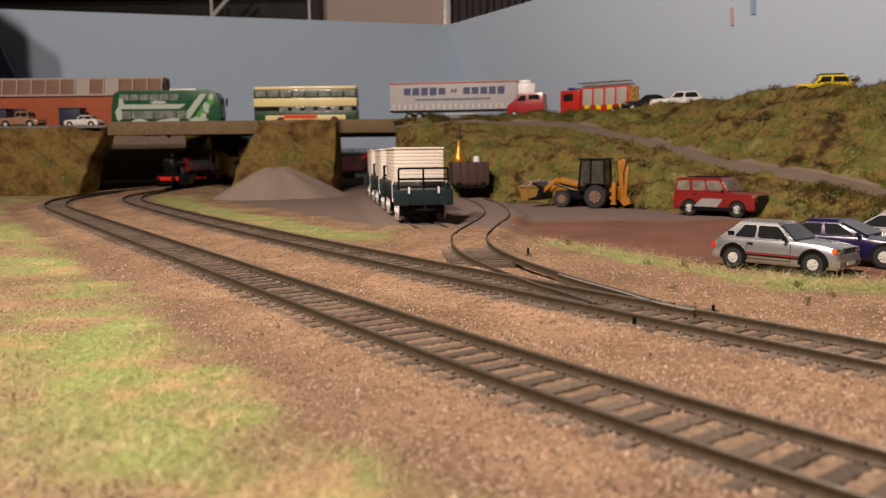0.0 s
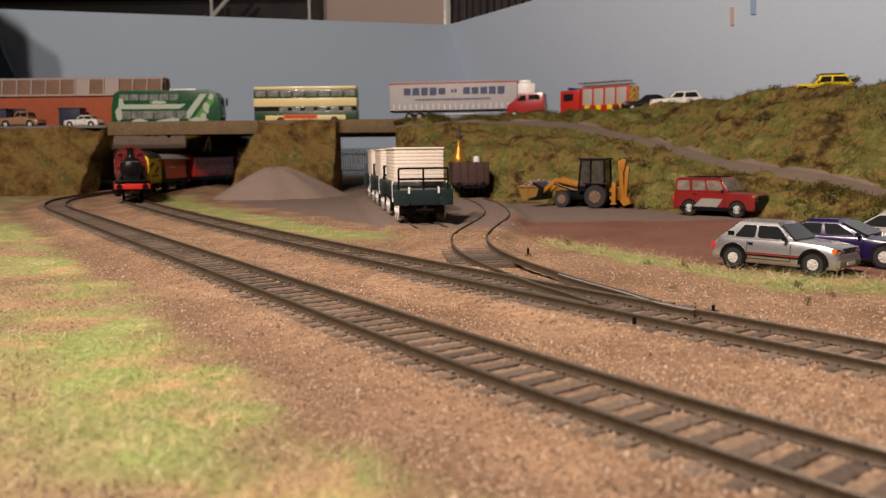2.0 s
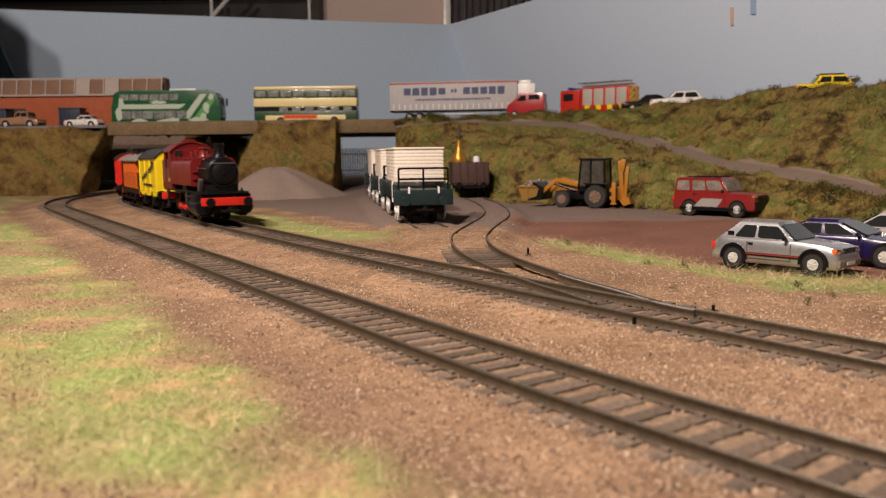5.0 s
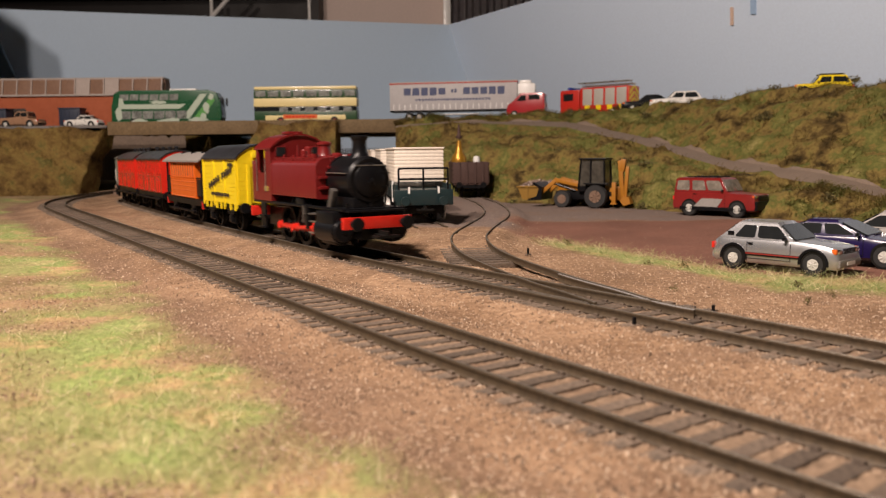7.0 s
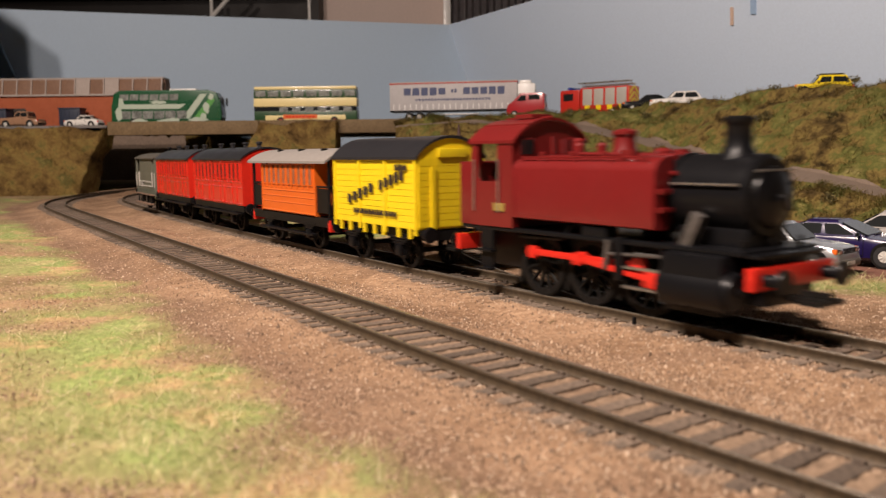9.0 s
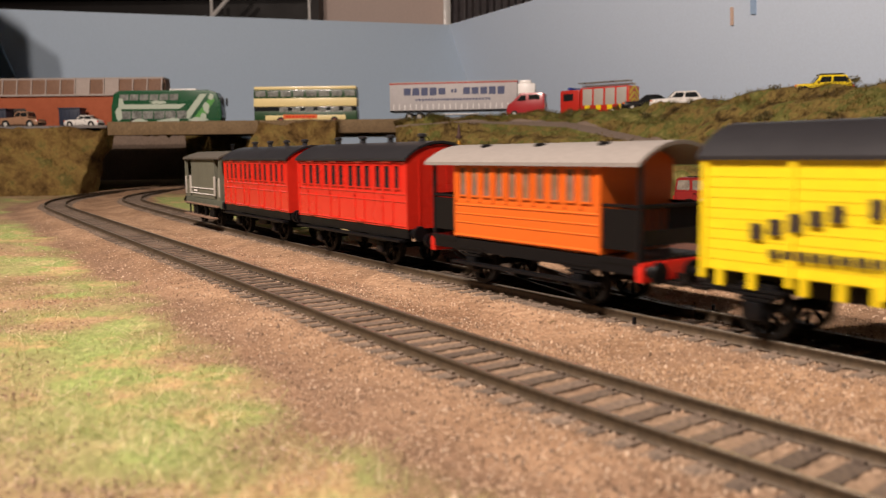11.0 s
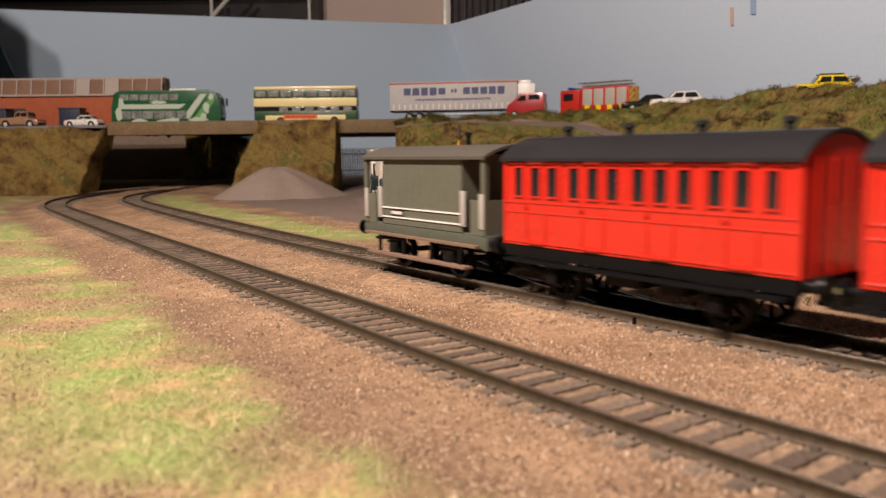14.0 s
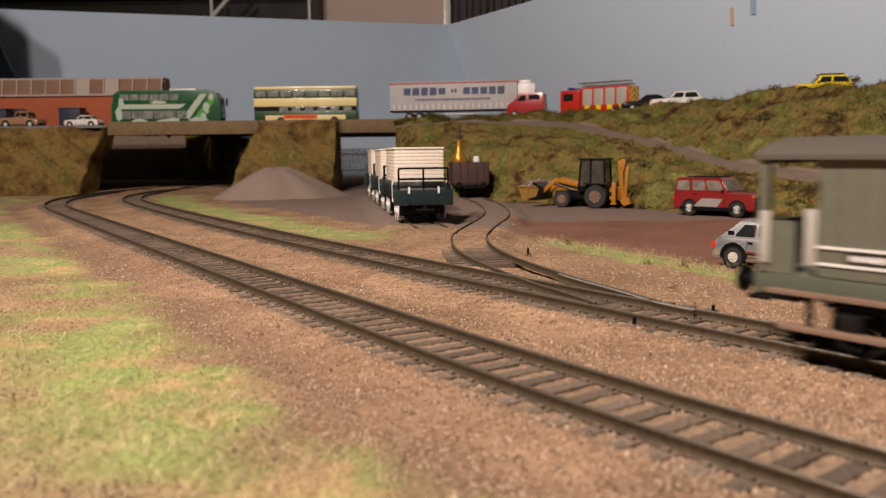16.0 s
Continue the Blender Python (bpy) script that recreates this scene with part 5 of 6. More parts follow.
# ---- road vehicles: x forward, origin on the ground under the middle ----
def road_wheel(parent, x, y, r, side, rim=M_RIM, width=3.0):
    bm = bmesh.new()
    lathe(bm, [(r * 0.53, -width / 2), (r * 0.92, -width / 2), (r, -width * 0.32), (r, width * 0.32), (r * 0.92, width / 2), (r * 0.53, width / 2)], 22)
    bmesh.ops.rotate(bm, cent=(0, 0, 0), matrix=Matrix.Rotation(radians(90), 3, "X"), verts=bm.verts)
    bmesh.ops.translate(bm, vec=(x, y, r), verts=bm.verts)
    w = part("wheel", bm, M_TYRE, parent)
    bm = bmesh.new()
    f = side * (width / 2 + 0.05)
    rod(bm, (x, y + f - side * 0.6, r), (x, y + f, r), r * 0.54, r * 0.52, 18)
    for k in range(7):
        a = 6.2832 * k / 7
        rod(bm, (x, y + f + side * 0.1, r), (x + r * 0.48 * math.cos(a), y + f + side * 0.1, r + r * 0.48 * math.sin(a)), r * 0.07, n=5)
    rod(bm, (x, y + f, r), (x, y + f + side * 0.3, r), r * 0.18, n=10)
    part("rim", bm, rim, w, "pale metal wheel rim")


def quad_point(q, u, v):
    """Point of a four-cornered panel: u along its foot, v up."""
    a, b, c, d = (Vector(p) for p in q)
    return (a * (1 - u) + b * u) * (1 - v) + (d * (1 - u) + c * u) * v


def pane_on(q, u0, u1, v0, v1, out, depth=0.35, cut=0.10, lean0=0.0, lean1=0.0):
    """A round-cornered pane laid on a panel and proud of it; lean: how far its upper corners move along the panel."""
    cu, cv = cut * (u1 - u0), cut * 1.4 * (v1 - v0)
    ring = [(u0 + cu, v0), (u1 - cu, v0), (u1, v0 + cv), (u1 + lean1, v1 - cv), (u1 + lean1 - cu, v1), (u0 + lean0 + cu, v1), (u0 + lean0, v1 - cv), (u0, v0 + cv)]
    pts = [quad_point(q, u, v) for u, v in ring]
    n = (pts[1] - pts[0]).cross(pts[5] - pts[0]).normalized()
    n = n if n.dot(Vector(out)) > 0 else -n
    bm = bmesh.new()
    loft(bm, [[p - n * 0.5 for p in pts], [p + n * depth for p in pts]])
    return bm


def car(label, m, body, L, W, H, bonnet, belt, screen, roof_f, roof_r, tail, wheelbase, wheel_r, nose=0.0, clear=2.4, stripe=None, boot=None, name="car", pane=M_GLASS, rim=M_RIM, rear_light=M_BEAM_RED, side_panes=((0.05, 0.50), (0.56, 0.90)), bumper=M_BLACK, flare=0.0, square=False):
    """bonnet, belt: heights; screen, roof_f, roof_r, tail: places along x of the glasshouse's foot and roof."""
    t = thing(name, label, "car", "parked road vehicles")
    h = L / 2
    top = [(-h, belt * 0.62), (-h + 0.5, belt * 0.80), (tail - 1.0, (boot or belt)), (tail + 1.0, belt), (screen, belt), (screen + 1.5, bonnet + 0.3), (h * 0.70, bonnet - nose * 0.35), (h - 2.4, bonnet - nose - 0.5), (h - 0.8, bonnet - nose - 1.4), (h, clear + 4.4)]
    txs, tzs = [p[0] for p in top], [p[1] for p in top]
    secs = []
    for x in sorted(set([-h, -h + 0.4, -h + 1.4, -h * 0.8, -h * 0.6, -h * 0.3, 0.0, h * 0.25, h * 0.5, h * 0.68, h * 0.84, h - 2.4, h - 0.9, h - 0.3, h, tail, screen, screen + 1.5])):
        z = max(float(np.interp(x, txs, tzs)), clear + 3.6)
        e = max(0.0, (abs(x) / h - 0.80) / 0.20)
        w = W / 2 * (1 - (0.05 if square else 0.13) * e * e)
        low = clear + (1.3 if abs(x) > h - 0.35 else 0.0)
        half = [(w * 0.88, low), (w * 0.97, low + 1.0), (w, low + (z - low) * 0.42), (w * 0.995, low + (z - low) * 0.62), (w * 0.965, z - (0.7 if square else 1.3)), (w * 0.90, z - 0.25), (w * 0.55, z + 0.12)]
        secs.append([(x, -y, zz) for y, zz in half] + [(x, y, zz) for y, zz in reversed(half)])
    bm = bmesh.new()
    loft(bm, secs)
    part("body", bm, body, t, angle=38)
    wi, wo = W / 2 - 0.8, W / 2 - (1.9 if square else 2.8)
    zb, zt = belt - 0.4, H - 0.5
    bm = bmesh.new()
    foot = [(screen, -wi, zb), (screen + 1.0, 0, zb), (screen, wi, zb), (tail, wi, zb), (tail - 0.6, 0, zb), (tail, -wi, zb)]
    eave = [(roof_f, -wo, zt - 0.7), (roof_f + 0.6, 0, zt - 0.6), (roof_f, wo, zt - 0.7), (roof_r, wo, zt - 0.7), (roof_r - 0.4, 0, zt - 0.6), (roof_r, -wo, zt - 0.7)]
    crown = [(x + (-1.0 if x > (roof_f + roof_r) / 2 else 1.0), y * 0.86, zt + 0.25 + (0.25 if y == 0 else 0)) for x, y, _ in eave]
    loft(bm, [foot, eave, crown])
    cabin = part("cabin", bm, body, t, angle=40)
    front = [(screen, -wi, zb), (screen, wi, zb), (roof_f, wo, zt - 0.7), (roof_f, -wo, zt - 0.7)]
    rear = [(tail, wi, zb), (tail, -wi, zb), (roof_r, -wo, zt - 0.7), (roof_r, wo, zt - 0.7)]
    part("windscreen", pane_on(front, 0.05, 0.95, 0.04, 0.94, (1, 0, 0.5), 0.75, 0.05), pane, cabin, "glossy windscreen")
    part("rear_window", pane_on(rear, 0.08, 0.92, 0.22, 0.92, (-1, 0, 0.3), 0.55, 0.08), pane, cabin, "glossy rear window")
    for side in (-1, 1):
        flank = [(tail, side * wi, zb), (screen, side * wi, zb), (roof_f, side * wo, zt - 0.7), (roof_r, side * wo, zt - 0.7)]
        for u0, u1 in side_panes:
            part("side_window", pane_on(flank, u0, u1, 0.12, 0.90, (0, side, 0.2), 0.22, 0.07), pane, cabin, "glossy side window")
        if stripe:
            strip_ob = box_part("side_stripe", M_BLACK, t, 0, side * (W / 2 - 0.05), belt * 0.50, wheelbase - wheel_r * 2.4, 0.6, 1.3, 0.1, "black and red rubbing strip")
            box_part("stripe_inlay", stripe, strip_ob, 0, side * (W / 2 + 0.22), belt * 0.52, wheelbase - wheel_r * 2.4, 0.2, 0.5, 0, "red inlay")
        mid = (roof_f + roof_r) / 2 - 1.0
        part("door_mirror", shape(lambda b, s=side: box(b, screen - 3.0, s * (W / 2 + 0.6), belt + 0.7, 1.3, 2.0, 1.5, bevel=0.4)), M_BLACK, t)
        part("door_handle", shape(lambda b, s=side: box(b, mid - 0.6, s * (W / 2 - 0.05), belt - 1.9, 1.7, 0.5, 0.7)), M_BLACK, t)
        part("door_seam", shape(lambda b, s=side: (box(b, mid - 2.0, s * (W / 2 - 0.12), belt * 0.62, 0.16, 0.3, belt * 0.56), box(b, screen - 1, s * (W / 2 - 0.12), belt * 0.62, 0.16, 0.3, belt * 0.56), box(b, (mid - 3 + screen) / 2, s * (W / 2 - 0.12), clear + 1.9, screen - mid + 1, 0.25, 0.16))), M_BLACK, t)
        lamp = part("headlight", shape(lambda b, s=side: box(b, h - 0.9, s * (W / 2 - 3.4), bonnet - nose - 1.9, 1.4, 3.6, 1.9, bevel=0.5)), M_CHROME, t)
        part("indicator", shape(lambda b, s=side: box(b, h - 1.9, s * (W / 2 - 1.35), bonnet - nose - 1.9, 2.2, 1.3, 1.9, bevel=0.4)), M_ORANGE, lamp)
        part("rear_light", shape(lambda b, s=side: box(b, -h + 0.5, s * (W / 2 - 1.6), belt * 0.70, 1.2, 2.4, 2.6, bevel=0.3)), rear_light, t)
        for sx in (-1, 1):
            x = sx * wheelbase / 2 + 0.4
            arch = part("wheel_arch", shape(lambda b, s=side, x=x: rod(b, (x, s * (W / 2 - 3.0), wheel_r + 0.3), (x, s * (W / 2 + 0.06), wheel_r + 0.3), wheel_r + 0.8, n=28)), M_WHEEL, t)
            if flare:
                bm = bmesh.new()
                ring = [(math.cos(radians(-8 + 196 * k / 14)), math.sin(radians(-8 + 196 * k / 14))) for k in range(15)]
                r1, r2 = wheel_r + 0.7, wheel_r + 0.7 + flare
                loft(bm, [[(x + r1 * c, side * (W / 2 - 0.8), wheel_r + 0.3 + r1 * q), (x + r2 * c, side * (W / 2 - 0.8), wheel_r + 0.3 + r2 * q), (x + r2 * c, side * (W / 2 + 0.35), wheel_r + 0.3 + r2 * q), (x + r1 * c, side * (W / 2 + 0.45), wheel_r + 0.3 + r1 * q)] for c, q in ring])
                part("arch_flare", bm, M_BLACK, arch)
            road_wheel(t, x, side * (W / 2 - 1.3), wheel_r, side, rim)
    box_part("front_bumper", bumper, t, h - 0.5, 0, clear + 2.2, 1.8, W * 0.86, 2.8, 0.6)
    box_part("rear_bumper", bumper, t, -h + 0.5, 0, clear + 2.2, 1.6, W * 0.88, 2.6, 0.6)
    bm = bmesh.new()
    for k in range(4):
        box(bm, h - 0.75, 0, bonnet - nose - 2.7 + k * 0.5, 1.2, W * 0.46, 0.26)
    part("grille", bm, M_BLACK, t)
    box_part("wiper", M_BLACK, t, screen + 0.4, 2.0, belt + 0.35, 0.4, 8.0, 0.3)
    box_part("plate", M_WHITE, t, h + 0.5, 0, clear + 2.2, 0.2, 6.5, 1.4, 0, "plain white plate")
    t.matrix_basis = m
    return t


M_SILVER = material("silver_car_paint", (0.52, 0.53, 0.55), 0.28, 0.75, 1.5, 0.05, 0.02, 20.0, None, 0.5)
M_PURPLE = paint("dark_purple_paint", (0.014, 0.009, 0.055), 0.2, 0.3)
M_CAR_RED = paint("red_car_paint", (0.21, 0.015, 0.014), 0.32, 0.4)
M_CAR_WHITE = paint("white_car_paint", (0.68, 0.66, 0.62), 0.35, 0.4)
M_TAN = paint("tan_car_paint", (0.30, 0.17, 0.10), 0.4, 0.2)
M_SEE_THROUGH = material("tinted_cab_window", (0.23, 0.20, 0.165), 0.12, 0, 3.0, 0.3, 0.0, 9.0, (0.04, 0.036, 0.03))
M_CAB_GLASS = material("dark_cab_glass", (0.075, 0.068, 0.055), 0.12, 0, 3.0, 0.3, 0.0, 8.0, (0.02, 0.018, 0.016))
M_STRIPE = paint("dark_red_trim", (0.25, 0.022, 0.016), 0.5, 0)
M_BUMPER = paint("grey_bumper", (0.20, 0.185, 0.165), 0.45, 0.1)
M_DIGGER = paint("digger_yellow", (0.36, 0.145, 0.010), 0.45, 0.1)
M_SKIP = paint("skip_yellow", (0.24, 0.125, 0.008), 0.55, 0)

hatch = car("silver three-door model hatchback with dark windows in the yard", at(132.0, 314.0, -4.0, -49), M_SILVER, 50, 20.5, 18.6, 11.6, 12.0, 8.5, 1.5, -15.0, -22.0, 31.5, 4.0, 0.6, stripe=M_STRIPE, side_panes=((0.20, 0.485), (0.53, 0.955)), bumper=M_BUMPER, flare=0.9)
for side in (-1, 1):
    box_part("quarter_vent", M_BLACK, hatch, -17.2, side * 8.85, 13.4, 2.6, 0.7, 1.7, 0.2)
    box_part("fog_lamp", M_YELLOW, hatch, 24.9, side * 6.0, 4.2, 0.8, 2.8, 1.4, 0.2, "small yellow fog lamp")
car("dark purple model coupe parked beside the hatchback", at(166, 332, -4.0, -44), M_PURPLE, 58, 23.5, 17.6, 11.0, 11.8, 10.0, -1.0, -14.0, -25.0, 33, 4.3, 1.4)
car("silver model saloon parked at the yard's edge", at(205, 350, -4.0, -36), M_ROOF_GREY, 58, 23, 19.0, 11.5, 12.2, 11.0, 2.0, -14.0, -24.0, 34, 4.2, 0.8)
offroad = car("red and grey model off-road car with black bumpers in the yard", at(199, 583, -4.2, -46), M_CAR_RED, 62, 26.5, 27.0, 16.4, 17.4, 10.5, 5.5, -29.0, -30.0, 36, 5.4, 0.2, 4.2, name="off_road_car", pane=M_SEE_THROUGH, side_panes=((0.04, 0.30), (0.36, 0.62), (0.66, 0.95)), rim=M_RIM, square=True)
for yy in (-6.5, 6.5):
    part("roof_rail", shape(lambda b, y=yy: box(b, -10, y, 27.4, 26, 0.8, 0.8, bevel=0.2)), M_BLACK, offroad)
for side in (-1, 1):
    part("grey_flash", shape(lambda b, s=side: prism(b, [(-14, 6.6), (4, 6.6), (8, 12.5), (-8, 12.5)], s * 13.25, s * 13.45)), M_ROOF_GREY, offroad, "grey slanted side flash")
    box_part("sill", M_BLACK, offroad, 0, side * 13.0, 5.2, 50, 1.2, 2.6, 0.2)
box_part("bull_bar", M_BLACK, offroad, 31.4, 0, 8.0, 2.0, 25, 6.5, 0.6)
box_part("front_grille", M_BLACK, offroad, 31.0, 0, 13.0, 1.0, 14, 2.6, 0.2)


def build_digger(m):
    t = thing("backhoe_loader", "yellow model backhoe loader with a dark glazed cab", "digger", "parked road vehicles")
    for s in (-1, 1):
        road_wheel(t, -12, s * 13.0, 9.6, s, M_STEP, 7.0)
        road_wheel(t, 17, s * 12.5, 7.2, s, M_STEP, 6.0)
        part("mudguard", shape(lambda b, s=s: box(b, -12, s * 12.0, 20.0, 21, 7.0, 1.0, bevel=0.4)), M_BLACK, t)
        part("loader_arm", shape(lambda b, s=s: (box(b, 15, s * 8, 21, 22, 2.0, 3.4, ry=-12, bevel=0.3), box(b, 31, s * 8, 17.5, 16, 2.0, 3.2, ry=40, bevel=0.3))), M_DIGGER, t)
        part("stabiliser", shape(lambda b, s=s: (box(b, -27, s * 13, 13.0, 3.4, 3.0, 17, bevel=0.4), box(b, -27, s * 13, 4.0, 5.0, 4.6, 1.2))), M_DIGGER, t)
        part("ram", shape(lambda b, s=s: rod(b, (8, s * 6.5, 14), (27, s * 6.5, 20), 0.9, n=8)), M_BLACK, t)
    box_part("chassis", M_BLACK, t, 0, 0, 10, 52, 11, 7, 0.6)
    box_part("bonnet", M_DIGGER, t, 13, 0, 18, 22, 12, 8, 1.2)
    bm = bmesh.new()
    loft(bm, [[(4, -9.5, 18), (4, 9.5, 18), (-18, 9.5, 18), (-18, -9.5, 18)], [(2, -9.0, 39), (2, 9.0, 39), (-17, 9.0, 39), (-17, -9.0, 39)]])
    part("cab_glass", bm, M_CAB_GLASS, t, "dark cab windows")
    for x, x2 in ((4.2, 2.2), (-6, -6), (-18.2, -17.2)):
        for s in (-1, 1):
            part("cab_post", shape(lambda b, x=x, x2=x2, s=s: rod(b, (x, s * 9.7, 17), (x2, s * 9.2, 40), 0.8, n=8)), M_BLACK, t)
    box_part("cab_roof", M_BLACK, t, -7.5, 0, 40.2, 23, 20.5, 1.8, 0.6, "black cab roof")
    box_part("cab_base", M_BLACK, t, -7, 0, 16, 24, 19, 5, 0.4)
    box_part("rear_frame", M_DIGGER, t, -25, 0, 15, 3.0, 27, 3.0, 0.4)
    box_part("rear_frame", M_DIGGER, t, -25, 0, 8.5, 3.0, 27, 2.6, 0.4)
    box_part("kingpost", M_DIGGER, t, -29, 3, 12, 5, 7, 11, 0.6)
    part("boom", shape(lambda b: (box(b, -31, 5, 24, 3.6, 4.0, 30, ry=5, bevel=0.5), box(b, -32, 5, 35, 4.2, 4.4, 10, ry=-8, bevel=0.5))), M_DIGGER, t)
    part("dipper", shape(lambda b: box(b, -35, 5, 20, 2.8, 3.0, 28, ry=-4, bevel=0.4)), M_DIGGER, t)
    part("rear_bucket", shape(lambda b: prism(b, [(-40, 4), (-34, 2), (-31, 6), (-33, 10), (-38, 9)], 0.5, 9.5)), M_DIGGER, t)
    part("front_bucket", shape(lambda b: prism(b, [(36, 6), (48, 5), (47, 7), (40, 9), (38, 16), (44, 20), (42, 21), (35, 17)], -14, 14)), M_BLACK, t)
    t.matrix_basis = m


build_digger(at(122, 690, -4.4, 152))


def build_skip():
    t = thing("skip", "yellow model skip heaped with rubble beside the digger", "skip")
    bm = bmesh.new()
    prism(bm, [(-15, 0), (13, 0), (19, 15), (-21, 15)], -10, 10)
    part("body", bm, M_SKIP, t)
    for x in (-12, 0, 12):
        part("rib", shape(lambda b, x=x: box(b, x, -10.6, 7.5, 1.4, 1.2, 14)), M_SKIP, t)
    box_part("rim", M_SKIP, t, -1, -10.4, 15, 41, 1.4, 1.6, 0.3)
    rng = np.random.RandomState(4)
    bm = bmesh.new()
    for k in range(120):
        made = bmesh.ops.create_icosphere(bm, subdivisions=1, radius=rng.uniform(1.0, 2.6))["verts"]
        x, y = rng.uniform(-17, 15), rng.uniform(-8.5, 8.5)
        z = 14.5 + 6.0 * max(0, 1 - (x / 20) ** 2 - (y / 12) ** 2) * rng.uniform(0.6, 1.0)
        bmesh.ops.transform(bm, matrix=Matrix.Translation((x, y, z)) @ Matrix.Diagonal((1, rng.uniform(0.6, 1), rng.uniform(0.5, 0.9), 1)), verts=made)
    part("rubble", bm, island_material("rubble", [(0.0, (0.09, 0.06, 0.05)), (0.6, (0.24, 0.17, 0.14)), (1.0, (0.5, 0.42, 0.36))]), t, "brown and grey rubble")
    t.matrix_basis = at(92, 762, -4.4, -12)


build_skip()


# ---- wagons in the sidings ----
M_CREAM = paint("cream_hood", (0.80, 0.72, 0.62), 0.5, 0.05)
M_TEAL = paint("dark_teal_paint", (0.009, 0.024, 0.027), 0.4, 0.2)


def build_flask():
    t = thing("flask_wagon", "dark teal model flask wagon with a ribbed cream hood", "wagon", "wagons in the siding")
    L = 52.0
    box_part("deck", M_TEAL, t, 0, 0, 17.5, 2 * L, 34, 6.0, 0.4)
    for s in (-1, 1):
        box_part("side_rail", M_TEAL, t, 0, s * 16.2, 19.0, 2 * L, 1.6, 9.0, 0.3)
        box_part("white_post", M_WHITE, t, L - 18, s * 17.2, 18.5, 1.6, 0.8, 13, 0, "white edge post")
        for k in range(6):
            box_part("side_rib", M_TEAL, t, -L + 10 + k * 16, s * 17.1, 18.5, 1.4, 0.8, 8)
    bm = bmesh.new()
    box(bm, 2, 0, 34.5, 58, 31, 21, bevel=1.0)
    part("hood", bm, M_CREAM, t, "ribbed cream hood")
    for k in range(9):
        box_part("hood_rib", M_CREAM, t, 2, 0, 25.2 + 2.2 * k, 58.3, 31.3, 1.6, 0.1)
    box_part("hood_top", M_CREAM, t, 2, 0, 45.2, 59.5, 32.5, 1.2, 0.4)
    for e in (-1, 1):
        box_part("headstock", M_TEAL, t, e * (L + 0.5), 0, 15.5, 3, 36, 9.5, 0.6)
        bm = bmesh.new()
        for y in (-15, 0, 15):
            rod(bm, (e * L, y, 20), (e * L, y, 33), 0.6, n=6)
        for z in (26.5, 33):
            rod(bm, (e * L, -15, z), (e * L, 15, z), 0.6, n=6)
        part("hand_rail", bm, M_BLACK, t, "black end handrail")
        buffers(t, e * (L + 1), e, 13.5, M_TEAL)
        for y in (-9, 9):
            part("lamp_bracket", shape(lambda b, e=e, y=y: box(b, e * (L + 2.2), y, 20, 0.6, 1.2, 4)), M_WHITE, t)
        coupling(t, e * L, e)
    for x in (-38, -26, 26, 38):
        ws = wheelset(t, x, 6.4, 6)
        for s in (-1, 1):
            part("white_wheel_face", shape(lambda b, x=x, s=s: (rod(b, (x, s * 14.2, 6.4), (x, s * 14.8, 6.4), 5.6, n=22), rod(b, (x, s * 14.8, 6.4), (x, s * 15.4, 6.4), 1.8, n=12))), M_WHITE, t, "white wheel face")
    for e in (-1, 1):
        box_part("bogie_frame", M_BLACK, t, e * 32, 0, 8.0, 24, 27, 6, 0.5)
    return t


FLASK = build_flask()
# the first wagon stands where the siding reaches y = 546
W_START = float(np.interp(546.5, SIDING_W[:, 1], arc(SIDING_W)))
for k, dist in enumerate((W_START, W_START + 112, W_START + 224)):
    px, py, ph = on_line(SIDING_W, 0.0, dist)
    if k == 0:
        FLASK.matrix_basis = at(px, py, 0, math.degrees(ph) + 180)
    else:
        copy_thing(FLASK, at(px, py, 0, math.degrees(ph) + 180))


def build_open_wagon():
    t = thing("open_wagon", "dark brown planked model open wagon in the siding", "wagon", "wagons in the siding")
    L = 36
    for s in (-1, 1):
        for k in range(5):
            box_part("side_plank", M_RUST_WOOD, t, 0, s * 16.5, 15.5 + 4.0 * k, 2 * L, 1.6, 3.7, 0.15)
        box_part("end_wall", M_RUST_WOOD, t, s * L, 0, 23.5, 1.8, 33, 20, 0.3)
        for y in (-11, -4, 4, 11):
            box_part("end_stanchion", M_RUST_WOOD, t, s * (L + 1.2), y, 23, 1.4, 1.8, 21)
        buffers(t, s * L, s, 12.0)
    box_part("floor", M_RUST_WOOD, t, 0, 0, 13, 2 * L, 33, 2)
    box_part("underframe", M_BLACK, t, 0, 0, 10.5, 2 * L, 22, 3.5)
    for x in (-20, 20):
        wheelset(t, x, 6.3, 8)
        axle_guards(t, x)
    px, py, ph = on_line(SIDING, 0.0, 640)
    t.matrix_basis = at(px, py, 0, math.degrees(ph) + 176)
    g = thing("brass_ornament", "yellow-gold cone and cap load standing in the open wagon", "wagon load")
    gold = material("golden_metal", (0.40, 0.20, 0.02), 0.35, 0.5, 2.0, 0.2, 0.05)
    part("cone", shape(lambda b: lathe(b, [(7, 14), (7.6, 34), (7.2, 38), (4.0, 43), (2.6, 50), (2.0, 54)], 24)), gold, g)
    part("cap", shape(lambda b: lathe(b, [(2.6, 56), (3.0, 58), (1.6, 60), (0.9, 70)], 16)), M_RUST_WOOD, g)
    g.matrix_basis = at(px - 9, py - 4, 0)
    w = thing("white_drum", "small white drum in the open wagon", "wagon load")
    part("drum", shape(lambda b: lathe(b, [(3.2, 14), (3.4, 36), (3.0, 38.5), (1.2, 39)], 18)), M_WHITE, w)
    w.matrix_basis = at(px + 8, py - 8, 0)


build_open_wagon()


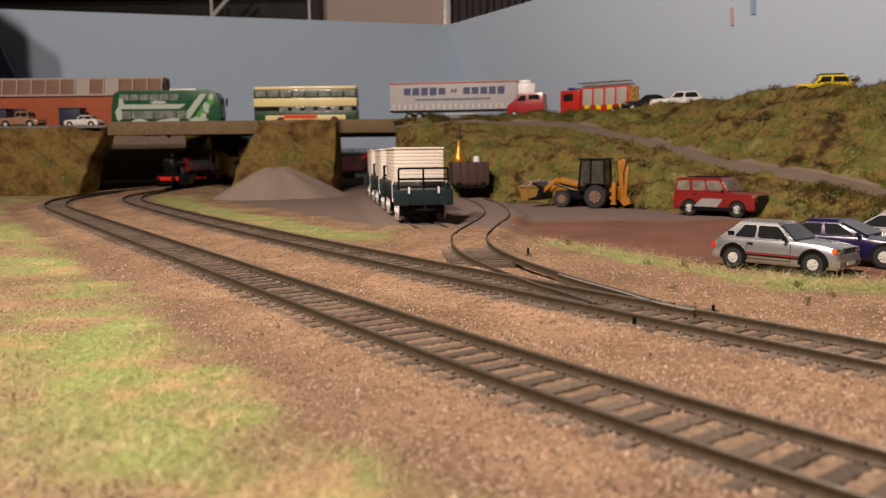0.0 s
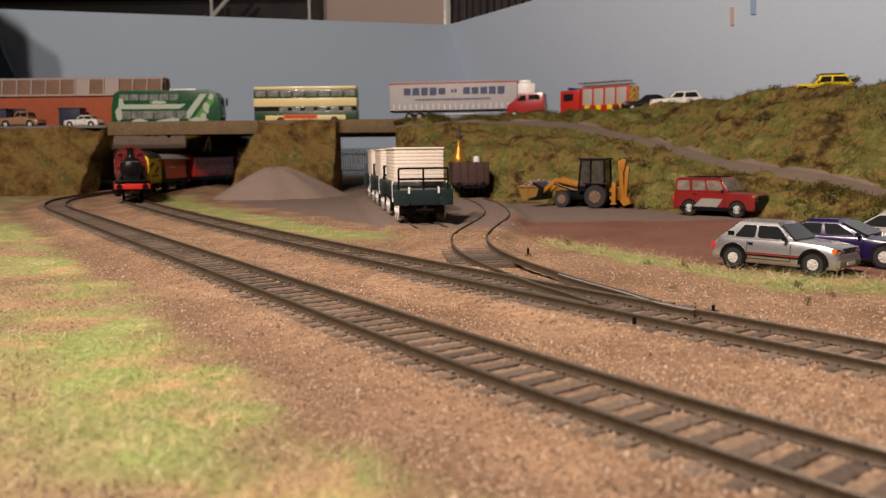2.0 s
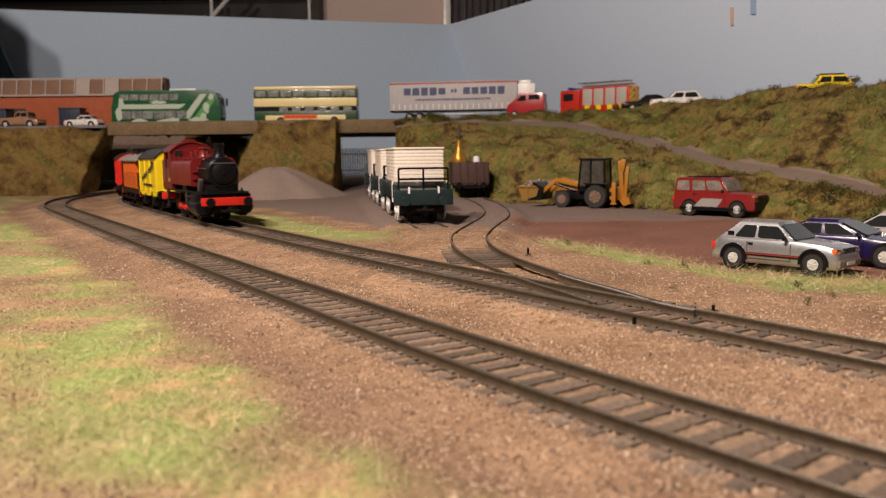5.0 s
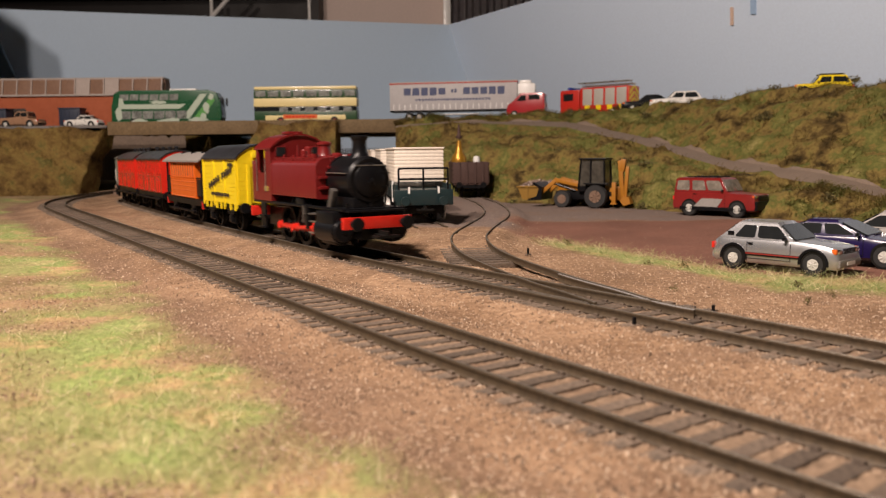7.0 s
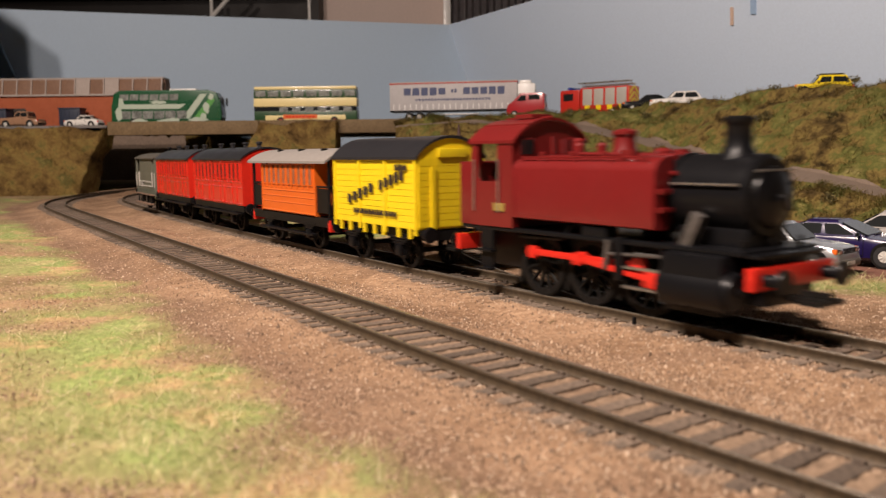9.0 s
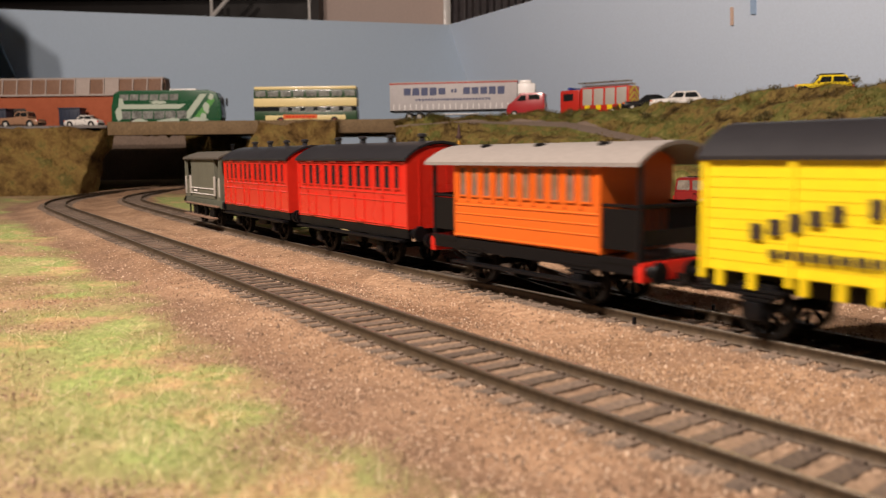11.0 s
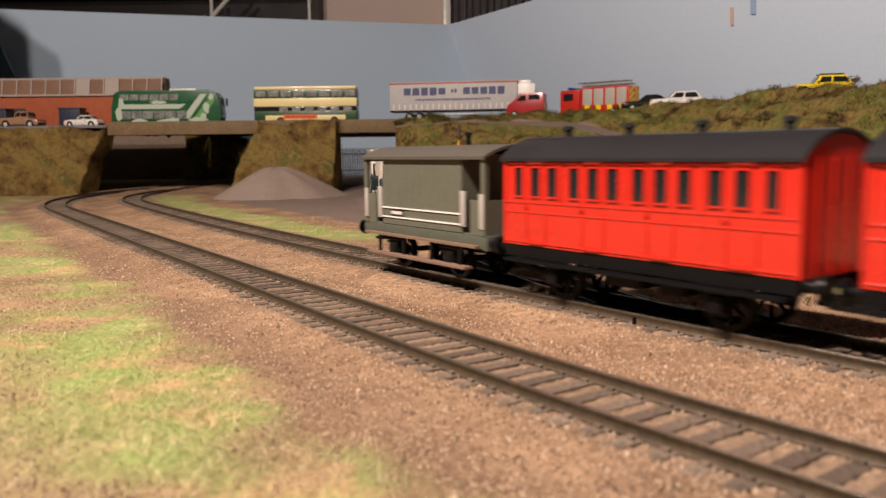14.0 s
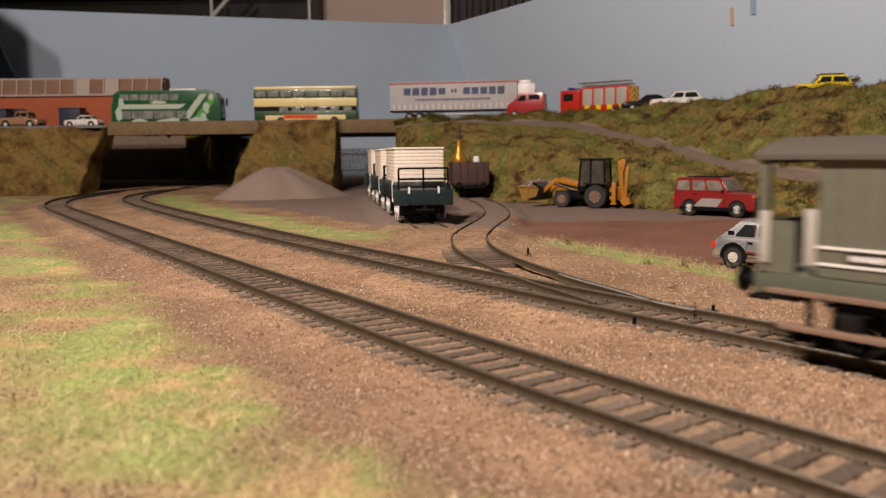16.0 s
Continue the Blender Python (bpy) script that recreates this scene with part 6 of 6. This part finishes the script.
# ---- vehicles and buildings on the road ----
M_BUS_CREAM = paint("bus_cream", (0.70, 0.58, 0.27), 0.4, 0.2)
M_BUS_GREEN = paint("bus_dark_green", (0.018, 0.060, 0.020), 0.35, 0.3)
M_COACH_GREEN = paint("coach_green", (0.009, 0.075, 0.028), 0.3, 0.4)
M_COACH_PALE = paint("coach_pale_panel", (0.40, 0.47, 0.38), 0.35, 0.3)
M_BUS_PANE = material("pale_bus_window", (0.24, 0.25, 0.23), 0.15, 0, 3.0, 0.35, 0.0, 9.0, (0.06, 0.065, 0.06))


def build_double_decker(m):
    t = thing("double_decker_bus", "cream and dark green model double-decker bus on the bridge", "bus", "vehicles on the road")
    L, W = 78.0, 30.0
    box_part("lower_body", M_BUS_GREEN, t, 0, 0, 13, 2 * L, W, 18, 1.2)
    box_part("skirt", M_BUS_CREAM, t, 0, 0, 11.6, 2 * L - 34, W + 0.6, 7.0, 0.3, "cream lower panel")
    box_part("waist_band", M_BUS_CREAM, t, 0, 0, 34.5, 2 * L + 0.4, W + 0.4, 12.5, 1.0, "cream waist band")
    box_part("lower_windows_band", M_GLASS, t, 0, 0, 23.5, 2 * L - 0.6, W - 0.4, 8.5, 0.6)
    box_part("upper_body", M_BUS_GREEN, t, 0, 0, 47, 2 * L - 0.4, W - 0.4, 13, 1.2)
    box_part("roof", M_BUS_CREAM, t, 0, 0, 56.0, 2 * L - 1, W - 1, 5.0, 2.0, "cream roof")
    for s in (-1, 1):
        for k in range(8):
            box_part("window", M_BUS_PANE, t, -L + 10 + k * 19.4, s * (W / 2 - 0.1), 47.5, 15.5, 0.6, 8.5, 0.2)
        for k in range(6):
            box_part("window", M_BUS_PANE, t, -L + 24 + k * 19.4 - 10, s * (W / 2 - 0.1), 23.6, 13.0, 0.6, 7.0, 0.2)
        box_part("advert_panel", M_ORANGE, t, 8, s * (W / 2 + 0.4), 13.0, 52, 0.4, 6.0, 0, "orange advert panel")
        bars_text(t, 8, 13.0, s * (W / 2 + 0.65), 46, 2.8, 9, M_COACH_RED)
        for x in (-L + 34, L - 40):
            road_wheel(t, x, s * (W / 2 - 1.6), 6.6, s, M_STRIPE, 4)
    box_part("door", M_GLASS, t, L - 14, -W / 2, 17, 12, 1.2, 24, 0.3, "dark folding door")
    box_part("windscreen", M_GLASS, t, L - 0.1, 0, 22, 1.0, W - 4, 13, 0.4)
    box_part("upper_windscreen", M_GLASS, t, L - 0.2, 0, 47, 1.0, W - 4, 9, 0.4)
    box_part("engine_cover", M_BUS_GREEN, t, -L + 1, 0, 14, 3, W - 2, 16, 1.0)
    t.matrix_basis = m
    return t


draw_in(build_double_decker(at(-206, 1268, 86.5, 179)))


def build_coach(m):
    t = thing("coach_bus", "green and white model touring coach on the bridge", "bus", "vehicles on the road")
    L, W = 82.0, 30.0
    bm = bmesh.new()
    out = [(-L, 5), (-L + 1, 30), (-L + 5, 50), (-L + 14, 55), (L - 16, 55), (L - 4, 51), (L + 2, 36), (L + 3, 14), (L, 5)]
    prism(bm, out, -W / 2, W / 2)
    bmesh.ops.bevel(bm, geom=bm.edges[:], offset=1.6, segments=3, affect="EDGES", profile=0.6)
    part("body", bm, M_COACH_GREEN, t)
    for s in (-1, 1):
        y0, y1 = s * (W / 2 + 0.02), s * (W / 2 + 0.35)
        part("pale_panel", shape(lambda b: prism(b, [(-L + 14, 27), (L - 60, 27), (L - 50, 34), (-L + 14, 34)], y0, y1)), M_COACH_PALE, t, "pale side panel")
        for k in range(6):
            part("window", shape(lambda b, k=k: prism(b, [(-L + 14 + 15 * k, 40), (-L + 27 + 15 * k, 40), (-L + 28 + 15 * k, 49), (-L + 15 + 15 * k, 49)], y0, y1)), M_BUS_PANE, t)
            part("window", shape(lambda b, k=k: prism(b, [(-L + 14 + 17 * k, 12), (-L + 29 + 17 * k, 12), (-L + 30 + 17 * k, 24), (-L + 14 + 17 * k, 24)], y0, y1)), M_BUS_PANE, t)
        part("pale_panel", shape(lambda b: prism(b, [(L - 58, 12), (L - 46, 12), (L - 18, 49), (L - 28, 49)], y0, y1)), M_COACH_PALE, t, "pale slanted stripe")
        part("green_stripe", shape(lambda b: prism(b, [(L - 40, 12), (L - 26, 12), (L - 6, 40), (L - 12, 46)], y0, y1)), paint("leaf_green", (0.08, 0.28, 0.06)), t, "leaf green slanted stripe")
        for x in (-L + 34, L - 36):
            road_wheel(t, x, s * (W / 2 - 1.6), 6.8, s, M_RIM, 4)
        part("mirror_arm", shape(lambda b, s=s: box(b, L + 5, s * 13, 38, 3, 2.4, 12, bevel=0.8)), M_BLACK, t)
    rng = np.random.RandomState(19)
    for s in (-1, 1):
        for cx, cz, rx_, rz_ in ((-70, 20, 9, 10), (-66, 36, 7, 9), (-40, 9, 16, 3.2), (8, 9.5, 26, 3.6), (48, 10, 20, 4), (62, 28, 8, 9), (70, 44, 6, 5), (58, 16, 7, 5), (-10, 37, 20, 2.6)):
            ring = [(cx + 0.8 * rx_ * math.cos(6.2832 * k / 14) * rng.uniform(0.55, 1.15), cz + rz_ * math.sin(6.2832 * k / 14) * rng.uniform(0.7, 1.15)) for k in range(14)]
            part("printed_leaf", shape(lambda b, ring=ring, s=s: prism(b, ring, s * (W / 2 + 0.05), s * (W / 2 + 0.5))), M_COACH_PALE, t, "pale leaf print")
    box_part("roof_pod", M_WHITE, t, 26, 0, 56, 40, 18, 2.6, 0.8, "white roof pod")
    box_part("windscreen", M_GLASS, t, L + 1.4, 0, 30, 2.4, W - 4, 26, 0.8, ry=-4)
    t.matrix_basis = m
    return t


draw_in(build_coach(at(-420, 1272, 86.5, 1)))


def build_truck(m):
    t = thing("articulated_lorry", "grey curtain-sided model trailer with white cab on the road", "lorry", "vehicles on the road")
    L, W = 99.0, 33.0
    curtain = material("grey_curtain_side", (0.44, 0.42, 0.42), 0.6, 0, 3.0, 0.06, 0.1, 20.0)
    box_part("curtain_side", curtain, t, 0, 0, 36, 2 * L, W, 40, 0.5)
    red = paint("trailer_red_trim", (0.36, 0.06, 0.05), 0.5, 0)
    box_part("top_rail", red, t, 0, 0, 57.0, 2 * L + 1, W + 0.6, 2.4, 0.3, "red top rail")
    box_part("roof", M_PALE_GREY, t, 0, 0, 58.6, 2 * L, W, 1.2, 0.3)
    box_part("bottom_rail", M_BLACK, t, 0, 0, 15, 2 * L, W - 1, 2.5, 0.2)
    blue = paint("blue_grey_lettering", (0.035, 0.05, 0.13), 0.5, 0)
    for s in (-1, 1):
        for k in range(22):
            box_part("curtain_strap", M_WHITE, t, -L + 6 + k * 8.9, s * (W / 2 + 0.1), 21, 1.3, 0.4, 8.5)
        bars_text(t, -44 * s * -1, 44.5, s * (W / 2 + 0.2), 68, 12, 5, blue, 0, 0.2)
        bars_text(t, 2, 45, s * (W / 2 + 0.2), 10, 6, 2, blue, 0, 0.3)
        bars_text(t, 48 * s * -1, 44.5, s * (W / 2 + 0.2), 66, 12, 5, blue, 0, 0.2)
        bars_text(t, 0, 32, s * (W / 2 + 0.2), 118, 3.4, 24, blue, 0, 0.3)
        for x in (-L + 30, -L + 46, -L + 62, L - 6):
            road_wheel(t, x, s * (W / 2 - 3), 6.4, s, M_PALE_GREY, 5)
        box_part("side_guard", M_WHITE, t, 10, s * (W / 2 - 1), 9.5, 60, 1, 1.4)
    box_part("cab", M_WHITE, t, L + 14, 0, 31, 27, W, 46, 2.5, "white cab")
    box_part("windscreen", M_GLASS, t, L + 27.6, 0, 36, 1.0, W - 4, 14, 0.4)
    box_part("air_deflector", M_WHITE, t, L + 12, 0, 56, 18, W - 6, 6, 2.0)
    t.matrix_basis = m
    return t


draw_in(build_truck(at(20, 1292, 92.5, -9)), 0.89)


def build_red_van(m):
    t = thing("delivery_van", "red model delivery van on the road", "van", "vehicles on the road")
    red = paint("post_red_paint", (0.36, 0.012, 0.018), 0.35, 0.3)
    bm = bmesh.new()
    prism(bm, [(-27, 5), (-27, 33), (-24, 35.5), (8, 35.5), (17, 24), (27, 19), (29, 6), (26, 4)], -13.5, 13.5)
    bmesh.ops.bevel(bm, geom=bm.edges[:], offset=1.2, segments=2, affect="EDGES", profile=0.6)
    part("body", bm, red, t)
    for s in (-1, 1):
        part("side_window", shape(lambda b, s=s: prism(b, [(0, 24), (0, 32), (7, 32), (14, 24)], s * 13.4, s * 13.7)), M_GLASS, t)
        part("side_window", shape(lambda b, s=s: box(b, -12, s * 13.5, 29, 16, 0.4, 7)), M_GLASS, t)
        for x in (-17, 17):
            road_wheel(t, x, s * 12.5, 5.2, s, M_RIM, 3.4)
    box_part("windscreen", M_GLASS, t, 13.0, 0, 30, 0.8, 23, 13, 0.2, ry=-38)
    box_part("rear_window", M_GLASS, t, -27.1, 0, 28, 0.6, 19, 7, 0.2)
    for s in (-1, 1):
        box_part("rear_light", M_ORANGE, t, -27.2, s * 11.5, 17, 0.6, 2, 5)
    t.matrix_basis = m
    return t


draw_in(build_red_van(at(126, 1215, 92.5, 165)), 0.89)


def build_fire_engine(m):
    t = thing("fire_engine", "red model fire engine with ladders and yellow-orange chevrons", "fire engine", "vehicles on the road")
    red = paint("fire_red", (0.50, 0.025, 0.015), 0.35, 0.3)
    box_part("cab", red, t, 34, 0, 21, 28, 29, 30, 2.0)
    box_part("body", red, t, -14, 0, 22, 66, 29, 32, 1.0)
    for s in (-1, 1):
        box_part("cab_window", M_GLASS, t, 36, s * 14.4, 27, 14, 0.6, 9, 0.3)
        for k in range(4):
            box_part("locker_shutter", M_PALE_GREY, t, -38 + 15.5 * k, s * 14.6, 26, 13, 0.6, 20, 0.2, "ribbed silver locker shutter")
            box_part("yellow_check", M_YELLOW, t, -38 + 15.5 * k, s * 14.9, 13, 7, 0.4, 6)
        for x in (-26, 32):
            road_wheel(t, x, s * 12.5, 6.6, s, M_RIM, 4)
    box_part("windscreen", M_GLASS, t, 48.0, 0, 27, 0.8, 24, 12, 0.3)
    box_part("back_panel", M_ORANGE, t, -47.2, 0, 22, 0.8, 28, 30, 0.2, "orange back panel")
    for k in range(4):
        for s in (-1, 1):
            part("chevron", shape(lambda b, k=k, s=s: box(b, -47.8, s * 6.5, 12 + 7 * k, 0.4, 14, 2.6, rx=s * -38)), M_YELLOW, t, "yellow chevron stripe")
    for z, y in ((41, -6), (44, 4)):
        bm = bmesh.new()
        for e in (-4, 4):
            box(bm, -10, y + e, z, 70, 1.0, 1.6)
        for k in range(14):
            box(bm, -42 + 5 * k, y, z, 0.8, 8, 0.8)
        part("ladder", bm, M_STEEL, t, "silver ladder")
    part("blue_light", shape(lambda b: box(b, 36, 0, 38, 5, 24, 3, bevel=0.6)), paint("blue_lamp", (0.02, 0.05, 0.3), 0.2), t)
    t.matrix_basis = m
    return t


build_fire_engine(at(198, 1040, 83.5, 141))
car("white model estate car on the crest of the embankment", at(256, 900, 86.0, 166), M_CAR_WHITE, 58, 23, 20.0, 12.0, 12.5, 10.0, 3.0, -20.0, -25.0, 34, 4.2)
car("dark model saloon on the road behind the white car", at(236, 950, 87.0, 172), M_BLACK, 58, 23, 19.0, 11.5, 12.0, 10.0, 2.0, -13.0, -23.0, 34, 4.2)
ycar = car("yellow model off-road car on the crest of the embankment", at(356, 778, 90.0, 168), M_YELLOW, 52, 24, 20.5, 12.6, 13.2, 8.0, 3.0, -20.0, -24.0, 32, 4.6)
for yy in (-6, 6):
    part("roof_rail", shape(lambda b, y=yy: box(b, -8, y, 21.2, 22, 1.2, 1.2, bevel=0.3)), M_BLACK, ycar)
draw_in(car("tan model pick-up parked by the brick building", at(-640, 1262, 87.0, 176), M_TAN, 62, 26, 25.0, 15.5, 16.2, 8.0, 3.0, -14.0, -16.0, 38, 5.4, 0.2, 4.0, boot=14.0))
draw_in(car("white model saloon parked by the brick building", at(-543, 1255, 87.0, 176), M_CAR_WHITE, 54, 23, 18.0, 11.0, 11.5, 9.0, 2.0, -12.0, -21.0, 33, 4.0))


def build_building():
    t = thing("brick_building", "orange-red brick building with a grey glazed roof light", "building")
    x0, x1, y = -900.0, -446.0, 1338.0
    box_part("wall", M_BRICK_RED, t, (x0 + x1 - 10) / 2, y + 25, 113, x1 - x0 - 10, 44, 54, 0.4, "orange-red brick wall")
    pale = material("pale_concrete", (0.36, 0.31, 0.28), 0.8, 0, 2.0, 0.1, 0.1)
    box_part("cornice", pale, t, (x0 + x1) / 2, y + 24, 141.5, x1 - x0, 50, 3.0, 0.4, "pale cornice")
    box_part("roof_ridge", pale, t, (x0 + x1) / 2 - 4, y + 32, 169.0, x1 - x0 - 6, 30, 3.0, 0.4)
    glass = material("brown_grey_roof_glass", (0.19, 0.105, 0.065), 0.7, 0, 3.0, 0.15, 0.05, 30.0)
    for k in range(19):
        cx = x0 + 12 + k * 23.5
        box_part("roof_pane", glass if k not in (13, 15) else pale, t, cx, y + 10, 155, 21.0, 2.0, 24.5, 0.2, rx=-12)
        box_part("glazing_bar", pale, t, cx + 11.7, y + 8.8, 155, 2.0, 2.6, 25, 0.2, rx=-12)
    box_part("roof_back", glass, t, (x0 + x1) / 2, y + 34, 155, x1 - x0 - 12, 24, 25)
    for cx in (-835, -690):
        box_part("door", M_LETTER, t, cx, y + 2.2, 104, 34, 2.0, 34, 0.3, "dark doorway")
    draw_in(t)


build_building()


def build_bin(x, y, w):
    t = thing("metal_container", "dark blue model metal container beside the brick building", "container")
    blue = paint("container_blue", (0.016, 0.024, 0.048), 0.55, 0)
    box_part("body", blue, t, 0, 0, 15, w, 24, 30, 0.6)
    box_part("lid", blue, t, 0, 0, 31.5, w + 2, 26, 2.6, 0.6)
    for k in range(5):
        box_part("rib", blue, t, -w / 2 + w * (k + 0.5) / 5, -12.4, 14, 1.2, 1.0, 26)
    t.matrix_basis = at(x, y, 87.0)
    draw_in(t)


build_bin(-588, 1318, 33)
build_bin(-712, 1318, 48)


# ---- palings behind the second opening, added for the sky board's darker lower strip ----
def build_palings():
    t = thing("picket_fence", "dark blue-grey palings added where the sky board darkens lower down", "fence")
    m = material("blue_grey_paling", (0.085, 0.095, 0.11), 0.8, 0, 2.0, 0.2, 0.1)
    for k in range(58):
        box_part("paling", m, t, -300 + 4.2 * k, 1446, 24, 2.8, 1.2, 56, 0.0)
    box_part("rail", m, t, -180, 1448, 14, 246, 1.4, 3)
    box_part("rail", m, t, -180, 1448, 42, 246, 1.4, 3)


build_palings()

# ---- point-motor pins, twigs and bushes ----
for x, y in ((74.5, 222.0), (49.0, 206.5), (38.0, 362.0)):
    p = thing("black_pin", "small black pin standing beside the turnout", "pin", "pins beside the turnout")
    part("pin", shape(lambda b: box(b, 0, 0, 1.2, 1.3, 1.3, 4.6, bevel=0.2)), M_BLACK, p)
    part("foot", shape(lambda b: box(b, 0, 0, -1.6, 4.5, 2.2, 1.0, bevel=0.2)), M_SLEEPER, p)
    p.matrix_basis = at(x, y, -2.6, 35) @ Matrix.Scale(0.6, 4)


def build_bush(x, y, z, size, seed):
    rng = np.random.RandomState(seed)
    n = int(130 * size / 4)
    d = rng.normal(0, 1, (n, 3))
    d /= np.linalg.norm(d, axis=1)[:, None]
    c = d * (rng.rand(n, 1) ** 0.5) * size * np.array([1.2, 1.0, 0.8]) + np.array([x, y, z + size * 0.6])
    v, f = [], []
    for k in range(n):
        a = rng.normal(0, 1, (3, 3)) * size * 0.16
        v += [c[k] + a[0], c[k] + a[1], c[k] + a[2]]
        f.append((3 * k, 3 * k + 1, 3 * k + 2))
    ob = new("scatter_bush", raw_mesh("scatter_bush", v, f, M_BUSH, smooth=False))
    tagged(ob, "small dark olive foam bush on the bank", "bush", "bushes on the banks")


M_BUSH = island_material("olive_foam", [(0.0, (0.050, 0.044, 0.015)), (0.5, (0.10, 0.082, 0.026)), (1.0, (0.18, 0.145, 0.05))], 0.9)

BUSH_RNG = np.random.RandomState(77)
for i in range(2, 8):
    for j, size in ((1, 5.0), (4, 6.0), (5, 4.5), (5, 3.5), (0, 4.0), (4, 4.5)):
        u = BUSH_RNG.uniform(0, 1)
        q = np.array(HILL[i][j]) * (1 - u) + np.array(HILL[i + 1][j]) * u
        build_bush(q[0], q[1] - 3, max(q[2], -4.0) - 1.5, size * BUSH_RNG.uniform(0.7, 1.2), 100 + i * 10 + j)
for x, y, size in ((62, 402, 2.6), (96, 322, 2.2), (118, 268, 2.0), (84, 330, 1.8), (150, 262, 2.4), (29, 214, 1.3), (76, 267, 1.7), (122, 252, 1.6), (109, 240, 1.7), (45, 285, 1.2)):
    build_bush(x, y, -4.2, size, int(x))


def straw(n, seed):
    """Long dry fibres before the yard."""
    rng = np.random.RandomState(seed)
    x = rng.uniform(48, 210, n)
    ye = np.interp(x, [20, 45, 83, 109, 155, 240], [470, 443, 375, 309, 282, 262])
    y = ye - rng.uniform(-8, 34, n)
    z = ground_height(x, y)
    blades("straw", x, y, z, rng.uniform(1.5, 5.0, n), rng, M_FIBRE, "long dry straw fibres before the yard", 1.3, 0.07)


straw(2600, 31)


# ---- what moves: the train, its wheels and its rods ----
SPEED = 86.0


def way(t, slack=0.0):
    """How far back along the running line the engine's front beam stands at t seconds; slack: how far its coupling stretches."""
    lag = slack * np.interp(t, [0.0, 9.0, 11.3, 16.0], [0.0, 0.0, -1.0, -1.0]) + np.interp(t, [0.0, 0.5, 1.0, 2.0, 3.0, 4.0, 6.5, 7.5, 9.0, 16.0], [192.0, 167.0, 142.0, 98.0, 72.0, 56.0, 20.0, 11.0, 0.0, 0.0])
    return 774.0 + lag - SPEED * t


def motions():
    times = [k * 0.1 for k in range(161)]
    train = [(LOCO, 55.5, 40.0, LOCO_WHEELS, 13.0), (VAN, 162.5, 37.0, VAN_WHEELS, 13.0), (ORANGE, 247.4, 48.0, ORANGE_WHEELS, 0.0),
             (RED_A, 356.5, 54.0, RED_A_WHEELS, 0.0), (RED_B, 464.4, 54.0, RED_B_WHEELS, 0.0), (BRAKE, 560.4, 36.0, BRAKE_WHEELS, 0.0)]
    for ob, back, base, wheels, slack in train:
        rows = []
        for t in times[::2]:
            s = way(t, slack) + back
            x1, y1, _ = on_line(LINE_B, RUN[0], s - base / 2)
            x2, y2, _ = on_line(LINE_B, RUN[0], s + base / 2)
            rows.append((t, at((x1 + x2) / 2, (y1 + y2) / 2, 0.0, math.degrees(math.atan2(y1 - y2, x1 - x2)))))
        walk(ob, rows)
        for w in wheels:
            r = w["radius"]
            place = w.location.copy()
            walk(w, [(t, Matrix.Translation(place) @ Matrix.Rotation((way(0) - way(t)) / r, 4, "Y")) for t in times])
    for rod_ob in LOCO_RODS:
        side, mid = rod_ob["side"], rod_ob["middle"]
        rows = []
        for t in times:
            a = (way(0) - way(t)) / 9.2 + (0 if side > 0 else math.pi / 2)
            cx, cz = mid + 4.0 * math.sin(a), 9.2 + 4.0 * math.cos(a)
            if rod_ob.name.startswith("coupling_rod"):
                rows.append((t, at(cx, side * 12.0, cz)))
            else:
                tilt = math.degrees(math.asin((10.2 - cz) / 26.0))
                rows.append((t, at(cx, side * 13.4, cz, 0, 0, -tilt)))
        walk(rod_ob, rows)


motions()
